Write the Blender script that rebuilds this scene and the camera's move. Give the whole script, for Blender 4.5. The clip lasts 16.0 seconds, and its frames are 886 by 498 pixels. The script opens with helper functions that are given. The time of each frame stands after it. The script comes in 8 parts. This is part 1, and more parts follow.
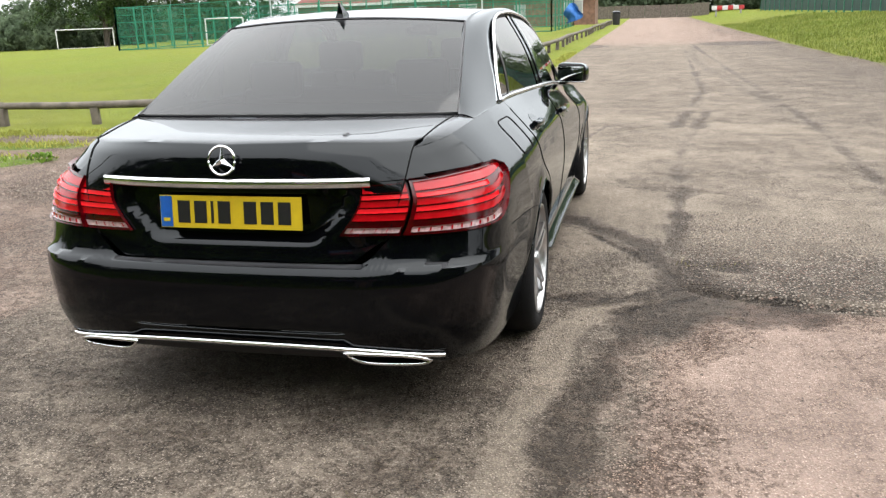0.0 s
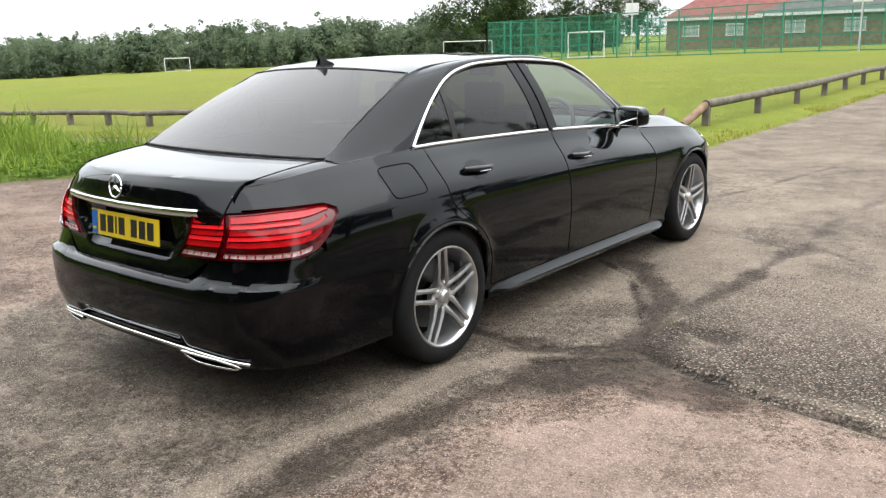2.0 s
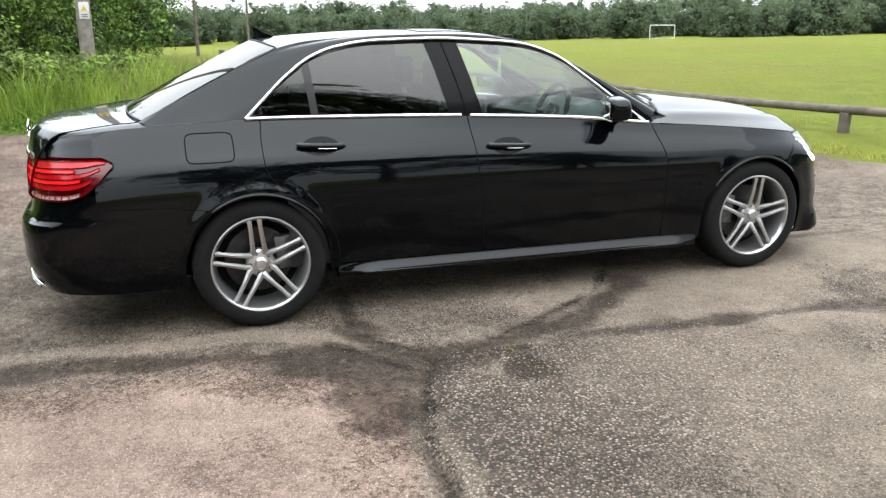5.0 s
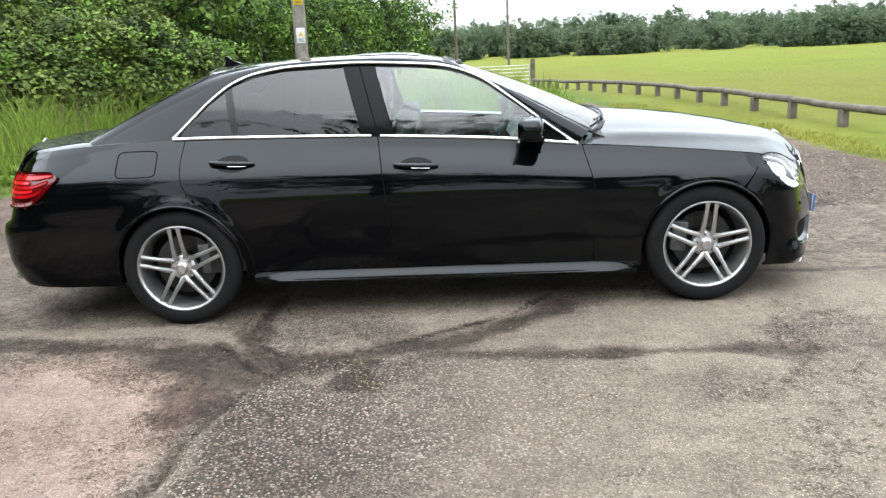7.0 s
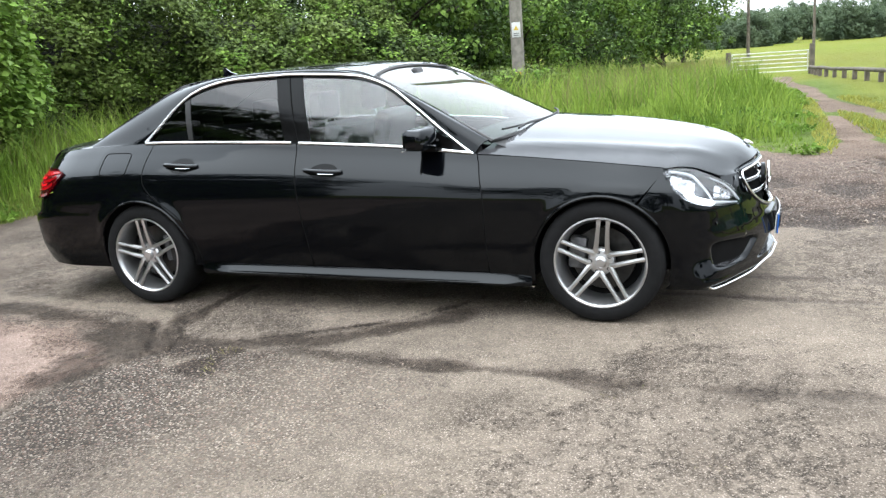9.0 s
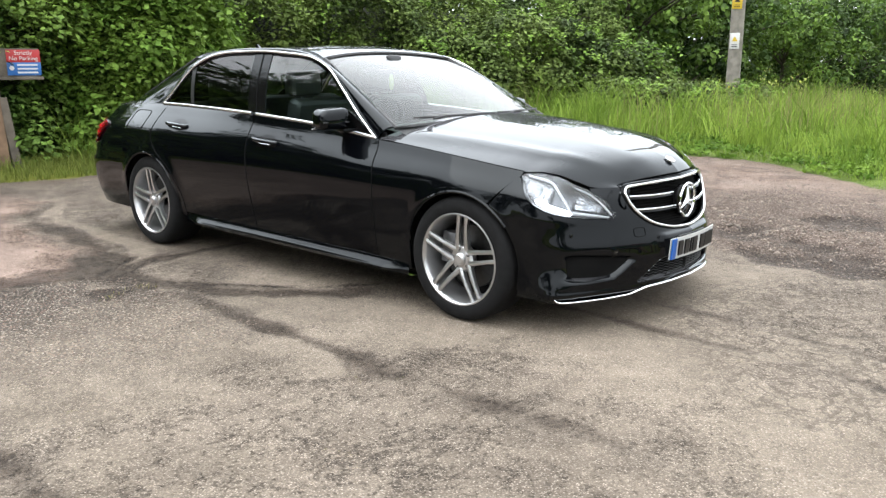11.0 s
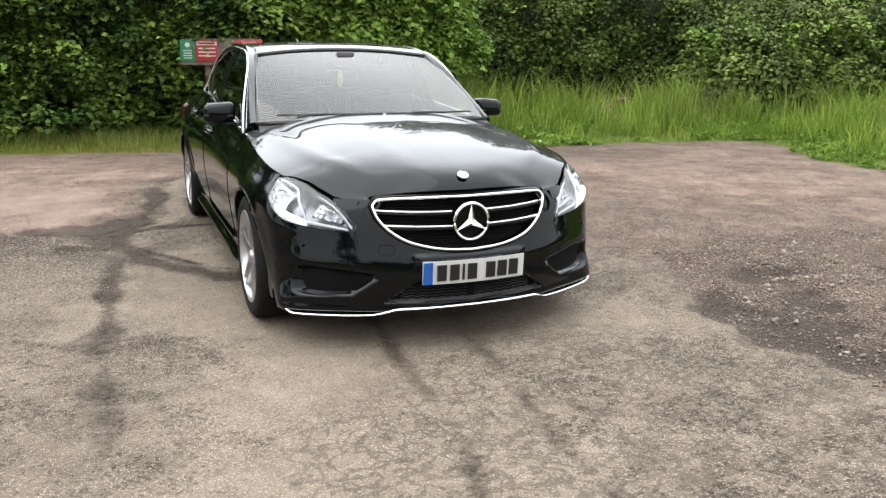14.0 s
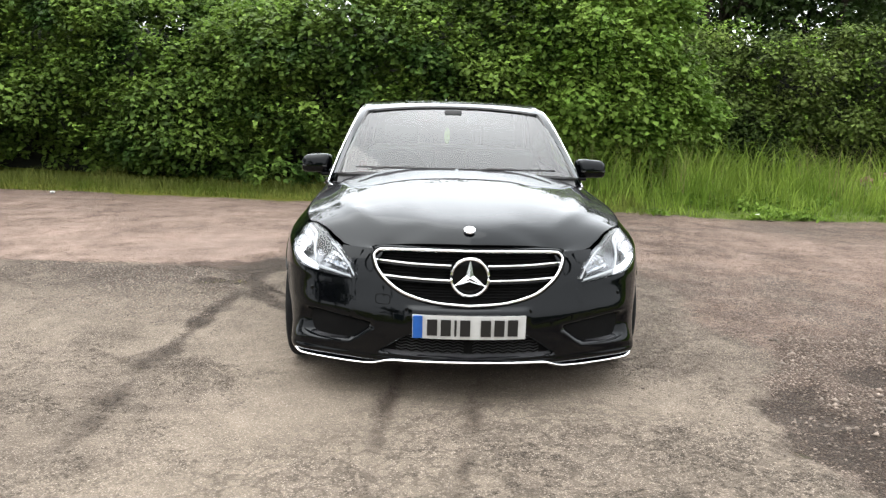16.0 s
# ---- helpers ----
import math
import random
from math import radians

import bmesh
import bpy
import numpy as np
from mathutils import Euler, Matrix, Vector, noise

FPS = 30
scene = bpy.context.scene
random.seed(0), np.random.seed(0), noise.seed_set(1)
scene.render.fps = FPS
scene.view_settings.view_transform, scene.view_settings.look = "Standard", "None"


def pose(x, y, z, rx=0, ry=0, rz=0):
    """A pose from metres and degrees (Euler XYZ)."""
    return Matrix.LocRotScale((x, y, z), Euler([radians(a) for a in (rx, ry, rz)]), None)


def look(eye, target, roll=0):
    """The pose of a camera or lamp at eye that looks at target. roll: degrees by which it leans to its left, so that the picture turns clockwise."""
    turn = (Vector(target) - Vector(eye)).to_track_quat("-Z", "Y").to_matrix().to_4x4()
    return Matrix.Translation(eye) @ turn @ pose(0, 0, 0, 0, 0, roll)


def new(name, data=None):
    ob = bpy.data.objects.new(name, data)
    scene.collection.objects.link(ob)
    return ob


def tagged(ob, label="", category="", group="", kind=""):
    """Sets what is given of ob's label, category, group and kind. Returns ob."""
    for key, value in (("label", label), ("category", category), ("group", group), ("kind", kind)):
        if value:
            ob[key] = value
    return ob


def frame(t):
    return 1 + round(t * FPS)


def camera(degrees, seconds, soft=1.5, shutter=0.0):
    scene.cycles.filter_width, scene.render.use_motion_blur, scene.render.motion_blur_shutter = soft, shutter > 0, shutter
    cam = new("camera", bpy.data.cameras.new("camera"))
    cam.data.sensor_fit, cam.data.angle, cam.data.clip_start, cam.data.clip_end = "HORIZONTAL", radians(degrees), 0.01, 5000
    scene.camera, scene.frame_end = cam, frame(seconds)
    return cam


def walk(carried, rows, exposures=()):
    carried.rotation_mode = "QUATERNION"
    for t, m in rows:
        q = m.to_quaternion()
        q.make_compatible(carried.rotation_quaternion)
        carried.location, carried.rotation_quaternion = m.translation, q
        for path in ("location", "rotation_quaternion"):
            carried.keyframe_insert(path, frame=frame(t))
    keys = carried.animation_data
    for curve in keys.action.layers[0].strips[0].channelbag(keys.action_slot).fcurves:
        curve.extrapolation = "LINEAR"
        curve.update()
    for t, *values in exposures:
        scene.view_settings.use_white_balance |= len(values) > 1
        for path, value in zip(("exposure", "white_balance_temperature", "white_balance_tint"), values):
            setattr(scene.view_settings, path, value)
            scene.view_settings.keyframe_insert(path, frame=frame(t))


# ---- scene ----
cam = camera(56.0, 16.0, soft=1.35)
PATH = [
    (0, (1.349, -5.008, 1.381), (0.889, -3.138, 0.841), -2.0),
    (0.5, (1.854, -4.909, 1.434), (1.235, -3.085, 0.895), -1.4),
    (1, (2.326, -4.862, 1.483), (1.509, -3.113, 0.958), -0.7),
    (1.5, (2.764, -4.649, 1.472), (1.746, -3.004, 0.964), -1.0),
    (2, (3.272, -4.385, 1.504), (2.053, -2.877, 1.017), -1.8),
    (2.5, (3.663, -4.081, 1.501), (2.295, -2.71, 1.003), -1.4),
    (3, (4.017, -3.71, 1.53), (2.551, -2.451, 1.015), -1.4),
    (3.5, (4.344, -3.355, 1.542), (2.734, -2.283, 1.034), -1.7),
    (4, (4.6, -2.849, 1.525), (2.898, -1.94, 1.001), -0.7),
    (4.5, (4.828, -2.357, 1.505), (3.039, -1.632, 0.984), -0.4),
    (5, (4.938, -1.834, 1.488), (3.107, -1.231, 0.953), -0.7),
    (5.2, (4.971, -1.614, 1.496), (3.14, -1.012, 0.964), -0.9),
    (7.3, (5.376, 0.387, 1.487), (3.442, 0.256, 0.994), -2.5),
    (7.5, (5.373, 0.622, 1.452), (3.445, 0.435, 0.952), -2.2),
    (8, (5.325, 1.123, 1.467), (3.418, 0.777, 0.972), -2.3),
    (8.5, (5.268, 1.683, 1.473), (3.395, 1.166, 1.003), -2.0),
    (9, (5.071, 2.241, 1.477), (3.265, 1.523, 1.006), -4.6),
    (9.2, (5.02, 2.415, 1.494), (3.235, 1.643, 1.027), -4.0),
    (11.3, (3.939, 4.332, 1.32), (2.499, 3.02, 0.868), -0.2),
    (11.5, (3.802, 4.484, 1.36), (2.39, 3.143, 0.901), -0.4),
    (12, (3.403, 4.855, 1.375), (2.116, 3.393, 0.922), -0.8),
    (12.5, (2.965, 5.084, 1.381), (1.822, 3.512, 0.907), -0.1),
    (13, (2.543, 5.343, 1.401), (1.514, 3.693, 0.934), -0.2),
    (13.5, (2.069, 5.575, 1.414), (1.228, 3.823, 0.943), 0.3),
    (14, (1.585, 5.751, 1.413), (0.843, 3.956, 0.937), 0.6),
    (14.5, (1.134, 5.902, 1.396), (0.564, 4.04, 0.942), 1.0),
    (15, (0.757, 5.934, 1.352), (0.321, 4.03, 0.921), 1.7),
    (15.5, (0.463, 5.956, 1.364), (0.215, 4.005, 1.003), 1.5),
    (16, (0.265, 5.993, 1.373), (0.192, 4.022, 1.039), 1.4),
]
walk(cam, [(t, look(eye, aim, lean)) for t, eye, aim, lean in PATH],
     [(0.0, 1.52, 6500, 10), (3.0, 1.46, 6450, 10), (7.5, 1.68, 6100, 8), (9.0, 1.70, 6050, 8), (11.5, 1.64, 6350, 9), (14.0, 1.50, 6500, 10), (16.0, 1.56, 6500, 10)])

# overcast daylight: a pale sky and one very wide, weak sun
world = bpy.data.worlds.new("overcast_sky")
scene.world = world
world.use_nodes = True
wn = world.node_tree
sky = wn.nodes.new("ShaderNodeTexSky")
sky.sky_type = "NISHITA"
sky.sun_disc = False
sky.sun_elevation = radians(62)
sky.sun_rotation = radians(85)
sky.dust_density = 4.0
sky.ozone_density = 1.0
grey = wn.nodes.new("ShaderNodeHueSaturation")
grey.inputs["Saturation"].default_value = 0.10
wn.links.new(sky.outputs[0], grey.inputs["Color"])
veil = wn.nodes.new("ShaderNodeMix")
veil.data_type = "RGBA"
veil.inputs["Factor"].default_value = 0.93
# an overcast sky is three times as bright overhead as at the horizon
way = wn.nodes.new("ShaderNodeTexCoord")
split = wn.nodes.new("ShaderNodeSeparateXYZ")
wn.links.new(way.outputs["Generated"], split.inputs[0])
rise = wn.nodes.new("ShaderNodeMapRange")
rise.inputs["To Min"].default_value, rise.inputs["To Max"].default_value = 0.38, 1.10
wn.links.new(split.outputs["Z"], rise.inputs["Value"])
cloud = wn.nodes.new("ShaderNodeVectorMath")
cloud.operation = "SCALE"
cloud.inputs[0].default_value = (9.6, 9.8, 10.0)
# and brighter on the side where the veiled sun stands
side = wn.nodes.new("ShaderNodeMapRange")
side.inputs["From Min"].default_value, side.inputs["From Max"].default_value = -1.0, 1.0
side.inputs["To Min"].default_value, side.inputs["To Max"].default_value = 1.22, 0.80
wn.links.new(split.outputs["Y"], side.inputs["Value"])
glow = wn.nodes.new("ShaderNodeMath")
glow.operation = "MULTIPLY"
wn.links.new(rise.outputs["Result"], glow.inputs[0])
wn.links.new(side.outputs["Result"], glow.inputs[1])
wn.links.new(glow.outputs[0], cloud.inputs["Scale"])
wn.links.new(cloud.outputs["Vector"], veil.inputs["B"])
wn.links.new(grey.outputs[0], veil.inputs["A"])
wn.links.new(veil.outputs["Result"], wn.nodes["Background"].inputs[0])
wn.nodes["Background"].inputs[1].default_value = 0.15

sun_data = bpy.data.lights.new("sun", "SUN")
sun_data.energy = 0.75
sun_data.angle = radians(80)
sun_data.color = (1.0, 0.97, 0.92)
sun = new("sun", sun_data)
sun.matrix_world = look((math.sin(radians(85)) * 24, math.cos(radians(85)) * 24, 45), (0, 0, 0))


# ---- building tools ----


def ease(a, b, v):
    """Smooth step from 0 at a to 1 at b."""
    w = np.clip((np.asarray(v, float) - a) / (b - a), 0, 1)
    return w * w * (3 - 2 * w)


def curve(xs, ys):
    """A smooth function through the given points that does not overshoot."""
    xs, ys = np.asarray(xs, float), np.asarray(ys, float)
    h, d = np.diff(xs), np.diff(ys) / np.diff(xs)
    m = np.zeros(len(xs))
    m[0], m[-1] = d[0], d[-1]
    for i in range(1, len(xs) - 1):
        if d[i - 1] * d[i] > 0:
            a, b = 2 * h[i] + h[i - 1], h[i] + 2 * h[i - 1]
            m[i] = (a + b) / (a / d[i - 1] + b / d[i])

    def f(v):
        v = np.clip(np.asarray(v, float), xs[0], xs[-1])
        i = np.clip(np.searchsorted(xs, v) - 1, 0, len(xs) - 2)
        s = (v - xs[i]) / h[i]
        return ((1 + 2 * s) * (1 - s) ** 2 * ys[i] + s * (1 - s) ** 2 * h[i] * m[i]
                + s * s * (3 - 2 * s) * ys[i + 1] + s * s * (s - 1) * h[i] * m[i + 1])
    return f


def spline(pts, n):
    """n points along a smooth line through the given points."""
    pts = np.asarray(pts, float)
    k = np.concatenate([[0], np.cumsum(np.linalg.norm(np.diff(pts, axis=0), axis=1))])
    t = np.linspace(0, k[-1], n)
    return np.stack([curve(k, pts[:, c])(t) for c in range(pts.shape[1])], 1)


def mesh_of(verts, faces, name="mesh", smooth=True, sharp=40):
    me = bpy.data.meshes.new(name)
    me.from_pydata([tuple(map(float, v)) for v in verts], [], [tuple(map(int, f)) for f in faces])
    me.update()
    if smooth:
        me.polygons.foreach_set("use_smooth", [True] * len(me.polygons))
        if sharp:
            me.set_sharp_from_angle(angle=radians(sharp))
    return me


def mesh_bm(bm, name="mesh", smooth=True, sharp=35):
    me = bpy.data.meshes.new(name)
    bm.normal_update()
    bm.to_mesh(me)
    bm.free()
    if smooth:
        me.polygons.foreach_set("use_smooth", [True] * len(me.polygons))
        me.set_sharp_from_angle(angle=radians(sharp))
    return me


def part(name, me, material, parent=None, label="", kind=""):
    """One mesh object under a thing or under a part."""
    if isinstance(me, bmesh.types.BMesh):
        me = mesh_bm(me, name)
    if material is not None and not me.materials:
        me.materials.append(material)
    ob = new(name, me)
    if parent is not None:
        ob.parent = parent
    return tagged(ob, label, kind=kind)


def thing(name, label, category, group="", at=None):
    ob = tagged(new(name), label, category, group)
    ob.empty_display_size = 0.1
    if at is not None:
        ob.matrix_basis = at
    return ob


def grid_faces(nu, nv, flip=False, wrap=False):
    i, j = np.meshgrid(np.arange(nu - 1 + (1 if wrap else 0)), np.arange(nv - 1), indexing="ij")
    a, b = i * nv + j, ((i + 1) % nu) * nv + j
    q = np.stack([a, b, b + 1, a + 1], -1).reshape(-1, 4)
    return q[:, ::-1] if flip else q


def grid_normals(P):
    n = np.cross(np.gradient(P, axis=0), np.gradient(P, axis=1))
    return n / np.maximum(np.linalg.norm(n, axis=-1, keepdims=True), 1e-9)


def sheet(P, flip=False, rim=0.012, name="sheet", sharp=40, hole=None):
    """A panel from a grid of points, with its edges turned inwards by rim."""
    P = np.asarray(P, float)
    if rim:
        n = grid_normals(P) * (-1 if flip else 1)
        Q = np.pad(P, ((1, 1), (1, 1), (0, 0)), mode="edge")
        N = np.pad(n, ((1, 1), (1, 1), (0, 0)), mode="edge")
        edge = np.ones(Q.shape[:2], bool)
        edge[1:-1, 1:-1] = False
        Q[edge] -= N[edge] * rim
        P = Q
    f = grid_faces(P.shape[0], P.shape[1], flip)
    if hole is not None:
        mid = P.reshape(-1, 3)[f].mean(1)
        f = f[~hole(mid)]
    return mesh_of(P.reshape(-1, 3), f, name, True, sharp)


def mirrored(P):
    return np.asarray(P) * np.array([-1.0, 1, 1])


def tube(points, radius, sides=8, flat=1.0, name="tube", closed=False):
    """A rod along a line of points; radius may be a list; flat squashes it."""
    pts = np.asarray(points, float)
    n = len(pts)
    rad = np.broadcast_to(np.asarray(radius, float), (n,))
    tang = np.roll(pts, -1, 0) - np.roll(pts, 1, 0) if closed else np.gradient(pts, axis=0)
    tang /= np.maximum(np.linalg.norm(tang, axis=1, keepdims=True), 1e-9)
    up = np.array([0, 0, 1.0]) if abs(tang[:, 2]).mean() < 0.8 else np.array([0, 1.0, 0])
    a = np.cross(tang, up)
    a /= np.maximum(np.linalg.norm(a, axis=1, keepdims=True), 1e-9)
    b = np.cross(a, tang)
    ang = np.linspace(0, 2 * np.pi, sides, endpoint=False)
    V = pts[:, None] + rad[:, None, None] * (a[:, None] * np.cos(ang)[None, :, None] + flat * b[:, None] * np.sin(ang)[None, :, None])
    faces = []
    m = n if closed else n - 1
    for i in range(m):
        for j in range(sides):
            k, i2 = (j + 1) % sides, (i + 1) % n
            faces.append((i * sides + j, i * sides + k, i2 * sides + k, i2 * sides + j))
    if not closed:
        faces.append(tuple(range(sides))[::-1])
        faces.append(tuple((n - 1) * sides + j for j in range(sides)))
    return mesh_of(V.reshape(-1, 3), faces, name, True, 50)


def lathe(profile, segments=48, axis="x", name="lathe", sharp=35):
    """Turns a profile of (radius, along) round an axis."""
    pr = np.asarray(profile, float)
    ang = np.linspace(0, 2 * np.pi, segments, endpoint=False)
    r, h = pr[:, 0], pr[:, 1]
    c, s = np.cos(ang)[:, None] * r, np.sin(ang)[:, None] * r
    hh = np.broadcast_to(h, c.shape)
    V = np.stack([hh, c, s] if axis == "x" else [c, s, hh] if axis == "z" else [c, hh, s], -1)
    return mesh_of(V.reshape(-1, 3), grid_faces(segments, len(pr), axis == "y", wrap=True), name, True, sharp)


def box_bm(size, at=(0, 0, 0), bevel=0.0, seg=2, turn=None):
    bm = bmesh.new()
    bmesh.ops.create_cube(bm, size=1.0)
    bmesh.ops.scale(bm, vec=size, verts=bm.verts)
    if bevel:
        bmesh.ops.bevel(bm, geom=bm.edges[:], offset=bevel, segments=seg, profile=0.6, affect="EDGES")
    if turn is not None:
        bmesh.ops.transform(bm, matrix=turn, verts=bm.verts)
    bmesh.ops.translate(bm, vec=at, verts=bm.verts)
    return bm


def join_bm(*bms):
    out = bmesh.new()
    for b in bms:
        me = bpy.data.meshes.new("tmp")
        b.to_mesh(me)
        b.free()
        out.from_mesh(me)
        bpy.data.meshes.remove(me)
    return out


def outline_solid(pts, thick, name="plate", plane="xz"):
    """A flat piece with the outline pts (2D), thick along the third axis."""
    bm = bmesh.new()
    mk = {"xz": lambda p, d: (p[0], d, p[1]), "xy": lambda p, d: (p[0], p[1], d), "yz": lambda p, d: (d, p[0], p[1])}[plane]
    lo, hi = [bm.verts.new(mk(p, -thick / 2)) for p in pts], [bm.verts.new(mk(p, thick / 2)) for p in pts]
    bm.faces.new(lo)
    bm.faces.new(hi[::-1])
    for i in range(len(pts)):
        k = (i + 1) % len(pts)
        bm.faces.new((lo[k], lo[i], hi[i], hi[k]))
    bmesh.ops.recalc_face_normals(bm, faces=bm.faces[:])
    return bm


# ---- materials ----
def material(name, colour, rough=0.5, metal=0.0, coat=0.0, spec=0.5, vary=0.0, scale=8.0, bump=0.0, bump_scale=60.0,
             emit=None, island=0.0, coord="Object", second=None, coat_rough=0.03, sub=0.0):
    m = bpy.data.materials.new(name)
    m.use_nodes = True
    nt = m.node_tree
    b = nt.nodes["Principled BSDF"]
    b.inputs["Base Color"].default_value = (*colour, 1)
    b.inputs["Roughness"].default_value = rough
    b.inputs["Metallic"].default_value = metal
    b.inputs["Coat Weight"].default_value = coat
    b.inputs["Coat Roughness"].default_value = coat_rough
    b.inputs["Specular IOR Level"].default_value = spec
    if emit:
        b.inputs["Emission Color"].default_value = (*emit[0], 1)
        b.inputs["Emission Strength"].default_value = emit[1]
    co = nt.nodes.new("ShaderNodeTexCoord")
    if vary or second:
        no = nt.nodes.new("ShaderNodeTexNoise")
        no.inputs["Scale"].default_value = scale
        no.inputs["Detail"].default_value = 6
        nt.links.new(co.outputs[coord], no.inputs["Vector"])
        mx = nt.nodes.new("ShaderNodeMix")
        mx.data_type = "RGBA"
        far = second or tuple(min(1, c * (1 + vary)) for c in colour)
        near = colour if second else tuple(c * (1 - vary) for c in colour)
        mx.inputs["A"].default_value, mx.inputs["B"].default_value = (*near, 1), (*far, 1)
        ramp = nt.nodes.new("ShaderNodeMapRange")
        ramp.inputs["From Min"].default_value, ramp.inputs["From Max"].default_value = 0.35, 0.65
        nt.links.new(no.outputs["Fac"], ramp.inputs["Value"])
        nt.links.new(ramp.outputs["Result"], mx.inputs["Factor"])
        out = mx.outputs["Result"]
        if island:
            ge = nt.nodes.new("ShaderNodeNewGeometry")
            hs = nt.nodes.new("ShaderNodeHueSaturation")
            mr = nt.nodes.new("ShaderNodeMapRange")
            mr.inputs["To Min"].default_value, mr.inputs["To Max"].default_value = 1 - island, 1 + island
            nt.links.new(ge.outputs["Random Per Island"], mr.inputs["Value"])
            nt.links.new(mr.outputs["Result"], hs.inputs["Value"])
            nt.links.new(out, hs.inputs["Color"])
            out = hs.outputs["Color"]
        nt.links.new(out, b.inputs["Base Color"])
    if bump:
        nb = nt.nodes.new("ShaderNodeTexNoise")
        nb.inputs["Scale"].default_value = bump_scale
        nb.inputs["Detail"].default_value = 4
        nt.links.new(co.outputs[coord], nb.inputs["Vector"])
        bp = nt.nodes.new("ShaderNodeBump")
        bp.inputs["Strength"].default_value = bump
        bp.inputs["Distance"].default_value = 0.01
        nt.links.new(nb.outputs["Fac"], bp.inputs["Height"])
        nt.links.new(bp.outputs["Normal"], b.inputs["Normal"])
    return m


def sheen(nt, low, power):
    """How much of the light a glossy coat mirrors: low when seen square on, all of it at a glancing angle."""
    lw = nt.nodes.new("ShaderNodeLayerWeight")
    lw.inputs["Blend"].default_value = 0.5
    pw = nt.nodes.new("ShaderNodeMath")
    pw.operation = "POWER"
    pw.inputs[1].default_value = power
    mr = nt.nodes.new("ShaderNodeMapRange")
    mr.inputs["To Min"].default_value = low
    nt.links.new(lw.outputs["Facing"], pw.inputs[0])
    nt.links.new(pw.outputs[0], mr.inputs["Value"])
    return mr.outputs["Result"]


def lacquer(name, colour, low, power, rough=0.012, dust_or_sheen=0.0):
    """Dark paint under a clear coat."""
    m = bpy.data.materials.new(name)
    m.use_nodes = True
    nt = m.node_tree
    b = nt.nodes["Principled BSDF"]
    b.inputs["Base Color"].default_value = (*colour, 1)
    b.inputs["Roughness"].default_value = 0.7
    b.inputs["Specular IOR Level"].default_value = 0.0
    gl, mx = nt.nodes.new("ShaderNodeBsdfGlossy"), nt.nodes.new("ShaderNodeMixShader")
    gl.inputs["Color"].default_value = (0.94, 0.98, 1.0, 1)
    co, no, mr = nt.nodes.new("ShaderNodeTexCoord"), nt.nodes.new("ShaderNodeTexNoise"), nt.nodes.new("ShaderNodeMapRange")
    no.inputs["Scale"].default_value, no.inputs["Detail"].default_value = 4.0, 6
    mr.inputs["From Min"].default_value, mr.inputs["From Max"].default_value = 0.35, 0.7
    mr.inputs["To Min"].default_value, mr.inputs["To Max"].default_value = rough, rough * 3.5
    nt.links.new(co.outputs["Object"], no.inputs["Vector"])
    nt.links.new(no.outputs["Fac"], mr.inputs["Value"])
    nt.links.new(mr.outputs["Result"], gl.inputs["Roughness"])
    nt.links.new(sheen(nt, low, power), mx.inputs[0])
    nt.links.new(b.outputs[0], mx.inputs[1])
    nt.links.new(gl.outputs[0], mx.inputs[2])
    nt.links.new(mx.outputs[0], nt.nodes["Material Output"].inputs["Surface"])
    if dust_or_sheen:
        # pale grey painted into up-facing panels, in place of brighter sky reflection
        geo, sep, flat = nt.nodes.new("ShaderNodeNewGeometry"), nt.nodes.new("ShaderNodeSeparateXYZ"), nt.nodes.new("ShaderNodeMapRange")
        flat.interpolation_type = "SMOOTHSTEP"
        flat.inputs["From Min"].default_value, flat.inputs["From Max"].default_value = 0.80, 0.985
        flat.inputs["To Max"].default_value = dust_or_sheen
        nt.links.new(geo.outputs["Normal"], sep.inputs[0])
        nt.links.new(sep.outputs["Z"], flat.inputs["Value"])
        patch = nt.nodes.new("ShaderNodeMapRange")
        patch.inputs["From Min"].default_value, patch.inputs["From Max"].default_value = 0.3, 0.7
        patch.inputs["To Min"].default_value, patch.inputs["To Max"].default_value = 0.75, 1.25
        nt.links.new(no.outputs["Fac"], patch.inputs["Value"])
        sky_lift = nt.nodes.new("ShaderNodeMath")
        sky_lift.operation = "MULTIPLY"
        nt.links.new(flat.outputs["Result"], sky_lift.inputs[0])
        nt.links.new(patch.outputs["Result"], sky_lift.inputs[1])
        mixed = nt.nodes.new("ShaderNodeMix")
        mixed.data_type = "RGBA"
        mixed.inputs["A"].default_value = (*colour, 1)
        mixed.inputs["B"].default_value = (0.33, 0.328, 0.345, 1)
        nt.links.new(sky_lift.outputs[0], mixed.inputs["Factor"])
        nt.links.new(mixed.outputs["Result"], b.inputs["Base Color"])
    return m


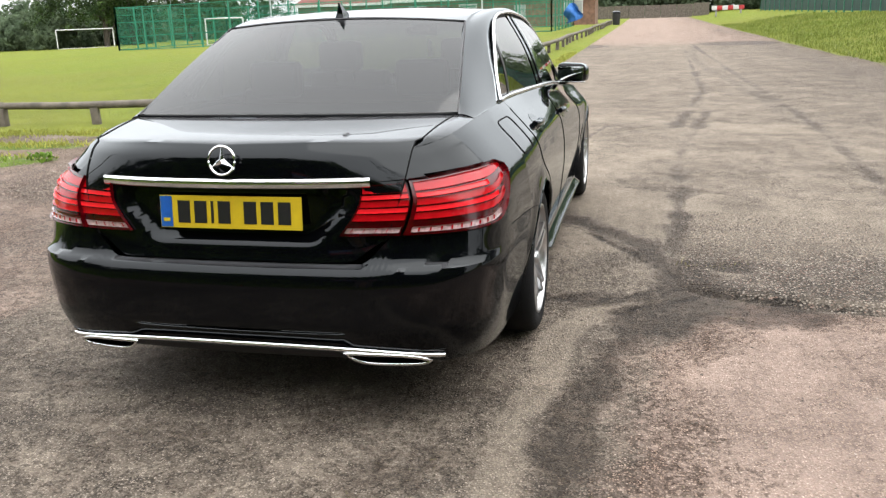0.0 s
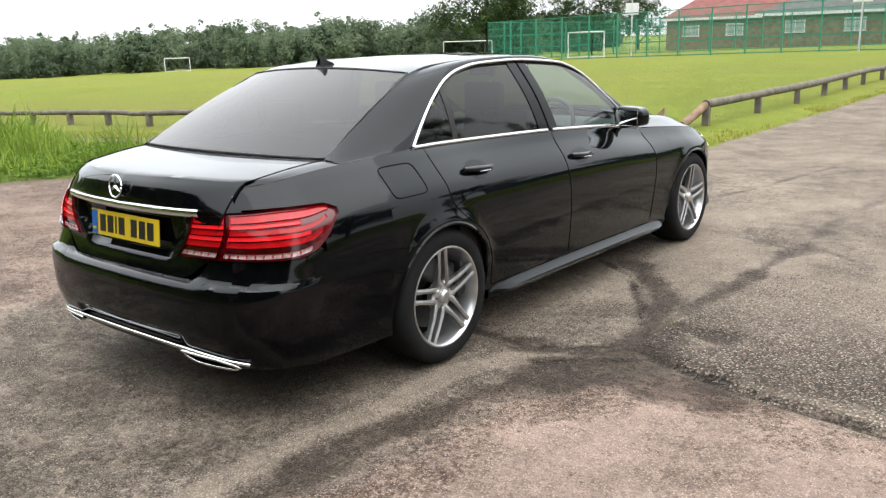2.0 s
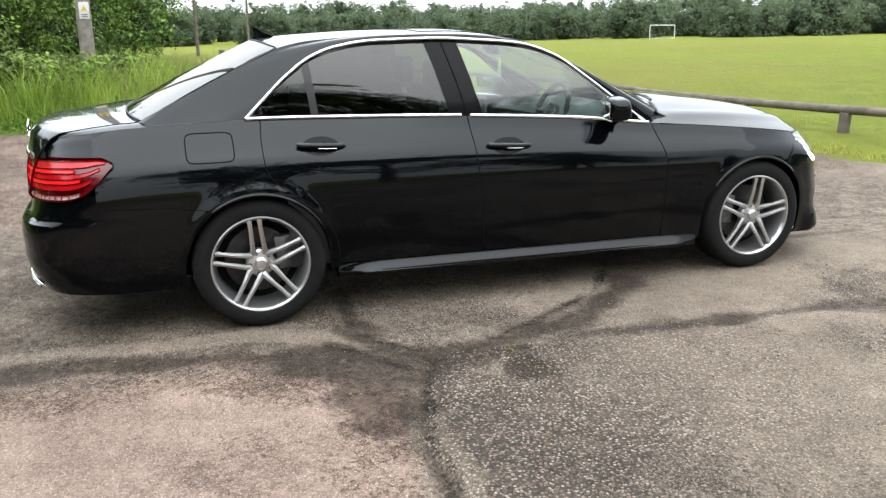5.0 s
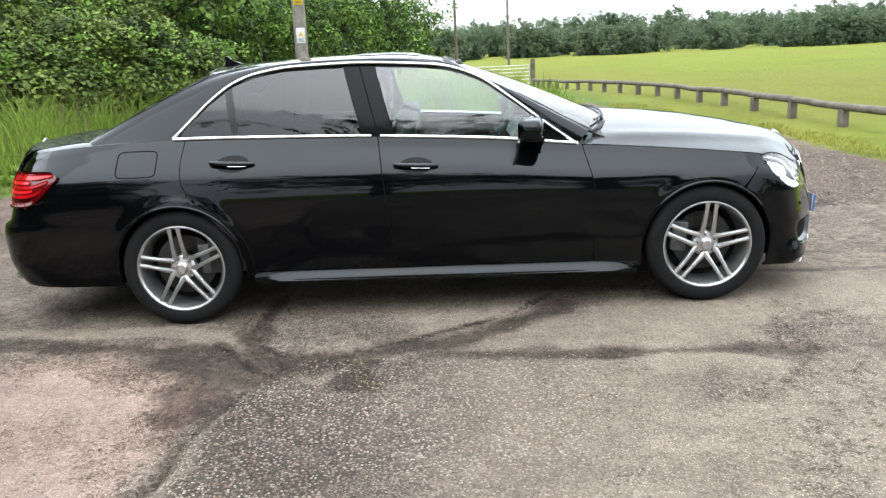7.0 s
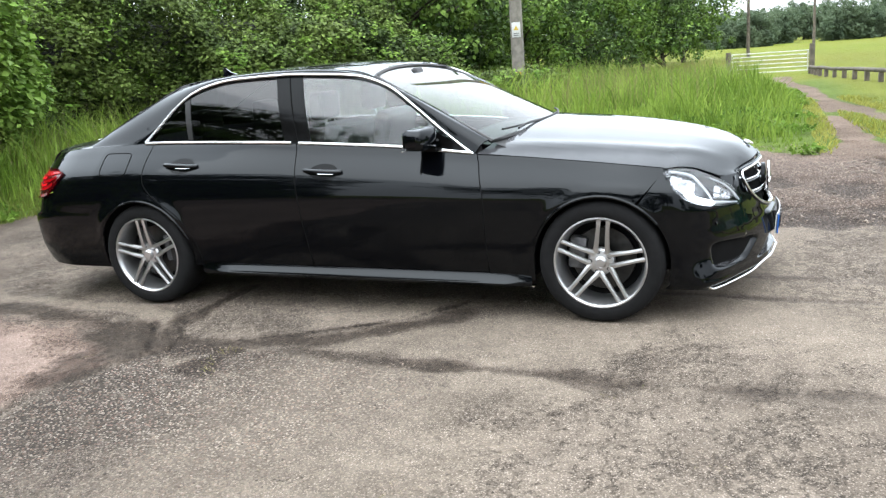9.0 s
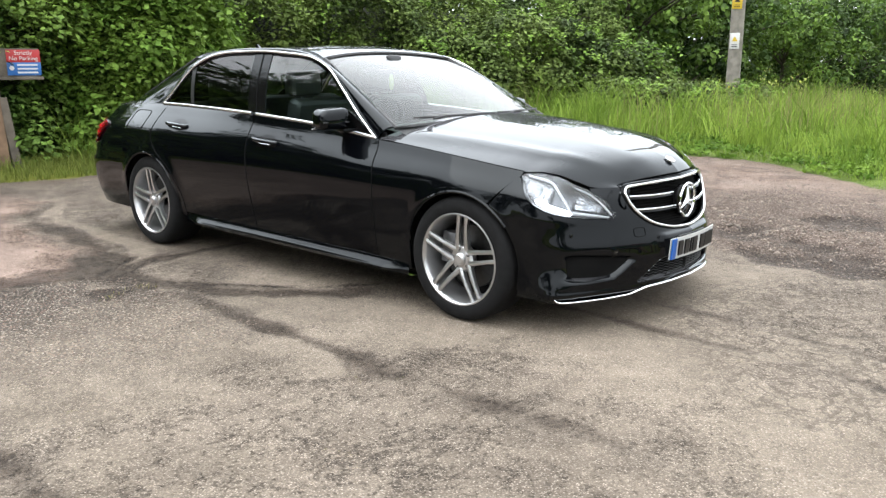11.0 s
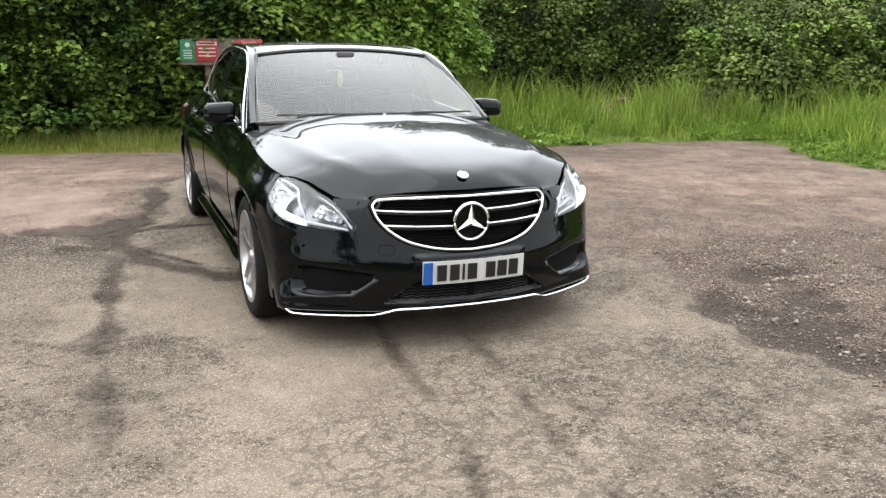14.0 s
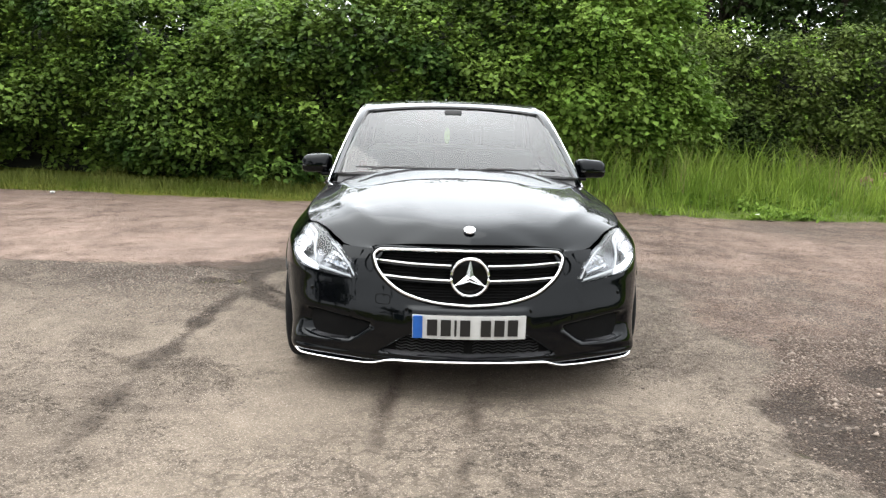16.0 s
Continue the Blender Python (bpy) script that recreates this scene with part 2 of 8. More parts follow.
def glass(name, tint, low=0.04, power=4.2, gloss=1.0):
    """A thin pane: tinted see-through with a Fresnel mirror on it."""
    m = bpy.data.materials.new(name)
    m.use_nodes = True
    nt = m.node_tree
    nt.nodes.remove(nt.nodes["Principled BSDF"])
    tr, gl = nt.nodes.new("ShaderNodeBsdfTransparent"), nt.nodes.new("ShaderNodeBsdfGlossy")
    tr.inputs["Color"].default_value = (*tint, 1)
    gl.inputs["Roughness"].default_value = 0.015
    gl.inputs["Color"].default_value = (gloss, gloss, gloss, 1)
    mx = nt.nodes.new("ShaderNodeMixShader")
    nt.links.new(sheen(nt, low, power), mx.inputs[0])
    nt.links.new(tr.outputs[0], mx.inputs[1])
    nt.links.new(gl.outputs[0], mx.inputs[2])
    nt.links.new(mx.outputs[0], nt.nodes["Material Output"].inputs["Surface"])
    return m


# the last number sets the painted sky sheen on its flat panels
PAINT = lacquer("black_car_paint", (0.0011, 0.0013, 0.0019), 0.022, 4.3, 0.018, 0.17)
TRIM_BLACK = material("black_plastic", (0.0070, 0.0070, 0.0075), 0.5, vary=0.2, scale=30, bump=0.1, bump_scale=300)
GLOSS_BLACK = lacquer("gloss_black_trim", (0.004, 0.004, 0.004), 0.008, 4.5, 0.04)
DARK_VOID = material("dark_underbody", (0.0035, 0.0035, 0.0035), 0.9, spec=0.1, vary=0.3, scale=12)
CHROME = material("bright_chrome", (0.82, 0.83, 0.84), 0.09, metal=1.0, vary=0.04, scale=20)
BRIGHT_TRIM = material("satin_aluminium_trim", (0.78, 0.79, 0.8), 0.2, metal=1.0, vary=0.05, scale=25)
RUBBER = material("tyre_rubber", (0.0052, 0.0052, 0.0055), 0.85, spec=0.2, vary=0.25, scale=25, bump=0.25, bump_scale=150)
ALLOY = material("silver_alloy", (0.46, 0.46, 0.465), 0.30, metal=0.9, coat=0.4, vary=0.08, scale=12)
ALLOY_DARK = material("brake_dust_grey_alloy", (0.11, 0.11, 0.115), 0.5, metal=0.6, vary=0.3, scale=25)
DISC_STEEL = material("brake_disc_steel", (0.045, 0.045, 0.045), 0.35, metal=1.0, vary=0.15, scale=40)
GLASS_CLEAR = glass("clear_side_glass", (0.70, 0.80, 0.78), 0.075, 4.4)
GLASS_SCREEN = glass("windscreen_glass", (0.46, 0.55, 0.51), 0.050, 4.7)
GLASS_DARK = glass("dark_privacy_glass", (0.11, 0.116, 0.125), 0.050, 5.0)
LENS = glass("clear_lamp_lens", (0.92, 0.94, 0.96), 0.03, 3.5)
RED_LENS = material("red_lamp_plastic", (0.244, 0.0017, 0.0046), 0.2, spec=0.25, coat=0.25, vary=0.15, scale=20, emit=((0.9, 0.01, 0.015), 0.05))
RED_DARK = material("deep_red_lamp_plastic", (0.070, 0.0006, 0.0023), 0.15, spec=0.3, coat=0.35, vary=0.2, scale=30)
RED_BRIGHT = material("bright_red_lamp_bar", (0.435, 0.0070, 0.012), 0.2, spec=0.25, coat=0.25, vary=0.1, scale=60, emit=((1.0, 0.03, 0.04), 0.12))
LAMP_PALE = material("pale_pink_lamp_strip", (0.360, 0.244, 0.244), 0.2, coat=1.0, vary=0.25, scale=90)
LAMP_BOWL = material("lamp_reflector", (0.66, 0.67, 0.69), 0.26, metal=1.0, vary=0.1, scale=30)
LAMP_GREY = material("lamp_housing", (0.15, 0.152, 0.158), 0.24, metal=0.8, vary=0.2, scale=30)
LIGHT_GUIDE = material("frosted_light_guide", (0.36, 0.37, 0.38), 0.2, spec=0.6, vary=0.08, scale=30, emit=((0.9, 0.95, 1.0), 0.03))
DRL = material("daytime_running_light", (0.522, 0.534, 0.551), 0.3, emit=((0.92, 0.97, 1.0), 2.4), vary=0.03, scale=10)
PLATE_YELLOW = material("yellow_reflective_plate", (0.452, 0.325, 0.012), 0.35, vary=0.05, scale=30)
PLATE_WHITE = material("white_reflective_plate", (0.464, 0.464, 0.452), 0.35, vary=0.04, scale=30)
PLATE_BLUE = material("blue_plate_band", (0.0087, 0.075, 0.302), 0.35, vary=0.1, scale=30)
PLATE_INK = material("black_plate_print", (0.0070, 0.0070, 0.0070), 0.4, vary=0.2, scale=50)
CABIN = material("black_cabin_leather", (0.012, 0.012, 0.013), 0.5, vary=0.2, scale=15, bump=0.15, bump_scale=120)
CABIN_GREY = material("grey_headlining", (0.093, 0.093, 0.090), 0.85, vary=0.1, scale=20)


# ---- the ground: one sheet from the car park to the horizon ----
_lat = np.random.default_rng(11).random((256, 256))


def value_noise(x, y, size):
    """Smooth random field with blobs of about that size, 0 to 1."""
    a, b = np.asarray(x) / size + 500.3, np.asarray(y) / size + 500.7
    i, j = np.floor(a).astype(int), np.floor(b).astype(int)
    u, v = a - i, b - j
    u, v = u * u * (3 - 2 * u), v * v * (3 - 2 * v)
    g = lambda p, q: _lat[p % 256, q % 256]
    return (g(i, j) * (1 - u) + g(i + 1, j) * u) * (1 - v) + (g(i, j + 1) * (1 - u) + g(i + 1, j + 1) * u) * v


def fractal(x, y, size, octaves=4):
    return sum(value_noise(x + 31 * k, y - 17 * k, size / 2 ** k) / 2 ** k for k in range(octaves)) / sum(1 / 2 ** k for k in range(octaves))


def line_distance(x, y, pts):
    """Distance to a broken line, and how far along it the nearest point lies."""
    best, along, run = np.full(np.shape(x), 1e9), np.zeros(np.shape(x)), 0.0
    for (ax, ay), (bx, by) in zip(pts[:-1], pts[1:]):
        l2 = (bx - ax) ** 2 + (by - ay) ** 2
        t = np.clip(((x - ax) * (bx - ax) + (y - ay) * (by - ay)) / l2, 0, 1)
        d = np.hypot(x - ax - t * (bx - ax), y - ay - t * (by - ay))
        near = d < best
        best, along = np.where(near, d, best), np.where(near, run + t * math.sqrt(l2), along)
        run += math.sqrt(l2)
    return best, along


left_edge = curve([-9, -4.8, -3.8, -3.0, -2.3, -1.4, -0.5, 0.3, 1.0, 1.7, 2.3, 2.7, 3.0], [-8.2, -7.9, -7.72, -7.38, -7.12, -7.12, -7.08, -6.9, -6.3, -5.7, -5.2, -4.9, -6.0])
back_edge = curve([-12, -7, -4, -2.5, 0.0, 1.8, 4.1, 6.5, 14], [-4.3, -4.7, -4.85, -5.25, -5.5, -6.05, -6.45, -6.85, -8.0])
north_edge = curve([-33, -22, -13.4, -10, -8.7, -6.6, -5.5, -4.2, -2.5, -1.3, -0.95], [2.9, 3.2, 3.5, 3.87, 4.08, 4.48, 4.65, 4.7, 4.95, 5.35, 6.2])
right_edge = curve([-10, 4, 9, 14, 25, 60], [13.0, 11.0, 7.6, 6.6, 6.35, 6.5])
track_low = curve([-33, -22, -16, -11, -7, -5.6, -5.0], [2.2, 2.6, 2.95, 3.08, 3.08, 3.02, 2.9])


def paved(x, y):
    """Signed depth inside the tarmac, in metres."""
    yard = np.minimum(np.minimum(x - left_edge(y), y - back_edge(x)), np.where(x < -0.9, north_edge(x) - y, 50))
    yard = np.where(y > 2.6, np.minimum(yard, np.where(x < -4.9, -1, 50)), yard)
    road = np.where(y > 5, np.minimum(x + 0.78 + 0.08 * np.sin(y), 50), -1)
    track = np.minimum(np.minimum(y - track_low(x), north_edge(x) - y), np.minimum(x + 30.0, -4.5 - x))
    p = np.maximum(np.maximum(np.where((y < 6.3) | (x > -0.9), yard, -1), road), track)
    # a strip of grass between the track's two ruts
    island = (np.hypot((x + 7.3) / 2.2, (y - 3.63 - 0.12 * (x + 7.3)) / (0.22 + 0.03 * (x + 7.3))) - 1) * 0.22
    return np.minimum(np.minimum(p, island), right_edge(y) - x)


JOINT = [(1.60, -0.76), (1.70, -0.84), (1.88, -0.91), (2.10, -0.97), (2.33, -1.03), (2.60, -1.04), (2.85, -1.08), (3.77, -1.14), (6.5, -1.2)]
BAND = [(1.66, -0.86), (1.60, -1.03), (1.42, -1.26), (1.25, -1.60), (1.20, -2.05), (1.12, -2.45), (1.13, -2.90), (1.02, -3.3), (0.6, -3.9)]
CRACKS = [[(0.45, -0.99), (0.73, -1.01), (0.97, -1.03), (1.12, -1.05), (1.24, -0.98), (1.46, -0.84), (1.62, -0.79)],
          [(1.25, -1.20), (1.33, -1.13), (1.44, -1.05), (1.58, -0.97), (1.68, -0.86)], [(1.55, -0.62), (1.42, -0.40), (1.30, -0.17), (0.97, 0.37), (0.5, 0.7)]]
STAINS = [([(1.50, -0.70), (1.50, -0.50), (1.43, -0.25), (1.36, 0.05), (1.10, 0.35), (0.87, 0.60)], 0.13), ([(1.48, -0.85), (1.62, -0.60), (1.60, -0.38)], 0.13),
          ([(1.62, -1.05), (1.84, -1.10), (2.10, -1.12)], 0.12), ([(1.14, -1.03), (1.36, -0.95), (1.55, -0.88)], 0.08)]
WHEELWAYS = [[(1.52, -0.25), (1.57, 0.35), (1.61, 0.65), (1.60, 1.12), (1.67, 1.65), (1.65, 2.08), (1.64, 2.61), (1.68, 3.1), (1.80, 4.2), (2.2, 7)],
             [(3.1, 0.5), (3.3, 5), (3.2, 12), (3.0, 30)], [(1.7, 5.2), (2.3, 10), (2.6, 25)]]
OIL_RUNS = [[(0.32, 1.7), (0.40, 2.57), (0.43, 3.2), (0.60, 3.76), (0.9, 5.5)], [(-0.10, 1.8), (0.01, 2.69), (0.09, 3.2), (0.15, 4.2)]]
PITS = [(-1.76, 2.26), (-1.76, 2.68), (-2.12, 2.28), (-1.82, 3.1), (-2.5, 1.75), (-2.9, 3.0), (-3.3, 2.2), (-4.3, 3.4)]


def ground_z(x, y):
    x, y = np.asarray(x, float), np.asarray(y, float)
    d = paved(x, y)
    drop = -1.05 * ease(6, 46, -x) * (1 - 0.5 * ease(15, 55, y) * ease(70, 40, -x)) - 0.9 * ease(50, 130, -x)
    bank = 0.55 * ease(0.3, 6.0, x - right_edge(y)) * ease(4, 16, y)
    rise = 0.3 * ease(-7.5, -11, y) * ease(-6, 2, x)
    grassy = ease(0.05, -0.5, d) * (0.01 + 0.05 * fractal(x, y, 1.3))
    return drop + bank + rise + grassy + 0.25 * ease(60, 160, y) * ease(-45, -10, x)


def ground_fields(x, y):
    d = paved(x, y) + (fractal(x, y, 0.9) - 0.5) * 0.5 + (value_noise(x, y, 0.13) - 0.5) * 0.10
    grass = ease(0.08, -0.06, d)
    dj, _ = line_distance(x, y, JOINT)
    jy = np.interp(x, [p[0] for p in JOINT], [p[1] for p in JOINT])
    db, ab = line_distance(x, y, BAND)
    wob = (fractal(x, y, 0.35) - 0.5)
    top = ease(-0.02, 0.02, (y - jy) + wob * 0.10) * (x > 1.55)
    # reddish worn surface behind the joint and all over the back of the yard
    band_x = np.interp(y, [p[1] for p in BAND][::-1], [p[0] for p in BAND][::-1])
    inside = np.minimum(jy - y, (x - band_x - 0.12) * 0.9) + wob * 0.16
    pink = ease(-0.02, 0.16, inside) * (0.70 + 0.6 * fractal(x, y, 1.2))
    pink = np.maximum(pink, 0.80 * ease(-1.10, -1.30, y) * (0.35 + 0.9 * fractal(x, y, 1.6)) * (0.15 + 0.85 * ease(-0.05, 0.15, x - band_x + wob * 0.4)) * (0.55 + 0.45 * ease(-2.0, -4.0, y)))
    pink = np.maximum(pink, 0.85 * ease(-1.55, -1.95, x + wob * 0.5) * ease(4.2, 3.2, y) * (0.5 + fractal(x, y, 1.3)))
    pink = np.maximum(pink, ease(28.5, 29.5, y) * 0.75)
    # where the coarse stones of the surface lie bare: 0.5 is half worn
    beside = ease(-0.03, 0.02, y - jy + wob * 0.1) * ease(1.45, 1.75, x)
    gravel = 0.36 + 0.30 * (fractal(x + 3, y, 1.1) - 0.5) + beside * (0.30 * ease(1.5, 0.1, y) * ease(3.6, 2.4, x + 0.5 * y) + 0.12 * ease(2.4, 4.0, x)) - 0.16 * ease(0.6, 2.6, y) * ease(5.5, 4.5, x)
    gravel = gravel - 0.10 * ease(0.0, 0.25, inside) + 0.14 * ease(-2.6, -4.2, y) + 0.16 * ease(-1.5, -1.9, x) * ease(-1.5, 0.5, y)
    d_pit = np.full(np.shape(x), 9.0)
    for px, py in PITS:
        d_pit = np.minimum(d_pit, np.hypot((x - px) * 0.8, y - py))
    pit_edge = -1.42 - 0.35 * np.maximum(0, 2.3 - y) * 1.1
    stones = ease(0.10, -0.12, x - pit_edge + wob * 0.4) * ease(0.4, 1.2, y) * ease(-6.5, -3.5, x) * ease(5.5, 4.0, y)
    stones = stones * (0.7 + 0.8 * (fractal(x, y, 0.7) - 0.2))
    pit = ease(0.42, 0.06, d_pit + wob * 0.6)
    # wet ground, and shade painted behind the car: 0.5 lies on its edge
    width = np.interp(ab, [0.0, 0.3, 0.7, 1.2, 2.2, 3.2, 4.2], [0.16, 0.17, 0.13, 0.095, 0.075, 0.04, 0.02])
    damp_shade = ease(0.12, -0.12, db - width + wob * 0.28) * ease(4.3, 3.4, ab + wob) * (1 - 0.38 * ease(1.2, 2.1, ab + wob * 0.8))
    crack = np.where(x > 1.56, dj, 9.0)
    damp_shade = np.maximum(damp_shade, ease(0.075, -0.02, dj + wob * 0.10) * (x > 1.5) * ease(0.02, -0.03, y - jy + wob * 0.05))
    for line, half in STAINS:
        dl, _ = line_distance(x, y, line)
        damp_shade = np.maximum(damp_shade, ease(0.13, -0.13, dl - half + wob * 0.26))
    damp_shade = np.maximum(damp_shade, ease(0.10, -0.06, np.hypot((x - 1.83) * 0.8, y + 0.42) - 0.09 + wob * 0.12))
    for c in CRACKS:
        dc, _ = line_distance(x, y, c)
        damp_shade = np.maximum(damp_shade, ease(0.10, -0.03, dc + wob * 0.12))
        crack = np.minimum(crack, dc)
    for w in WHEELWAYS:
        dw, _ = line_distance(x, y, w)
        damp_shade = np.maximum(damp_shade, 0.95 * ease(0.18, -0.05, dw + wob * 0.22) * (0.40 + 0.9 * fractal(x, y, 0.7)))
    # two narrow runs of dark oil from under the engine
    for w in OIL_RUNS:
        dw, _ = line_distance(x, y, w)
        damp_shade = np.maximum(damp_shade, 0.88 * ease(0.10, -0.03, dw + wob * 0.14) * (0.62 + 0.5 * fractal(x, y, 0.5)))
    damp_shade = np.maximum(damp_shade, pit * 1.3)
    # dark tarmac behind the car, deepened to paint in the car's shadow
    damp_shade = np.maximum(damp_shade, 0.50 * ease(-0.9, -2.4, y) * ease(0.0, -0.5, x - band_x + wob * 0.5) * (0.45 + 0.9 * fractal(x, y, 1.1)))
    for yy, w in ((29.2, 0.35), (62, 0.5), (95, 0.6)):
        damp_shade = np.maximum(damp_shade, ease(w, w * 0.3, np.abs(y - yy - 0.15 * np.sin(x))) * 1.2)
    damp_shade = np.maximum(damp_shade, ease(0.25, 0.05, np.abs(x - 2.9 - 0.25 * np.sin(y * 0.25)) + wob * 0.2) * 0.5 * ease(5, 8, y) * ease(29, 27, y))
    silt = ease(0.34, 0.62, fractal(x + 9, y - 4, 1.1)) * ease(-1.0, 0.5, y) * ease(9, 4, y) * 0.8
    silt = np.maximum(silt, ease(0.08, 0.0, np.hypot((x - 1.73) * 0.7, y + 0.58) - 0.05 + wob * 0.1))
    silt = np.maximum(silt, ease(0.10, -0.02, np.abs(db - width - 0.11) - 0.03 + wob * 0.14) * (x < band_x) * (y < -0.98))
    silt = np.maximum(silt, ease(0.14, 0.0, dj + wob * 0.2) * ease(0.0, 0.03, y - jy + wob * 0.05) * ease(2.0, 2.2, x) * 0.9)
    silt = np.maximum(silt, ease(0.05, 0.0, np.hypot((x - 1.58) * 0.45, y + 1.07) - 0.02 + wob * 0.05))
    silt = np.maximum(silt, 0.75 * ease(0.1, 0.45, inside) * ease(1.6, 0.7, np.hypot(x - 1.9, y + 1.7)) * (0.4 + 0.9 * fractal(x, y + 3, 0.7)))
    mud = ease(0.55, 0.0, np.abs(d)) * 0.6 + ease(-4.3, -5.0, x) * ease(2.6, 3.0, y) * ease(4.6, 4.2, y)
    # fine relief
    relief = 0.016 * top * ease(0.9, 0.0, dj) + 0.006 * (fractal(x, y, 0.5) - 0.5) - 0.018 * ease(0.07, 0.0, dj + wob * 0.08) * (x > 1.5) - 0.05 * pit
    relief = relief + stones * 0.032 * (value_noise(x, y, 0.11) - 0.6) - 0.012 * damp_shade * (x > 0)
    return dict(grass=grass, pink=np.clip(pink, 0, 1) * (1 - grass), gravel=np.clip(gravel, 0, 1), stones=np.clip(stones, 0, 1), damp_shade=damp_shade * (1 - grass), silt=silt * (1 - np.clip(damp_shade * 1.3 - 0.3, 0, 1)),
                mud=np.clip(mud, 0, 1), crack=np.minimum(crack, 0.5), wild=ease(4.4, 3.4, y) * ease(-0.5, -1.5, x) * ease(-26, -20, x), craze=ease(1.5, 0.5, np.hypot((x + 0.25) * 0.8, (y - 3.4) * 0.8)) + 0.35 * ease(0.6, 0.75, fractal(x - 3, y + 8, 1.7)) * ease(-1, 1, y)), relief * (1 - grass)


def axis(fine_lo, fine_hi, mid_lo, mid_hi, far_lo, far_hi):
    a = np.arange(mid_lo, fine_lo, 0.075)
    b = np.arange(fine_lo, fine_hi, 0.032)
    c = np.arange(fine_hi, mid_hi, 0.075)
    lo = mid_lo - np.geomspace(0.09, mid_lo - far_lo, 62)
    hi = mid_hi + np.geomspace(0.09, far_hi - mid_hi, 62)
    return np.unique(np.concatenate([lo, a, b, c, hi]))


gx, gy = axis(0.2, 3.2, -8.5, 8.0, -1400, 1400), axis(-3.0, 0.6, -8.0, 9.5, -1400, 1400)
GX, GY = np.meshgrid(gx, gy, indexing="ij")
fields, relief = ground_fields(GX, GY)
GZ = ground_z(GX, GY) + relief


def fast_mesh(verts, faces, name, smooth=True):
    """A mesh straight from arrays; faces all have the same number of corners."""
    verts, faces = np.asarray(verts, np.float32), np.asarray(faces, np.int32)
    me = bpy.data.meshes.new(name)
    me.vertices.add(len(verts))
    me.vertices.foreach_set("co", verts.ravel())
    me.loops.add(faces.size)
    me.loops.foreach_set("vertex_index", faces.ravel())
    me.polygons.add(len(faces))
    me.polygons.foreach_set("loop_start", np.arange(0, faces.size, faces.shape[1], dtype=np.int32))
    me.update(calc_edges=True)
    if smooth:
        me.polygons.foreach_set("use_smooth", np.ones(len(faces), bool))
    return me


ground_me = fast_mesh(np.stack([GX, GY, GZ], -1).reshape(-1, 3), grid_faces(len(gx), len(gy)), "ground")
for key, val in fields.items():
    at = ground_me.attributes.new(key, "FLOAT", "POINT")
    at.data.foreach_set("value", np.asarray(val, np.float32).ravel())


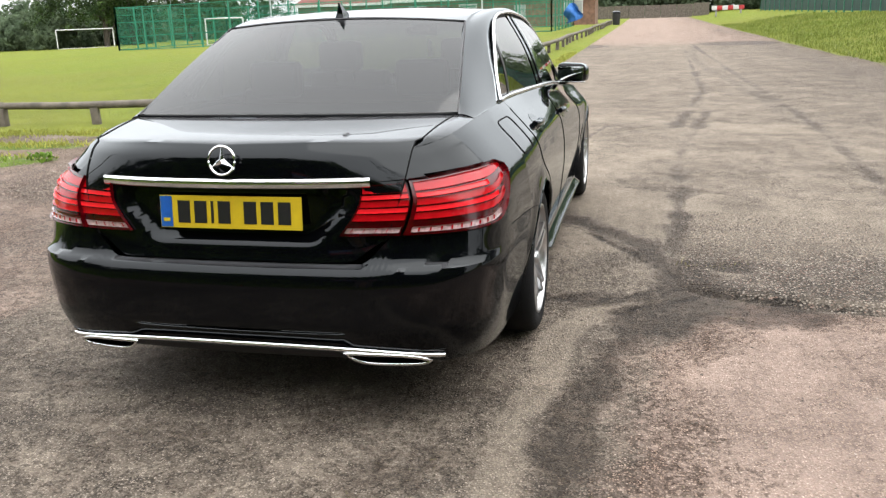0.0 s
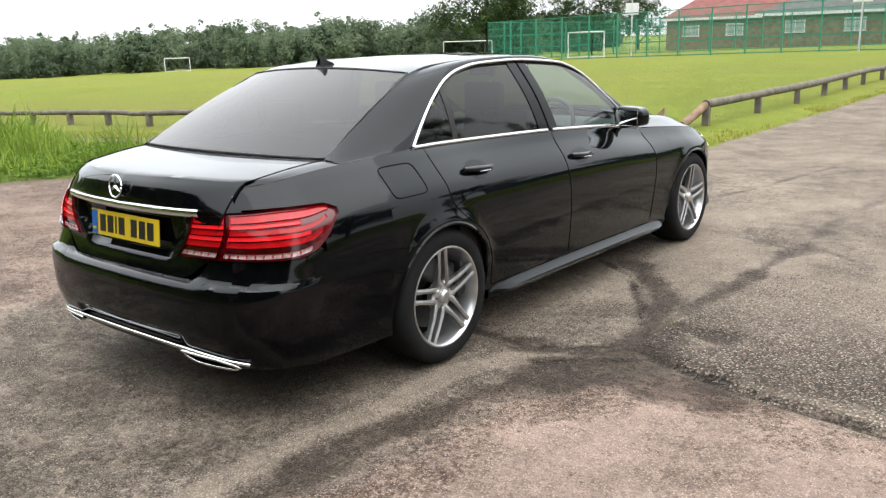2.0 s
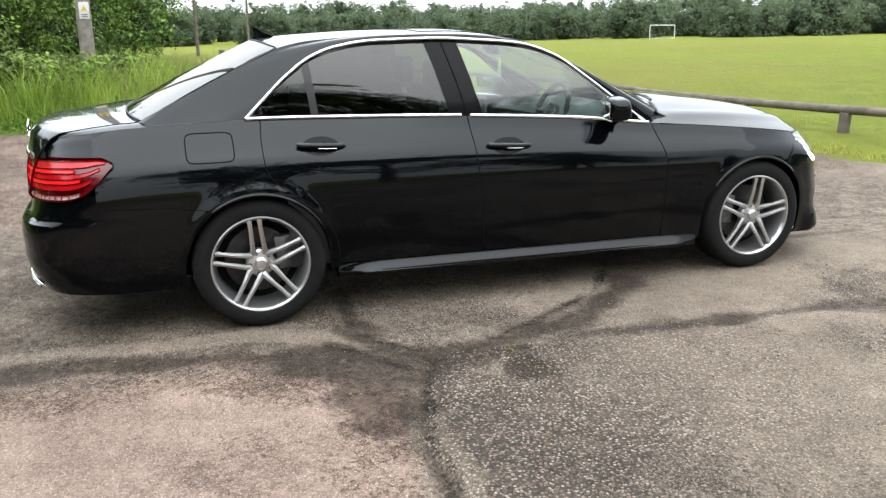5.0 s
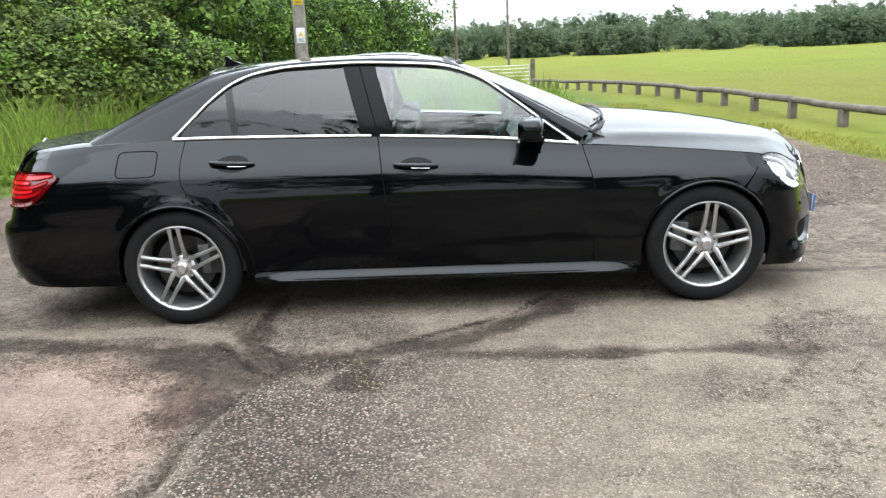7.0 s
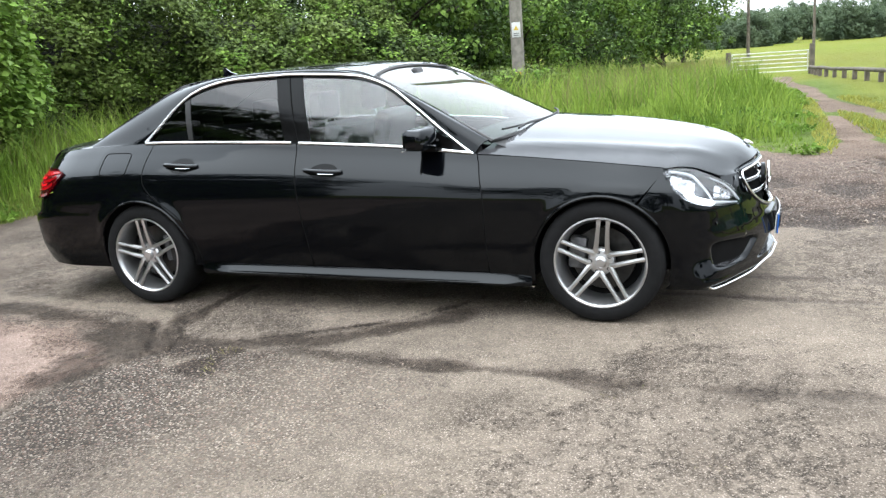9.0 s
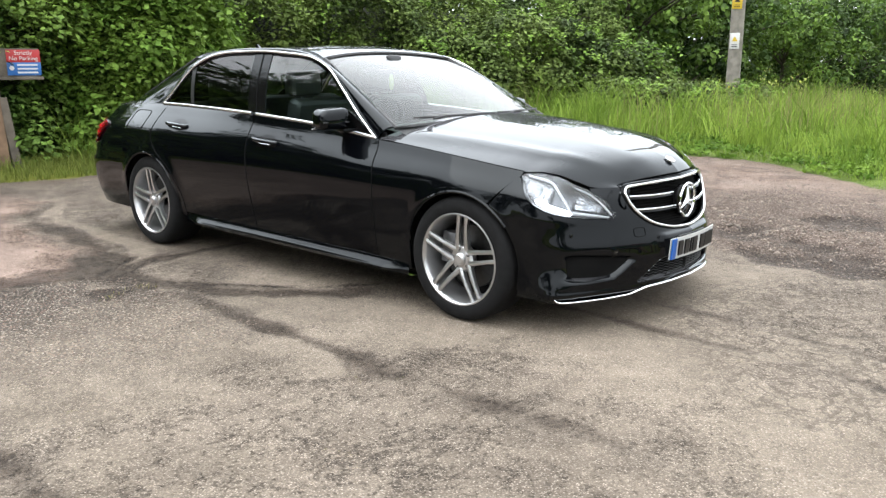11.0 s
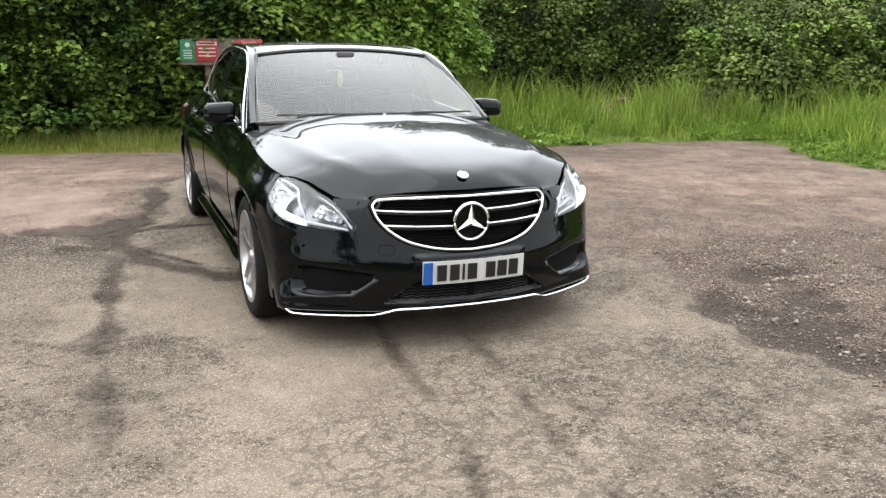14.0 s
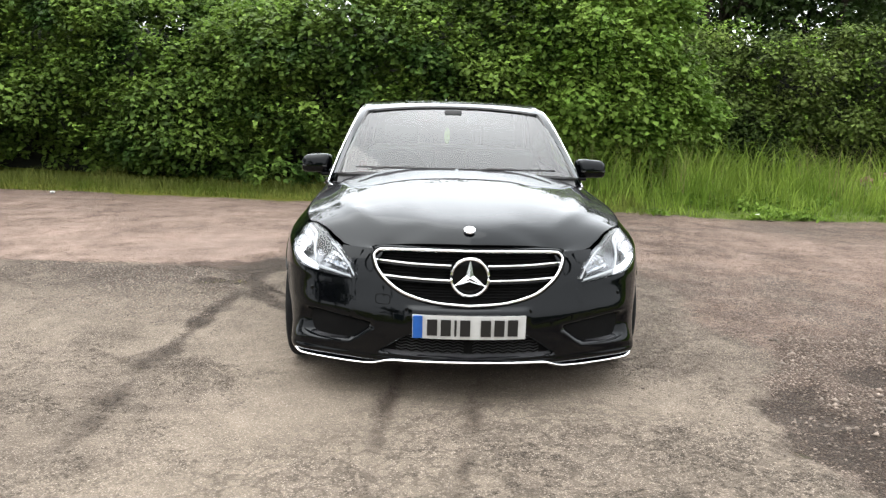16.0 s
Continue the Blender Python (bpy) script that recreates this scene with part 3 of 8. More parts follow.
def ground_material():
    m = bpy.data.materials.new("worn_tarmac_and_grass")
    m.use_nodes = True
    nt = m.node_tree
    b = nt.nodes["Principled BSDF"]
    co = nt.nodes.new("ShaderNodeTexCoord")
    L = nt.links.new

    def noise_tex(scale, detail=5, rough=0.55):
        n = nt.nodes.new("ShaderNodeTexNoise")
        n.inputs["Scale"].default_value, n.inputs["Detail"].default_value, n.inputs["Roughness"].default_value = scale, detail, rough
        L(co.outputs["Object"], n.inputs["Vector"])
        return n.outputs["Fac"]

    def remap(v, a, c, lo=0.0, hi=1.0):
        n = nt.nodes.new("ShaderNodeMapRange")
        n.inputs["From Min"].default_value, n.inputs["From Max"].default_value = a, c
        n.inputs["To Min"].default_value, n.inputs["To Max"].default_value = lo, hi
        L(v, n.inputs["Value"])
        return n.outputs["Result"]

    def mix(f, a, c, how="MIX"):
        n = nt.nodes.new("ShaderNodeMix")
        n.data_type, n.blend_type = "RGBA", how
        for sock, v in (("Factor", f), ("A", a), ("B", c)):
            if isinstance(v, (tuple, float)):
                n.inputs[sock].default_value = (*v, 1) if isinstance(v, tuple) else v
            else:
                L(v, n.inputs[sock])
        return n.outputs["Result"]

    def math_(op, a, c):
        n = nt.nodes.new("ShaderNodeMath")
        n.operation = op
        for i, v in enumerate((a, c)):
            if isinstance(v, float):
                n.inputs[i].default_value = v
            else:
                L(v, n.inputs[i])
        return n.outputs[0]

    def attr(k):
        n = nt.nodes.new("ShaderNodeAttribute")
        n.attribute_name = k
        return n.outputs["Fac"]

    def chips(scale):
        n = nt.nodes.new("ShaderNodeTexVoronoi")
        n.inputs["Scale"].default_value = scale
        L(co.outputs["Object"], n.inputs["Vector"])
        sp = nt.nodes.new("ShaderNodeSeparateColor")
        L(n.outputs["Color"], sp.inputs[0])
        return n.outputs["Distance"], sp.outputs[0], sp.outputs[1]

    large, mid, fine = noise_tex(0.9, 6), noise_tex(5.0, 6, 0.65), noise_tex(60, 4)
    d1, r1, q1 = chips(120)
    d2, r2, q2 = chips(72)
    d3, r3, _ = chips(30)
    grit = math_("ADD", math_("MULTIPLY", noise_tex(3.1, 7, 0.68), 1.0), math_("MULTIPLY", noise_tex(19, 6, 0.75), 1.0))
    grit = math_("ADD", grit, math_("MULTIPLY", r1, 0.30))

    def ragged(k, lo, hi, push=1.0, rough=1.0):
        """A field with its edge broken up by fine noise."""
        return remap(math_("ADD", math_("MULTIPLY", attr(k), push), math_("MULTIPLY", math_("SUBTRACT", grit, 1.15), rough)), lo, hi)

    pink = ragged("pink", 0.15, 0.75)
    silt = ragged("silt", 0.30, 0.62, 1.0, 0.8)
    # dust that has filled the surface: smooth, pale, faintly mottled
    dust_or_sheen = mix(remap(large, 0.35, 0.65), (0.110, 0.090, 0.072), (0.150, 0.124, 0.100))
    dust_or_sheen = mix(remap(mid, 0.38, 0.66), dust_or_sheen, (0.182, 0.150, 0.119))
    dust_or_sheen = mix(pink, dust_or_sheen, mix(remap(mid, 0.34, 0.68), (0.190, 0.140, 0.116), (0.275, 0.212, 0.180)))
    dust_or_sheen = mix(math_("MULTIPLY", silt, 0.8), dust_or_sheen, mix(pink, mix(fine, (0.186, 0.155, 0.122), (0.246, 0.206, 0.163)), mix(fine, (0.210, 0.160, 0.137), (0.272, 0.210, 0.182))))
    dust_or_sheen = mix(1.0, dust_or_sheen, mix(remap(noise_tex(85, 5, 0.8), 0.36, 0.64), (0.80, 0.80, 0.79), (1.18, 1.18, 1.17)), "MULTIPLY")
    grain = math_("MULTIPLY", remap(r1, 0.42, 0.50), remap(d1, 0.30, 0.46, 1.0, 0.0))
    dust_or_sheen = mix(math_("MULTIPLY", grain, 0.70), dust_or_sheen, mix(q1, (0.050, 0.042, 0.036), (0.340, 0.300, 0.258)))
    # bare aggregate: pale and dark stones in a dark bed
    stone = mix(remap(r2, 0.05, 0.95), (0.074, 0.062, 0.052), (0.345, 0.300, 0.252))
    stone = mix(math_("MULTIPLY", remap(q2, 0.66, 0.72), 0.8), stone, (0.176, 0.112, 0.088))
    stone = mix(math_("MULTIPLY", pink, 0.55), stone, (0.255, 0.178, 0.146))
    bed = mix(remap(mid, 0.3, 0.7), (0.040, 0.034, 0.029), (0.078, 0.066, 0.056))
    coarse = mix(remap(d2, 0.36, 0.50, 1.0, 0.0), bed, stone)
    small = mix(remap(d1, 0.34, 0.52, 1.0, 0.0), bed, mix(remap(r1, 0.1, 0.95), (0.088, 0.072, 0.058), (0.350, 0.294, 0.242)))
    small = mix(math_("MULTIPLY", pink, 0.5), small, mix(1.0, small, (1.30, 0.93, 0.80), "MULTIPLY"))
    bare = math_("ADD", attr("gravel"), math_("MULTIPLY", math_("SUBTRACT", noise_tex(2.4, 8, 0.72), 0.5), 1.3))
    bare = math_("ADD", bare, math_("ADD", math_("MULTIPLY", math_("SUBTRACT", noise_tex(21, 6, 0.78), 0.5), 1.5), math_("MULTIPLY", math_("SUBTRACT", r2, 0.5), 0.34)))
    bare = remap(bare, 0.30, 0.66)
    bare = math_("MULTIPLY", bare, math_("SUBTRACT", 1.0, math_("MULTIPLY", silt, 0.6)))
    worn = mix(remap(math_("ADD", attr("gravel"), math_("MULTIPLY", math_("SUBTRACT", noise_tex(1.7, 5), 0.5), 0.8)), 0.40, 0.58), small, coarse)
    base = mix(math_("ADD", 0.36, math_("MULTIPLY", bare, 0.60)), dust_or_sheen, worn)
    # flecks where the dust has flaked away
    fleck = math_("MULTIPLY", remap(noise_tex(34, 6, 0.8), 0.58, 0.64), remap(noise_tex(4.4, 6, 0.7), 0.50, 0.60))
    base = mix(math_("MULTIPLY", fleck, 0.40), base, (0.060, 0.050, 0.042))
    specks = math_("MULTIPLY", remap(r3, 0.93, 0.95), remap(d3, 0.12, 0.18, 1.0, 0.0))
    base = mix(math_("MULTIPLY", specks, 0.5), base, (0.330, 0.300, 0.262))
    base = mix(1.0, base, mix(remap(noise_tex(1.4, 8, 0.75), 0.34, 0.66), (0.84, 0.83, 0.82), (1.38, 1.375, 1.37)), "MULTIPLY")
    st = mix(remap(r2, 0.2, 0.95), (0.130, 0.098, 0.078), (0.345, 0.280, 0.232))
    st = mix(remap(d2, 0.36, 0.52), st, (0.068, 0.051, 0.041))
    base = mix(math_("MULTIPLY", ragged("stones", 0.30, 0.75), 0.85), base, st)
    # wet ground and that painted shade: the same stones, darkened, under a film of dark mud
    dm = math_("MULTIPLY", ragged("damp_shade", 0.40, 0.74, 1.0, 1.05), 0.92)
    wet = mix(1.0, base, (0.46, 0.43, 0.41), "MULTIPLY")
    wet = mix(remap(noise_tex(13, 6, 0.72), 0.40, 0.62, 0.10, 0.80), wet, mix(remap(fine, 0.3, 0.7), (0.034, 0.027, 0.022), (0.062, 0.050, 0.041)))
    base = mix(dm, base, wet)
    # open cracks with crumbled edges
    wander = math_("MULTIPLY", math_("SUBTRACT", math_("ADD", noise_tex(7, 6, 0.7), math_("MULTIPLY", fine, 0.5)), 0.75), 0.16)
    gapv = remap(math_("ADD", attr("crack"), wander), 0.002, 0.018, 1.0, 0.0)
    gapv = math_("MULTIPLY", gapv, remap(noise_tex(4.3, 5, 0.6), 0.42, 0.60, 0.15, 1.0))
    base = mix(math_("MULTIPLY", gapv, 0.85), base, (0.017, 0.014, 0.012))
    # crazed patches: a net of fine dark cracks
    ce = nt.nodes.new("ShaderNodeTexVoronoi")
    ce.feature = "DISTANCE_TO_EDGE"
    ce.inputs["Scale"].default_value = 9.5
    wv = nt.nodes.new("ShaderNodeMix")
    wv.data_type = "VECTOR"
    wv.inputs["Factor"].default_value = 0.22
    nz = nt.nodes.new("ShaderNodeTexNoise")
    nz.inputs["Scale"].default_value = 9
    L(co.outputs["Object"], nz.inputs["Vector"])
    L(co.outputs["Object"], wv.inputs["A"])
    L(nz.outputs["Color"], wv.inputs["B"])
    L(wv.outputs["Result"], ce.inputs["Vector"])
    net = math_("MULTIPLY", remap(math_("ADD", ce.outputs["Distance"], math_("MULTIPLY", math_("SUBTRACT", grit, 1.3), 0.22)), 0.01, 0.07, 1.0, 0.0), ragged("craze", 0.35, 0.7))
    base = mix(math_("MULTIPLY", net, 0.44), base, (0.043, 0.036, 0.029))
    base = mix(math_("MULTIPLY", attr("mud"), 0.55), base, (0.104, 0.075, 0.052))
    # mown grass
    turf = mix(remap(noise_tex(0.16, 5), 0.36, 0.64), (0.082, 0.120, 0.008), (0.162, 0.180, 0.015))
    turf = mix(remap(noise_tex(2.2, 6, 0.7), 0.36, 0.66), turf, (0.070, 0.104, 0.016))
    turf = mix(math_("MULTIPLY", remap(noise_tex(0.55, 8, 0.75), 0.46, 0.62), 0.7), turf, (0.150, 0.145, 0.026))
    turf = mix(remap(noise_tex(36, 4), 0.30, 0.70), turf, (0.134, 0.164, 0.017))
    turf = mix(math_("MULTIPLY", remap(noise_tex(0.045, 6, 0.65), 0.42, 0.62), 0.55), turf, (0.135, 0.128, 0.026))
    turf = mix(attr("wild"), turf, mix(remap(mid, 0.3, 0.7), (0.050, 0.080, 0.012), (0.110, 0.150, 0.026)))
    base = mix(ragged("grass", 0.30, 0.70), base, turf)
    L(base, b.inputs["Base Color"])
    rough = remap(attr("damp_shade"), 0.0, 1.0, 0.88, 0.62)
    L(rough, b.inputs["Roughness"])
    b.inputs["Specular IOR Level"].default_value = 0.12
    proud = math_("ADD", 0.55, math_("MULTIPLY", bare, 0.45))
    h = math_("ADD", math_("MULTIPLY", math_("MULTIPLY", d1, -0.9), proud), math_("MULTIPLY", math_("MULTIPLY", d2, -1.3), math_("ADD", bare, attr("stones"))))
    h = math_("ADD", h, math_("MULTIPLY", noise_tex(90, 4, 0.7), 0.35))
    h = math_("ADD", h, math_("MULTIPLY", mid, 0.6))
    h = math_("ADD", h, math_("MULTIPLY", gapv, -1.8))
    bp = nt.nodes.new("ShaderNodeBump")
    bp.inputs["Strength"].default_value, bp.inputs["Distance"].default_value = 1.0, 0.014
    L(h, bp.inputs["Height"])
    L(bp.outputs["Normal"], b.inputs["Normal"])
    return m


tagged(part("ground", ground_me, ground_material()), "worn patchy tarmac yard and road beside mown grass", "ground", kind="structure")


# ---- the saloon car: x to its right, y ahead, wheels on z = 0 ----
AXLE = 1.452            # half the wheelbase
ARCH = 0.354            # radius of the wheel arches
HUB_Z = 0.327

plan_half = curve([-2.6, -2.0, -1.45, -0.9, -0.2, 0.8, 1.45, 1.85, 2.4], [0.915, 0.92, 0.932, 0.922, 0.917, 0.917, 0.926, 0.92, 0.905])
front_tuck = curve([0.10, 0.18, 0.25, 0.35, 0.50, 0.62, 0.74, 0.82, 0.865, 0.93, 1.00, 1.06],
                   [0.085, 0.040, 0.026, 0.020, 0.010, 0.0, 0.003, 0.010, 0.022, 0.052, 0.092, 0.15])
side_tuck = curve([0.10, 0.18, 0.25, 0.35, 0.48, 0.58, 0.66, 0.74, 0.80, 0.86, 0.91, 0.95, 1.00, 1.06],
                  [0.085, 0.062, 0.048, 0.030, 0.012, 0.002, 0.001, 0.007, 0.018, 0.043, 0.073, 0.097, 0.118, 0.17])
shoulder = curve([0.84, 0.92, 0.97, 1.00, 1.06], [0.0, 0.026, 0.048, 0.066, 0.080])
belt = curve([-2.5, -2.3, -2.0, -1.45, -0.95, -0.46, -0.03, 0.34, 0.78, 1.2, 1.5, 1.77, 2.0],
             [0.930, 0.965, 1.000, 1.018, 1.008, 0.995, 0.972, 0.946, 0.898, 0.862, 0.832, 0.795, 0.74])
front_tip = curve([0.12, 0.18, 0.25, 0.35, 0.42, 0.50, 0.58, 0.65, 0.72, 0.80], [2.22, 2.275, 2.300, 2.302, 2.294, 2.274, 2.253, 2.235, 2.218, 2.165])
rear_tip = curve([0.16, 0.22, 0.30, 0.40, 0.50, 0.585, 0.60, 0.70, 0.86, 0.95, 0.985, 1.02],
                 [-2.42, -2.50, -2.55, -2.575, -2.575, -2.562, -2.53, -2.515, -2.52, -2.51, -2.48, -2.42])
U = np.linspace(0, 1, 400)
k8 = np.linspace(0, 1, 8)
nose_x = curve(k8, [0, 0.25, 0.50, 0.72, 0.885, 0.96, 0.988, 1.0])
nose_d = curve(k8, [0, -0.024, -0.096, -0.198, -0.303, -0.42, -0.56, -0.80])
tail_x = curve(k8, [0, 0.26, 0.50, 0.69, 0.83, 0.93, 0.978, 1.0])
tail_square = curve(k8, [0, 0.004, 0.016, 0.042, 0.092, 0.19, 0.36, 0.72])
tail_round = curve(k8, [0, 0.012, 0.046, 0.104, 0.178, 0.272, 0.425, 0.72])


def tail_d(u, z):
    """How far the rear skin has swept forward at u: square low down, rounder at the boot's lip."""
    w = ease(0.55, 1.02, z)
    return tail_square(u) * (1 - w) + tail_round(u) * w


def tail_inverse(d, z):
    d, z = np.broadcast_arrays(np.asarray(d, float), np.asarray(z, float))
    lo, hi = np.zeros(d.shape), np.ones(d.shape)
    for _ in range(22):
        mid = (lo + hi) / 2
        less = tail_d(mid, z) < d
        lo, hi = np.where(less, mid, lo), np.where(less, hi, mid)
    return (lo + hi) / 2


def base_x(y, z):
    zb = belt(y)
    zz = z + (1.0 - zb) * ease(0.45, 1.0, (z - 0.35) / np.maximum(zb - 0.35, 0.05))
    ahead, behind = ease(0.70, 1.65, y), ease(-0.20, -1.30, y)
    x = plan_half(y) - side_tuck(zz) * (1 - ahead) - front_tuck(zz) * ahead - shoulder(zz) * behind
    # flared lips round both wheel arches
    for c in (-AXLE, AXLE):
        r = np.hypot(y - c, z - HUB_Z)
        x = x + (0.014 if c < 0 else 0.008) * np.exp(-((r - ARCH - 0.008) / 0.040) ** 2) * ease(0.34, 0.52, z)
    return x


def half_width(y, z):
    """Half the body's width at y and height z, rounded off at both ends."""
    y, z = np.asarray(y, float), np.asarray(z, float)
    f = np.interp(front_tip(z) - y, -nose_d(U), nose_x(U))
    r = tail_x(tail_inverse(y - rear_tip(z), z))
    return base_x(y, z) * f * r


def nose(u, z, out=0.0):
    y = front_tip(z) + nose_d(u)
    splitter = 1 + 0.066 * ease(0.36, 0.19, z) * ease(0.30, 0.53, u) * ease(0.77, 0.57, u)
    return np.stack(np.broadcast_arrays(base_x(y, z) * nose_x(u) * splitter, y + out, z), -1)


def tail(u, z, out=0.0):
    y = rear_tip(z) + tail_d(u, z)
    return np.stack(np.broadcast_arrays(base_x(y, z) * tail_x(u), y - out, z), -1)


def nose_u(y, z):
    return np.interp(front_tip(z) - y, -nose_d(U), U)


def tail_u(y, z):
    return tail_inverse(y - rear_tip(z), z)


def nose_at(x, z, out=0.0):
    """The point of the front skin at x and height z."""
    x, z = np.asarray(x, float), np.asarray(z, float)
    u = np.interp(np.abs(x) / base_x(2.0, z), nose_x(U), U)
    P = nose(u, z, out)
    P[..., 0] = x
    return P


def tail_at(x, z, out=0.0):
    x, z = np.asarray(x, float), np.asarray(z, float)
    u = np.interp(np.abs(x) / base_x(-2.2, z), tail_x(U), U)
    P = tail(u, z, out)
    P[..., 0] = x
    return P


def skin(y, z, out=0.0):
    return np.stack(np.broadcast_arrays(half_width(y, z) + out, y, z), -1)


def steps(n, fine=0.012):
    """Even steps from 0 to 1 with a close pair at both ends."""
    s = np.linspace(0, 1, n)
    return np.concatenate([[0, fine], s[1:-1], [1 - fine, 1]])


def side_panel(y_lo, y_hi, z_lo, z_hi, nu, nv):
    """A grid on the car's side between curved edges: y_lo(z), y_hi(z), z_lo(y), z_hi(y)."""
    s, t = np.meshgrid(steps(nu), steps(nv), indexing="ij")
    y = y_lo(0.6 + 0 * s) * (1 - s) + y_hi(0.6 + 0 * s) * s
    for _ in range(8):
        z = z_lo(y) * (1 - t) + z_hi(y) * t
        y = y_lo(z) * (1 - s) + y_hi(z) * s
    return skin(y, z)


def arch_z(y, centre, radius, low):
    d = radius ** 2 - (np.asarray(y) - centre) ** 2
    return np.where(d > 0, np.maximum(HUB_Z + np.sqrt(np.maximum(d, 0)), low), low)


GAP = 0.0028
SILL_Z = curve([-1.1, 1.08], [0.285, 0.252])
car = thing("saloon_car", "glossy black four-door saloon car parked on worn tarmac", "car")


def both(name, P, mat, parent=car, flip=False, rim=0.012, label="", hole=None):
    """The same panel on the car's right and left."""
    a = part(name, sheet(P, flip, rim, name, hole=hole), mat, parent, label)
    b = part(name, sheet(mirrored(P), not flip, rim, name, hole=hole), mat, parent, label)
    return a, b


# side panels
front_cut = lambda z: 0.785 + 0.05 * np.clip((0.9 - z) / 0.2, 0, 1) + 0.0 * z
mid_cut = lambda z: -0.328 + 0.035 * np.clip((0.99 - z) / 0.2, 0, 3.5) * 0.55
rear_edge = curve([0.2, 0.28, 0.40, 0.52, 0.60, 0.66, 0.72, 0.80, 0.90, 1.03],
                  [-1.045, -1.050, -1.064, -1.115, -1.180, -1.262, -1.345, -1.398, -1.405, -1.392])
top_of = lambda y: belt(y)
door_front = side_panel(lambda z: mid_cut(z) + GAP, lambda z: front_cut(z) - GAP, lambda y: SILL_Z(y), top_of, 40, 44)
door_rear = side_panel(lambda z: rear_edge(z) + GAP, lambda z: mid_cut(z) - GAP, lambda y: SILL_Z(y), top_of, 40, 44)
doors_front = both("front_door", door_front, PAINT)
doors_rear = both("rear_door", door_rear, PAINT)


def arch_stations(centre, y_from, y_to, n):
    a = centre - ARCH * np.cos(np.linspace(0.02, np.pi - 0.02, n))
    ys = np.concatenate([np.linspace(y_from, centre - ARCH - 0.004, 8), a, np.linspace(centre + ARCH + 0.004, y_to, 8)])
    ys = ys[(ys >= min(y_from, y_to)) & (ys <= max(y_from, y_to))]
    return np.unique(np.concatenate([ys, [y_from, y_to]]))


def strip_panel(ys, lo, hi, nv):
    t = steps(nv)
    Y = np.repeat(ys[:, None], len(t), 1)
    Z = lo(ys)[:, None] * (1 - t) + hi(ys)[:, None] * t
    return skin(Y, Z)


# front wing: behind the arch down to the sill, over it, and on to the headlamp
ys = arch_stations(AXLE, 0.835 + GAP, 1.765, 40)
wing = strip_panel(ys, lambda y: np.where(y > 1.60, np.maximum(arch_z(y, AXLE, ARCH, 0.2), 0.64 + (y - 1.64) * 1.1), arch_z(y, AXLE, ARCH, 0.215)), belt, 22)
wing[:, :, 1] += (-0.05 * np.clip((wing[:, :, 2] - 0.7) / 0.2, 0, 1)) * (1 - ease(0.84, 1.0, wing[:, :, 1]))
both("front_wing", wing, PAINT)
# rear quarter: from the door's edge over the arch to the lamp and the bumper's side
ys = arch_stations(-AXLE, -2.44, -1.40, 40)
lamp_top_y = curve([-2.6, -2.45, -2.3, -2.15, -2.09, -2.0], [0.862, 0.866, 0.880, 0.880, 0.860, 0.85])
rear_seam = curve([-2.6, -2.17, -1.9, -1.64, -1.3], [0.655, 0.655, 0.642, 0.616, 0.55])
quarter_low = lambda y: np.where(y < -2.17, lamp_top_y(y) + 0.004, np.maximum(arch_z(y, -AXLE, ARCH, 0.0), rear_seam(y)))
quarter = strip_panel(np.unique(np.concatenate([ys, [-2.1705, -2.1695, -1.66, -1.65, -1.64, -1.63]])), quarter_low, belt, 20)
# the wedge between the arch and the door's curved edge
wedge = side_panel(lambda z: -AXLE + np.sqrt(np.maximum(ARCH ** 2 - (z - HUB_Z) ** 2, 0.0)) * 1.0, lambda z: rear_edge(z) - GAP,
                   lambda y: 0.26 + 0 * y, lambda y: 0.685 + 0 * y, 6, 24)
wedge_top = side_panel(lambda z: -1.40 + 0 * z, lambda z: np.maximum(rear_edge(z) - GAP, -1.399), lambda y: 0.685 + 0 * y, lambda y: 1.018 + 0 * y, 6, 14)
both("rear_quarter", quarter, PAINT)
both("rear_arch_panel", wedge, PAINT, rim=0.006)
both("door_edge_panel", wedge_top, PAINT, rim=0.006)

# sill with its bright highlight ridge
ys = np.linspace(-1.06, 1.075, 30)
cross = [(-0.004, 1.0), (0.002, 0.96), (0.008, 0.76), (0.038, 0.52), (0.044, 0.42), (0.032, 0.2), (-0.02, 0.04), (-0.10, 0.0)]
sill_swell = ease(-1.06, -0.88, ys) * ease(1.075, 0.92, ys)
sill = np.stack([np.stack([half_width(ys, 0.24 + 0 * ys) + (o if o < 0 else o * sill_swell), ys, (SILL_Z(ys) - 0.006) * f + (SILL_Z(ys) - 0.088) * (1 - f)], -1) for o, f in cross], 1)
sills = both("side_sill", sill, PAINT, flip=True, rim=0)
ridge = np.stack([half_width(ys, 0.24 + 0 * ys) + 0.038 * sill_swell, ys, SILL_Z(ys) - 0.047], -1)
for ob, k in zip(sills, (1, -1)):
    part("sill_moulding", tube(ridge[3:-4] * np.array([k, 1, 1]), 0.0075 * np.sin(np.linspace(0.12, 3.02, 23)) ** 0.5, 8, 1.6), PAINT, ob)

# bonnet
nose_edge = curve([1.77, 1.82, 1.90, 1.98, 2.05, 2.11, 2.13], [0.792, 0.796, 0.782, 0.745, 0.714, 0.712, 0.715])
bonnet_mid = curve([0.7, 0.85, 1.0, 1.46, 1.8, 2.0, 2.10, 2.18, 2.215, 2.235], [1.037, 1.029, 1.014, 0.966, 0.913, 0.870, 0.840, 0.797, 0.764, 0.735])
bonnet_side_z = lambda y: np.where(y < 1.77, belt(y), nose_edge(y))


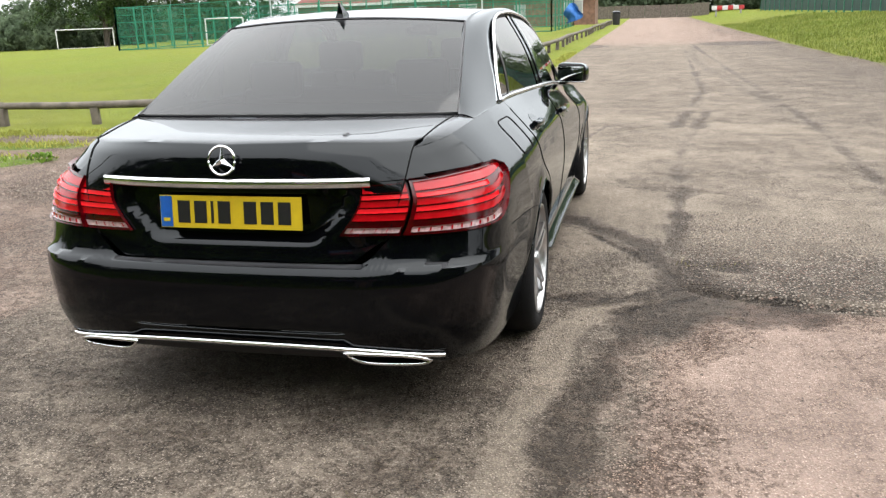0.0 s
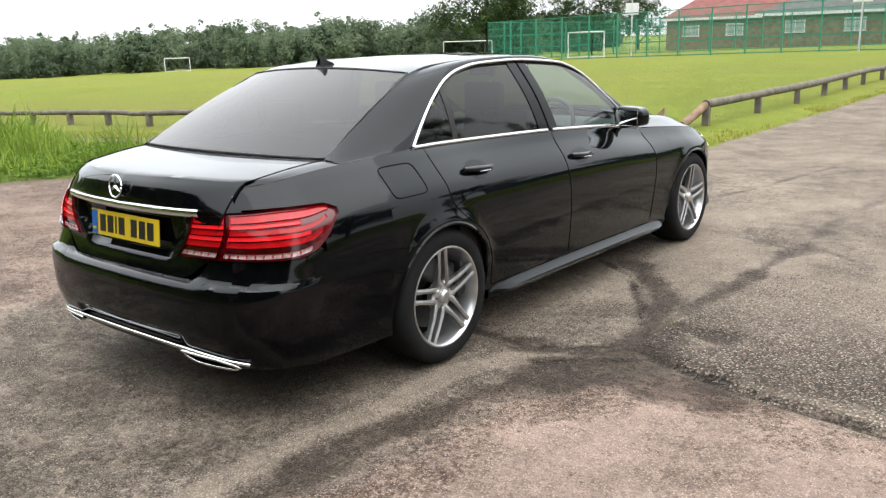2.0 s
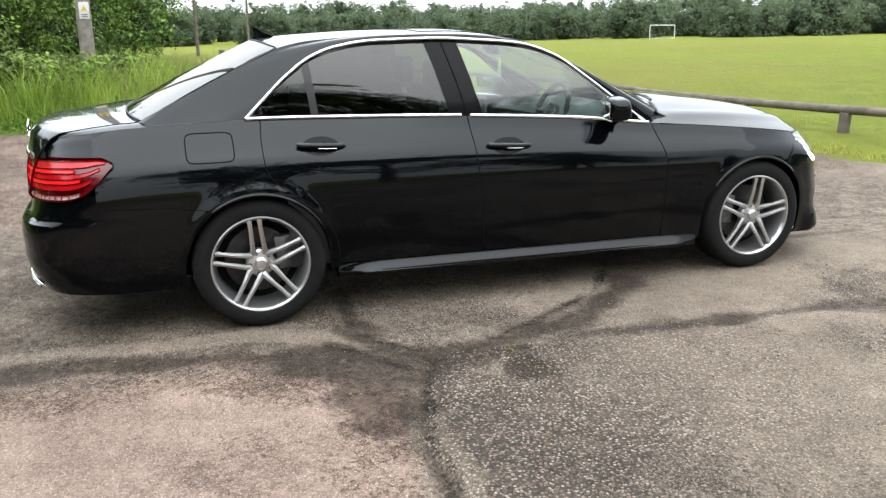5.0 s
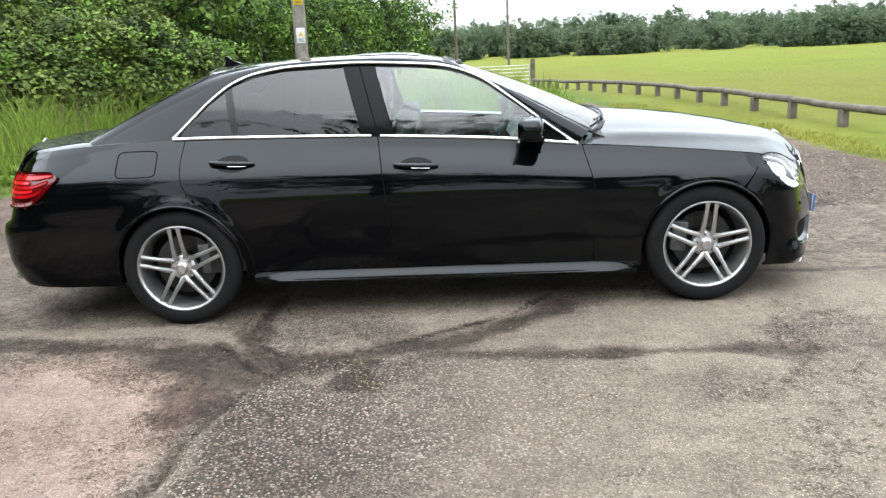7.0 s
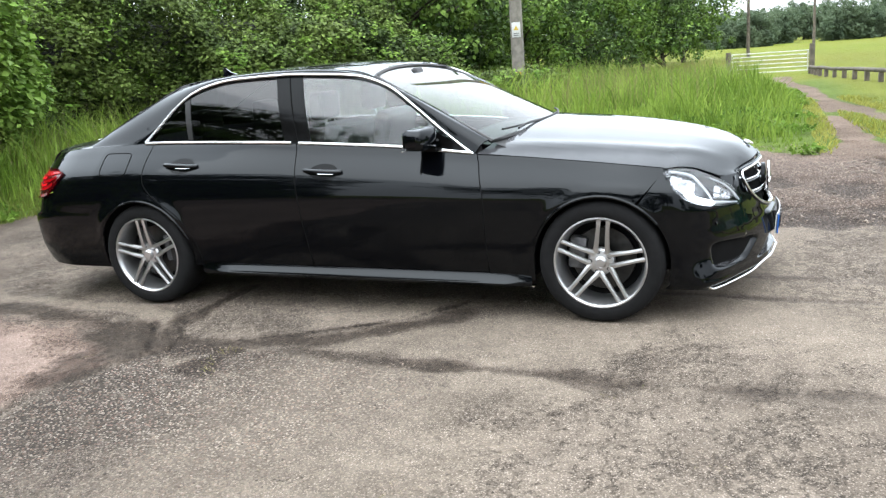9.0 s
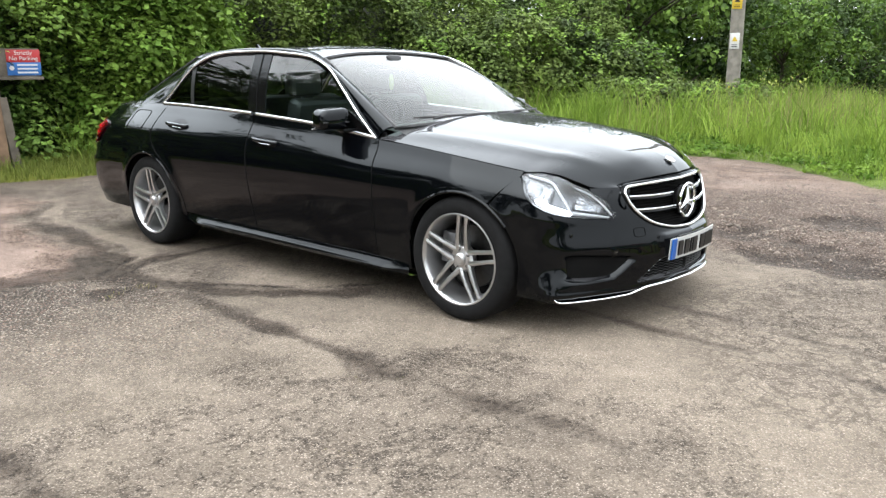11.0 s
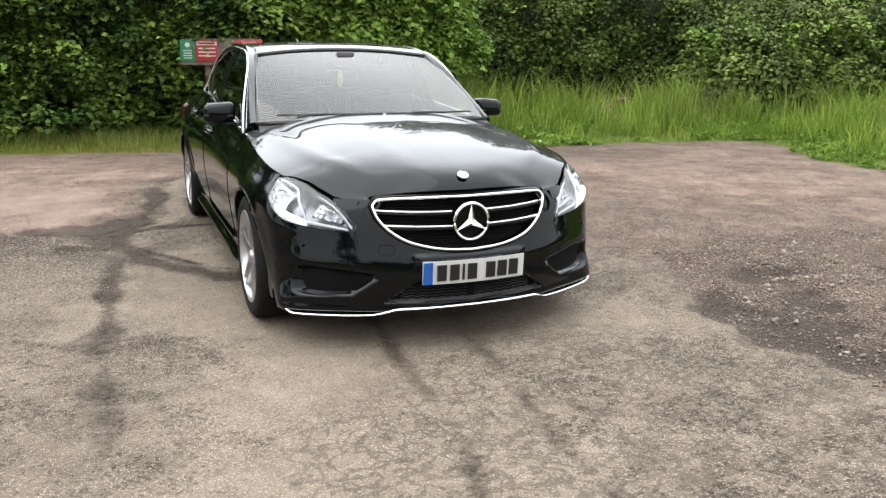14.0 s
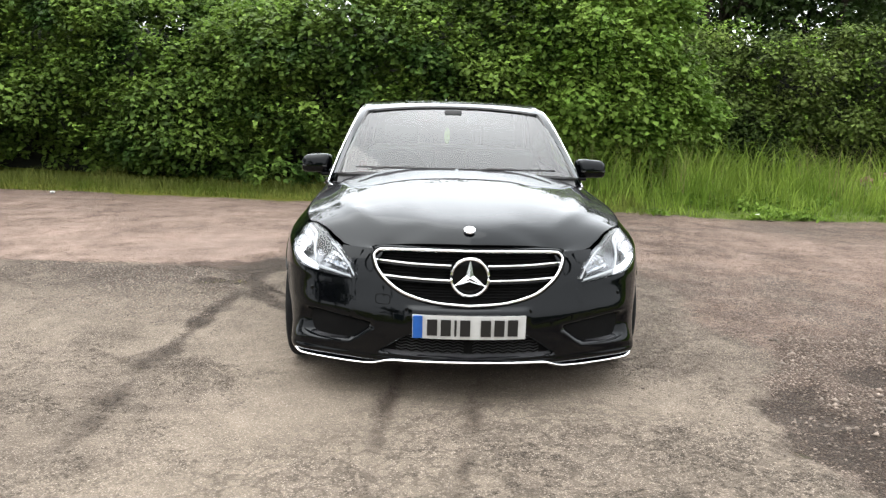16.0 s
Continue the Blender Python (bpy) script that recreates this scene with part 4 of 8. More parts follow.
def bonnet_end(s):
    x = np.abs(s) * 0.50
    return np.minimum(nose_at(x, 0.725 + 0 * x)[..., 1] - 0.012, 2.225 + 0 * x) * (1 - ease(0.9, 1.0, np.abs(s))) + 2.11 * ease(0.9, 1.0, np.abs(s))


def bonnet_point(s, y, lift=0.0):
    ys_ = np.minimum(y, 2.11)
    xs_ = half_width(ys_, bonnet_side_z(ys_)) - 0.004
    zs_ = np.where(y > 2.11, 0.712 + (y - 2.11) * 0.2, bonnet_side_z(ys_))
    zm = bonnet_mid(y + (2.225 - bonnet_end(s)) * np.clip((y - 1.6) / (bonnet_end(s) - 1.6), 0, 1) ** 2)
    x = s * xs_
    crease = 0.012 * np.exp(-((np.abs(s) - np.interp(y, [0.8, 2.1], [0.88, 0.70])) / 0.060) ** 2) * ease(0.75, 1.1, y) * (1 - ease(1.75, 2.12, y))
    swage = 0.003 * np.exp(-((np.abs(s) - 0.36) / 0.10) ** 2) * ease(1.0, 1.4, y) * (1 - ease(2.0, 2.2, y))
    z = zs_ + (zm - zs_) * (1 - np.abs(s) ** 2.7) + crease + swage + lift
    return np.stack(np.broadcast_arrays(x, y, z), -1)


S, T = np.meshgrid(np.concatenate([-steps(26)[::-1], steps(26)[1:]]), steps(46, 0.006), indexing="ij")
cowl = lambda s: 1.0 - 0.215 * np.abs(s) ** 2.2
Y = cowl(S) * (1 - T) + bonnet_end(S) * T
bonnet = part("bonnet", sheet(bonnet_point(S, Y), False, 0.012, "bonnet"), PAINT, car)

# boot lid: deck, lip and rear face in one sheet
deck_mid = curve([-2.52, -2.47, -2.40, -2.25, -2.0, -1.9], [0.975, 0.992, 1.004, 1.014, 1.026, 1.030])
lid_half = curve([-2.52, -2.40, -2.2, -1.95], [0.600, 0.612, 0.630, 0.660])
lid_edge = curve([0.59, 0.715, 0.89, 0.985], [0.493, 0.550, 0.596, 0.605])


def deck_point(s, y):
    x = s * lid_half(y)
    side = belt(y) + 0.018
    z = side + (deck_mid(y) - side) * (1 - np.abs(s) ** 3.0)
    return np.stack(np.broadcast_arrays(x, y, z), -1)


SS = np.concatenate([-steps(22)[::-1], steps(22)[1:]])
rows = []
for t in np.linspace(0, 1, 14):
    yy = (-2.022 + 0.09 * np.abs(SS) ** 2) * (1 - t) + (tail_at(SS * 0.605, 0.985 + 0 * SS)[:, 1] + 0.008) * t
    rows.append(deck_point(SS, yy))
edge_z = rows[-1][:, 2]
lid_low = lambda s: 0.602 + 0.07 * ease(0.80, 1.0, np.abs(s)) ** 1.5
for t in steps(30, 0.01):
    zz = (edge_z - 0.006) * (1 - t) + lid_low(SS) * t
    rows.append(tail_at(SS * lid_edge(zz), zz))
lid_P = np.stack(rows, 1)
# the number plate's recess
X_, Z_ = lid_P[:, :, 0], lid_P[:, :, 2]
w_rec = 0.425 - 0.10 * ease(0.80, 0.665, Z_)
inside = ease(w_rec, w_rec - 0.045, np.abs(X_)) * ease(0.652, 0.690, Z_) * ease(0.852, 0.846, Z_)
lid_P[:, :, 1] += 0.034 * inside
boot_lid = part("boot_lid", sheet(lid_P, True, 0.012, "boot_lid"), PAINT, car)

# quarter tops beside the boot lid and under the rear screen
ys = np.linspace(-2.47, -1.42, 44)
s = steps(8)
QT = []
for yy in ys:
    xo, zo = float(half_width(yy, belt(yy))), float(belt(yy))
    xi = min(float(lid_half(yy)) + 0.001, xo - 0.004)
    if xo < float(lid_half(yy)) - 0.03:
        continue
    zi = zo + 0.018 * min(1.0, (xo - xi) / 0.03)
    QT.append([(xo + (xi - xo) * a, yy, zo + (zi - zo) * np.sin(a * np.pi / 2)) for a in s])
both("quarter_top", np.array(QT), PAINT, flip=False, rim=0.008)
# the corner between the lid, the lamp and the quarter
cs, ct = np.meshgrid(steps(10), steps(10), indexing="ij")
cz = (float(lamp_top_y(-2.45)) + 0.002) * (1 - ct) + (0.972 * (1 - cs) + 0.951 * cs) * ct
lid_x = lid_edge(cz) - 0.004
cx = lid_x * (1 - cs) + (half_width(-2.38 + 0 * cz, cz) + 0.002) * cs
corner = tail_at(np.maximum(cx, lid_x), cz, -0.0015)
both("rear_corner", corner, PAINT, rim=0.006)

# ---- cabin: pillars, roof, screens ----
ARC = np.array([(0.793, 0.762, 0.893), (0.757, 0.589, 1.019), (0.707, 0.408, 1.159), (0.658, 0.224, 1.284), (0.634, 0.036, 1.346), (0.628, -0.153, 1.365),
                (0.628, -0.471, 1.381), (0.630, -0.79, 1.375), (0.640, -0.982, 1.349), (0.657, -1.106, 1.308), (0.684, -1.243, 1.218),
                (0.712, -1.362, 1.112), (0.744, -1.462, 1.020)])
arc = spline(ARC, 90)
roof_edge_pts = np.array([(0.735, 0.84, 0.965), (0.70, 0.64, 1.075), (0.655, 0.40, 1.205), (0.600, 0.14, 1.332), (0.572, 0.0, 1.378), (0.565, -0.3, 1.402),
                          (0.565, -0.7, 1.402), (0.565, -1.09, 1.384), (0.568, -1.28, 1.346), (0.598, -1.52, 1.240), (0.637, -1.76, 1.122), (0.674, -1.955, 1.024)])
inner = spline(roof_edge_pts, 150)
outer_pts = np.concatenate([ARC, [(float(half_width(y, belt(y))), y, float(belt(y))) for y in (-1.60, -1.76, -1.92)]])
outer = spline(outer_pts, 150)
cabin_rows = []
for a in steps(14):
    bulge = 0.022 * np.sin(np.pi * a ** 1.4) ** 0.9
    mid = outer * (1 - a) + inner * a
    mid = mid + np.array([0.8, 0, 0.6]) * (bulge * (1 - 0.75 * ease(0.55, 1.0, np.linspace(0, 1, 150))) + 0.001)[:, None]
    cabin_rows.append(mid)
cabin_P = np.stack(cabin_rows, 1)
for _ in range(60):
    inner_P = (cabin_P[:-2, 1:-1] + cabin_P[2:, 1:-1]) / 2
    cabin_P[1:-1, 1:-1] = inner_P
both("cabin_pillar_rail", cabin_P, PAINT, flip=True, rim=0.01)


def half_line(p, mid, n, power=2.2):
    """A bowed line across the car from (-x) through mid to (+x)."""
    s = np.linspace(-1, 1, n)
    w = 1 - np.abs(s) ** power
    return np.stack([s * p[0], p[1] + (mid[1] - p[1]) * w, p[2] + (mid[2] - p[2]) * w], 1)


def screen(bottom, top, n, bulge):
    t = np.linspace(0, 1, n)[None, :, None]
    P = bottom[:, None] * (1 - t) + top[:, None] * t
    d = top - bottom
    nrm = np.cross(np.gradient(bottom, axis=0), d)
    nrm /= np.linalg.norm(nrm, axis=1, keepdims=True)
    if nrm[:, 2].mean() < 0:
        nrm = -nrm
    return P + nrm[:, None] * (bulge * np.sin(np.pi * t))


front_base = half_line((0.728, 0.855, 0.955), (0, 1.035, 0.985), 41)
front_head = half_line((0.592, 0.125, 1.334), (0, 0.055, 1.372), 41)
part("windscreen", sheet(screen(front_base, front_head, 20, 0.018), True, 0, "windscreen"), GLASS_SCREEN, car, "clear windscreen glass that mirrors the pale sky")
rear_base = half_line((0.671, -1.943, 1.027), (0, -2.03, 1.034), 41)
rear_head = half_line((0.566, -1.268, 1.352), (0, -1.325, 1.379), 41)
part("rear_window", sheet(screen(rear_base, rear_head, 18, 0.012), False, 0, "rear_window"), GLASS_DARK, car, "dark tinted rear window")
roof_rows = []
for t in np.linspace(0, 1, 30):
    y0 = 0.115 * (1 - t) - 1.265 * t
    e = inner[np.argmin(np.abs(inner[:, 1] - y0) + 10 * (inner[:, 2] < 1.25))]
    ex = np.interp(-y0, -inner[:, 1], inner[:, 0])
    ez = np.interp(-y0, -inner[:, 1], inner[:, 2])
    zc = float(curve([-1.32, -1.05, -0.6, -0.3, 0.0, 0.06], [1.380, 1.406, 1.424, 1.423, 1.396, 1.375])(y0))
    row = half_line((ex, y0, ez), (0, y0 - 0.055 * (1 - t) * (1 - ease(0, 0.3, t)) - 0.045 * ease(0.7, 1, t), zc), 41)
    roof_rows.append(row)
roof_P = np.stack(roof_rows, 1)
part("roof_skin", sheet(roof_P, True, 0.01, "roof_skin"), PAINT, car)
part("sunroof_panel", sheet(roof_P[8:-8, 4:13] + np.array([0, 0, 0.003]), True, 0.004, "sunroof_panel"), GLOSS_BLACK, car, "dark glass sunroof panel")
for nm, ln in (("rear_window_seal", np.concatenate([rear_head, rear_base[::-1]])), ("windscreen_seal", np.concatenate([front_head, front_base[::-1]]))):
    part(nm, tube(ln + np.array([0, 0, 0.001]), 0.0045 if nm == "rear_window_seal" else 0.013, 6, closed=True), TRIM_BLACK, car)

# side windows on one surface between the belt and the arc
belt_line = np.stack([np.linspace(0.762, -1.462, 90)] * 3, 1)
belt_line[:, 0] = half_width(belt_line[:, 1], belt(belt_line[:, 1])) - 0.012
belt_line[:, 2] = belt(belt_line[:, 1]) + 0.004


def window_point(y, f):
    """A point of the side glass at y, f of the way from belt to arc."""
    bx = half_width(y, belt(y)) - 0.014
    bz = belt(y) + 0.004
    ax, az = np.interp(-y, -arc[:, 1], arc[:, 0]) - 0.008, np.interp(-y, -arc[:, 1], arc[:, 2]) - 0.006
    z = bz + (az - bz) * f
    full = np.clip((z - bz) / np.maximum(1.372 - bz, 0.05), 0, 1)
    x = bx + (0.622 - bx) * full + 0.022 * np.sin(np.pi * full)
    return np.stack(np.broadcast_arrays(x, y, z), -1)


def window(y_a, y_b, f_lo, f_hi, n=24, m=12, lean=0.0):
    s, f = np.meshgrid(np.linspace(0, 1, n), np.linspace(f_lo, f_hi, m), indexing="ij")
    y = y_a * (1 - s) + y_b * s - lean * f
    return window_point(y, f)


win_front = window(-0.245, 0.735, 0.02, 0.965, lean=0.125)
win_front[..., 1] = np.minimum(win_front[..., 1], 0.75)
win_rear = window(-1.105, -0.405, 0.02, 0.965, lean=0.07)
win_tri = window(-1.448, -1.130, 0.02, 0.95, lean=-0.02)
for pts, nm, gl, parents in ((win_front, "front_side_window", GLASS_CLEAR, doors_front), (win_rear, "rear_side_window", GLASS_DARK, doors_rear), (win_tri, "quarter_window", GLASS_DARK, doors_rear)):
    part(nm, sheet(pts, False, 0, nm), gl, parents[0])
    part(nm, sheet(mirrored(pts), True, 0, nm), gl, parents[1])
# pillar covers between the panes
b_post = window(-0.415, -0.235, 0.0, 1.0, 10, 12, lean=0.098) + np.array([0.004, 0, 0])
both("centre_pillar_cover", b_post, GLOSS_BLACK, rim=0.01)
for k in (1, -1):
    fs = np.linspace(0.0, 0.99, 14)
    part("pillar_seam", tube((window_point(-0.322 - 0.098 * fs, fs) + np.array([0.006, 0, 0])) * np.array([k, 1, 1]), 0.0035, 5), DARK_VOID, car)
t_post = window(-1.137, -1.100, 0.0, 0.97, 4, 12, lean=0.03) + np.array([0.003, 0, 0])
both("quarter_window_bar", t_post, TRIM_BLACK, rim=0.006)
for side, k in ((0, 1), (1, -1)):
    flip = np.array([k, 1, 1])
    n_mid = int(np.argmin(np.abs(belt_line[:, 1] + 0.328)))
    part("window_arc_trim", tube((arc + np.array([0.007, 0, 0.004])) * flip, 0.0085, 8), BRIGHT_TRIM, car, "bright trim arc over the side windows")
    part("waist_trim", tube((belt_line[:n_mid] + np.array([0.012, 0, 0.0])) * flip, 0.0105, 8), BRIGHT_TRIM, doors_front[side])
    part("waist_trim", tube((belt_line[n_mid + 1:] + np.array([0.012, 0, 0.0])) * flip, 0.0105, 8), BRIGHT_TRIM, doors_rear[side])
    part("window_seal", tube((arc[2:-2] + np.array([-0.012, 0, -0.012])) * flip, 0.010, 6), TRIM_BLACK, car)


# ---- front of the car ----
lamp_low = curve([1.755, 1.765, 1.82, 1.88, 1.95, 2.05, 2.13, 2.16], [0.775, 0.772, 0.700, 0.642, 0.606, 0.578, 0.568, 0.568])
lamp_high = curve([1.76, 1.77, 1.82, 1.90, 1.98, 2.05, 2.10, 2.13, 2.16], [0.780, 0.784, 0.790, 0.774, 0.733, 0.690, 0.640, 0.590, 0.578])
grille_low = curve([0, 0.12, 0.29, 0.38, 0.43, 0.452, 0.46], [0.480, 0.486, 0.522, 0.575, 0.635, 0.700, 0.72])
bumper_low_x = curve([0, 0.34, 0.46, 0.60, 0.80, 0.90, 1.0], [0.215, 0.205, 0.172, 0.165, 0.170, 0.19, 0.2])


def arch_front(z):
    """Where the bumper ends at the front arch, at height z."""
    y = AXLE + np.sqrt(np.maximum(ARCH ** 2 - (z - HUB_Z) ** 2, 0.0))
    return np.where(z > 0.62, np.maximum(1.655 + (z - 0.64) * 0.78, 1.655), y)


def bumper_high(x, y):
    high = lamp_low(y) - 0.003
    return np.where(x < 0.452, grille_low(x), high + (0.703 - high) * ease(0.56, 0.53, x) * (y > 2.09))


s, t = np.meshgrid(steps(130, 0.003), steps(72, 0.004), indexing="ij")
z = 0.2 + 0.35 * t
for _ in range(10):
    u = s * nose_u(arch_front(z), z)
    P = nose(u, z)
    z = bumper_low_x(P[..., 0]) * (1 - t) + bumper_high(P[..., 0], P[..., 1]) * t
P = nose(s * nose_u(arch_front(z), z), z)
bx, bz = P[..., 0], P[..., 2]
# corner air intakes and the middle one, pressed in

side_top = curve([0.40, 0.60, 0.90], [0.378, 0.402, 0.425])
side_low = curve([0.40, 0.45, 0.57, 0.70, 0.84, 0.90], [0.372, 0.345, 0.268, 0.262, 0.272, 0.31])
mid_top = curve([0.0, 0.23, 0.45, 0.5], [0.35, 0.35, 0.240, 0.236])


def pressed(bx, bz):
    """How deep the corner and the middle intakes lie at x and height z."""
    side = ease(0, 0.034, bz - side_low(bx)) * ease(0, 0.040, side_top(bx) - bz) * ease(0.41, 0.46, bx) * ease(0.82, 0.72, bx)
    mid = ease(0, 0.02, bz - 0.236) * ease(0, 0.02, mid_top(bx) - bz) * ease(0.455, 0.44, bx)
    return side, mid


side_in, mid_in = pressed(bx, bz)
P[..., 1] -= 0.050 * side_in + 0.05 * mid_in
P[..., 0] -= 0.035 * side_in * ease(0.60, 0.80, bx)
# the crease that runs out of the middle intake, and the plate's flat rest
P[..., 1] += 0.016 * ease(0.30, 0.24, bx) * ease(0.33, 0.36, bz) * ease(0.475, 0.455, bz)
P[..., 1] += 0.014 * np.exp(-((bz - 0.205) / 0.018) ** 2) * ease(0.10, 0.3, bx)
bumper_parts = both("front_bumper", P, PAINT, flip=True, rim=0.01)
for k, ob in ((1, bumper_parts[0]), (-1, bumper_parts[1])):
    # dark grilles in the recesses: a honeycomb of thin bars on a black back
    for lo, hi, zlo, zhi in ((0.02, 0.335, 0.250, 0.335),):
        bars = []
        for zz in np.linspace(zlo, zhi, 7):
            xs = np.linspace(lo, hi, 14)
            zq = zz + 0.004 * np.where(np.arange(14) % 2, 1, -1)
            ln = nose_at(xs, zq, -0.032)
            bars.append(tube(ln * np.array([k, 1, 1]), 0.003, 4))
        bm = bmesh.new()
        for me in bars:
            bm.from_mesh(me)
        part("intake_mesh", bm, TRIM_BLACK, ob)
    gx_, gf_ = np.meshgrid(np.linspace(0.42, 0.825, 20), np.linspace(0.04, 0.96, 6), indexing="ij")
    ci = nose_at(gx_, side_low(gx_) * (1 - gf_) + side_top(gx_) * gf_, -0.026)
    ci[..., 0] -= 0.018 * ease(0.60, 0.80, gx_)
    part("corner_intake", sheet(ci * np.array([k, 1, 1]), k > 0, 0), DARK_VOID, ob, "dark corner air intake")
    gx_, gf_ = np.meshgrid(np.linspace(0.0, 0.44, 16), np.linspace(0.04, 0.96, 6), indexing="ij")
    part("middle_intake", sheet(nose_at(gx_, 0.238 * (1 - gf_) + mid_top(gx_) * gf_, -0.036) * np.array([k, 1, 1]), k > 0, 0), DARK_VOID, ob, "dark middle air intake")
    # chrome lip along the foot
    lu = np.linspace(0.0, 0.565, 56)
    ln = nose(lu, 0.2 + 0 * lu)
    for _ in range(4):
        ln = nose(lu, bumper_low_x(ln[:, 0]) + 0.004)
    ln = ln + np.array([0.008, 0.014, 0]) * np.stack([lu / 0.565, 1 - 0.4 * lu / 0.565, 0 * lu], 1)
    ln[-3:, 2] += [0.003, 0.008, 0.016]
    part("chrome_lip", tube(ln * np.array([k, 1, 1]), 0.0085, 8, 0.8), CHROME, ob, "thin chrome strip along the bumper's foot")
    # fin in the side intake
    xs = np.linspace(0.60, 0.79, 16)
    fin = np.stack([nose_at(xs, 0.272 + 0.10 * ease(0.6, 0.88, xs) ** 2 * 0.4 - 0.012 * w, 0.004 - 0.05 * w) for w in (0, 0.5, 1)], 1)
    part("intake_fin", sheet(fin * np.array([k, 1, 1]), k > 0, 0.006), PAINT, ob)
    for xx, zz in ((0.285, 0.452), (0.745, 0.50)):
        c = nose_at(np.array([xx]), np.array([zz]), 0.002)[0]
        me = lathe([(0.0, 0.002), (0.009, 0.001), (0.011, -0.004)], 16, "y")
        so = part("parking_sensor", me, GLOSS_BLACK, ob)
        so.matrix_basis = pose(k * c[0], c[1], c[2])
# towing-eye cover outline
ring = np.array([(0.40 + 0.034 * math.copysign(abs(math.cos(a)) ** 0.5, math.cos(a)), 0.49 + 0.022 * math.copysign(abs(math.sin(a)) ** 0.5, math.sin(a))) for a in np.linspace(0, 2 * np.pi, 28, endpoint=False)])
part("tow_cover_gap", tube(nose_at(ring[:, 0], ring[:, 1], 0.0005), 0.0016, 4, closed=True), DARK_VOID, bumper_parts[0])

# headlamps: bowl, reflectors, running light and a clear lens
yy, tt = np.meshgrid(np.linspace(1.772, 2.128, 40), steps(14), indexing="ij")
zz = lamp_low(yy) * (1 - tt) + lamp_high(yy) * tt


def lamp_point(y, f, out=0.0):
    z_ = lamp_low(y) * (1 - f) + lamp_high(y) * f
    n = np.stack([0.6 + 0 * y, 0.75 + 0 * y, 0.2 + 0 * y], -1)
    return skin(y, z_) + n * np.asarray(out)[..., None] if np.ndim(out) else skin(y, z_) + n * out


headlamps = []
for k in (1, -1):
    m = np.array([k, 1, 1])
    lamp = part("headlamp", sheet((lamp_point(yy, tt, -0.055 * np.sin(np.pi * tt) * np.sin(np.pi * (yy - 1.75) / 0.42)) - np.array([0.004, 0.004, 0])) * m, k < 0, 0, "headlamp"), LAMP_GREY, car, "swept-back headlamp, lit")
    part("lens", sheet(lamp_point(yy, tt, 0.003) * m, k < 0, 0.004, "lens"), LENS, lamp)
    # running light: a bright block along the foot that goes on as a dimmer strip
    y1 = np.linspace(1.875, 2.005, 24)
    part("running_light", tube(lamp_point(y1, np.linspace(0.20, 0.13, 24), -0.008) * m, np.interp(y1, [1.875, 1.89, 1.98, 2.005], [0.005, 0.0125, 0.0145, 0.010]), 8), DRL, lamp, "white running light, switched on")
    y1 = np.linspace(2.01, 2.118, 16)
    part("light_strip", tube(lamp_point(y1, 0.15 + 0 * y1, -0.008) * m, np.linspace(0.010, 0.004, 16), 8), LIGHT_GUIDE, lamp)
    # frosted guides: one sweeps from the foot up to the back corner, one along the inner edge
    arm = spline([(2.005, 0.16), (1.985, 0.42), (1.945, 0.66), (1.885, 0.83), (1.80, 0.80)], 24)
    part("light_guide", tube(lamp_point(arm[:, 0], arm[:, 1], -0.008) * m, np.linspace(0.0050, 0.0075, 24), 8), LIGHT_GUIDE, lamp)
    arm = spline([(1.985, 0.92), (2.04, 0.90), (2.085, 0.78), (2.118, 0.45)], 20)
    part("light_guide", tube(lamp_point(arm[:, 0], arm[:, 1], -0.005) * m, np.linspace(0.003, 0.007, 20), 6), LIGHT_GUIDE, lamp)
    # bright stepped reflectors, each with its projector
    for ya, yb, fa, fb, yc, fc, r in ((1.815, 1.925, 0.26, 0.70, 1.868, 0.50, 0.026), (2.012, 2.088, 0.32, 0.76, 2.052, 0.55, 0.021)):
        gy, gf = np.meshgrid(np.linspace(ya, yb, 19), np.linspace(fa, fb, 7), indexing="ij")
        teeth = -0.030 + 0.010 * (np.arange(19) % 3 == 0)[:, None] + 0.006 * (np.arange(7) % 2)[None, :]
        part("stepped_reflector", sheet(lamp_point(gy, gf, teeth + 0 * gy) * m, k < 0, 0, sharp=15), LAMP_BOWL, lamp)
        c = lamp_point(np.array([yc]), np.array([fc]), -0.014)[0]
        me = lathe([(0.0, -0.014), (r * 0.5, -0.012), (r * 0.85, -0.006), (r, 0.002), (r * 1.10, 0.003), (r * 1.14, -0.006)], 24, "y")
        bo = part("reflector", me, LAMP_BOWL, lamp)
        bo.matrix_basis = pose(k * c[0], c[1], c[2], 0, 0, -38 * k)
        gb = part("projector", lathe([(0, 0.010), (r * 0.35, 0.008), (r * 0.55, 0.0), (r * 0.58, -0.010)], 20, "y"), LENS, lamp)
        gb.matrix_basis = bo.matrix_basis
    headlamps.append(lamp)

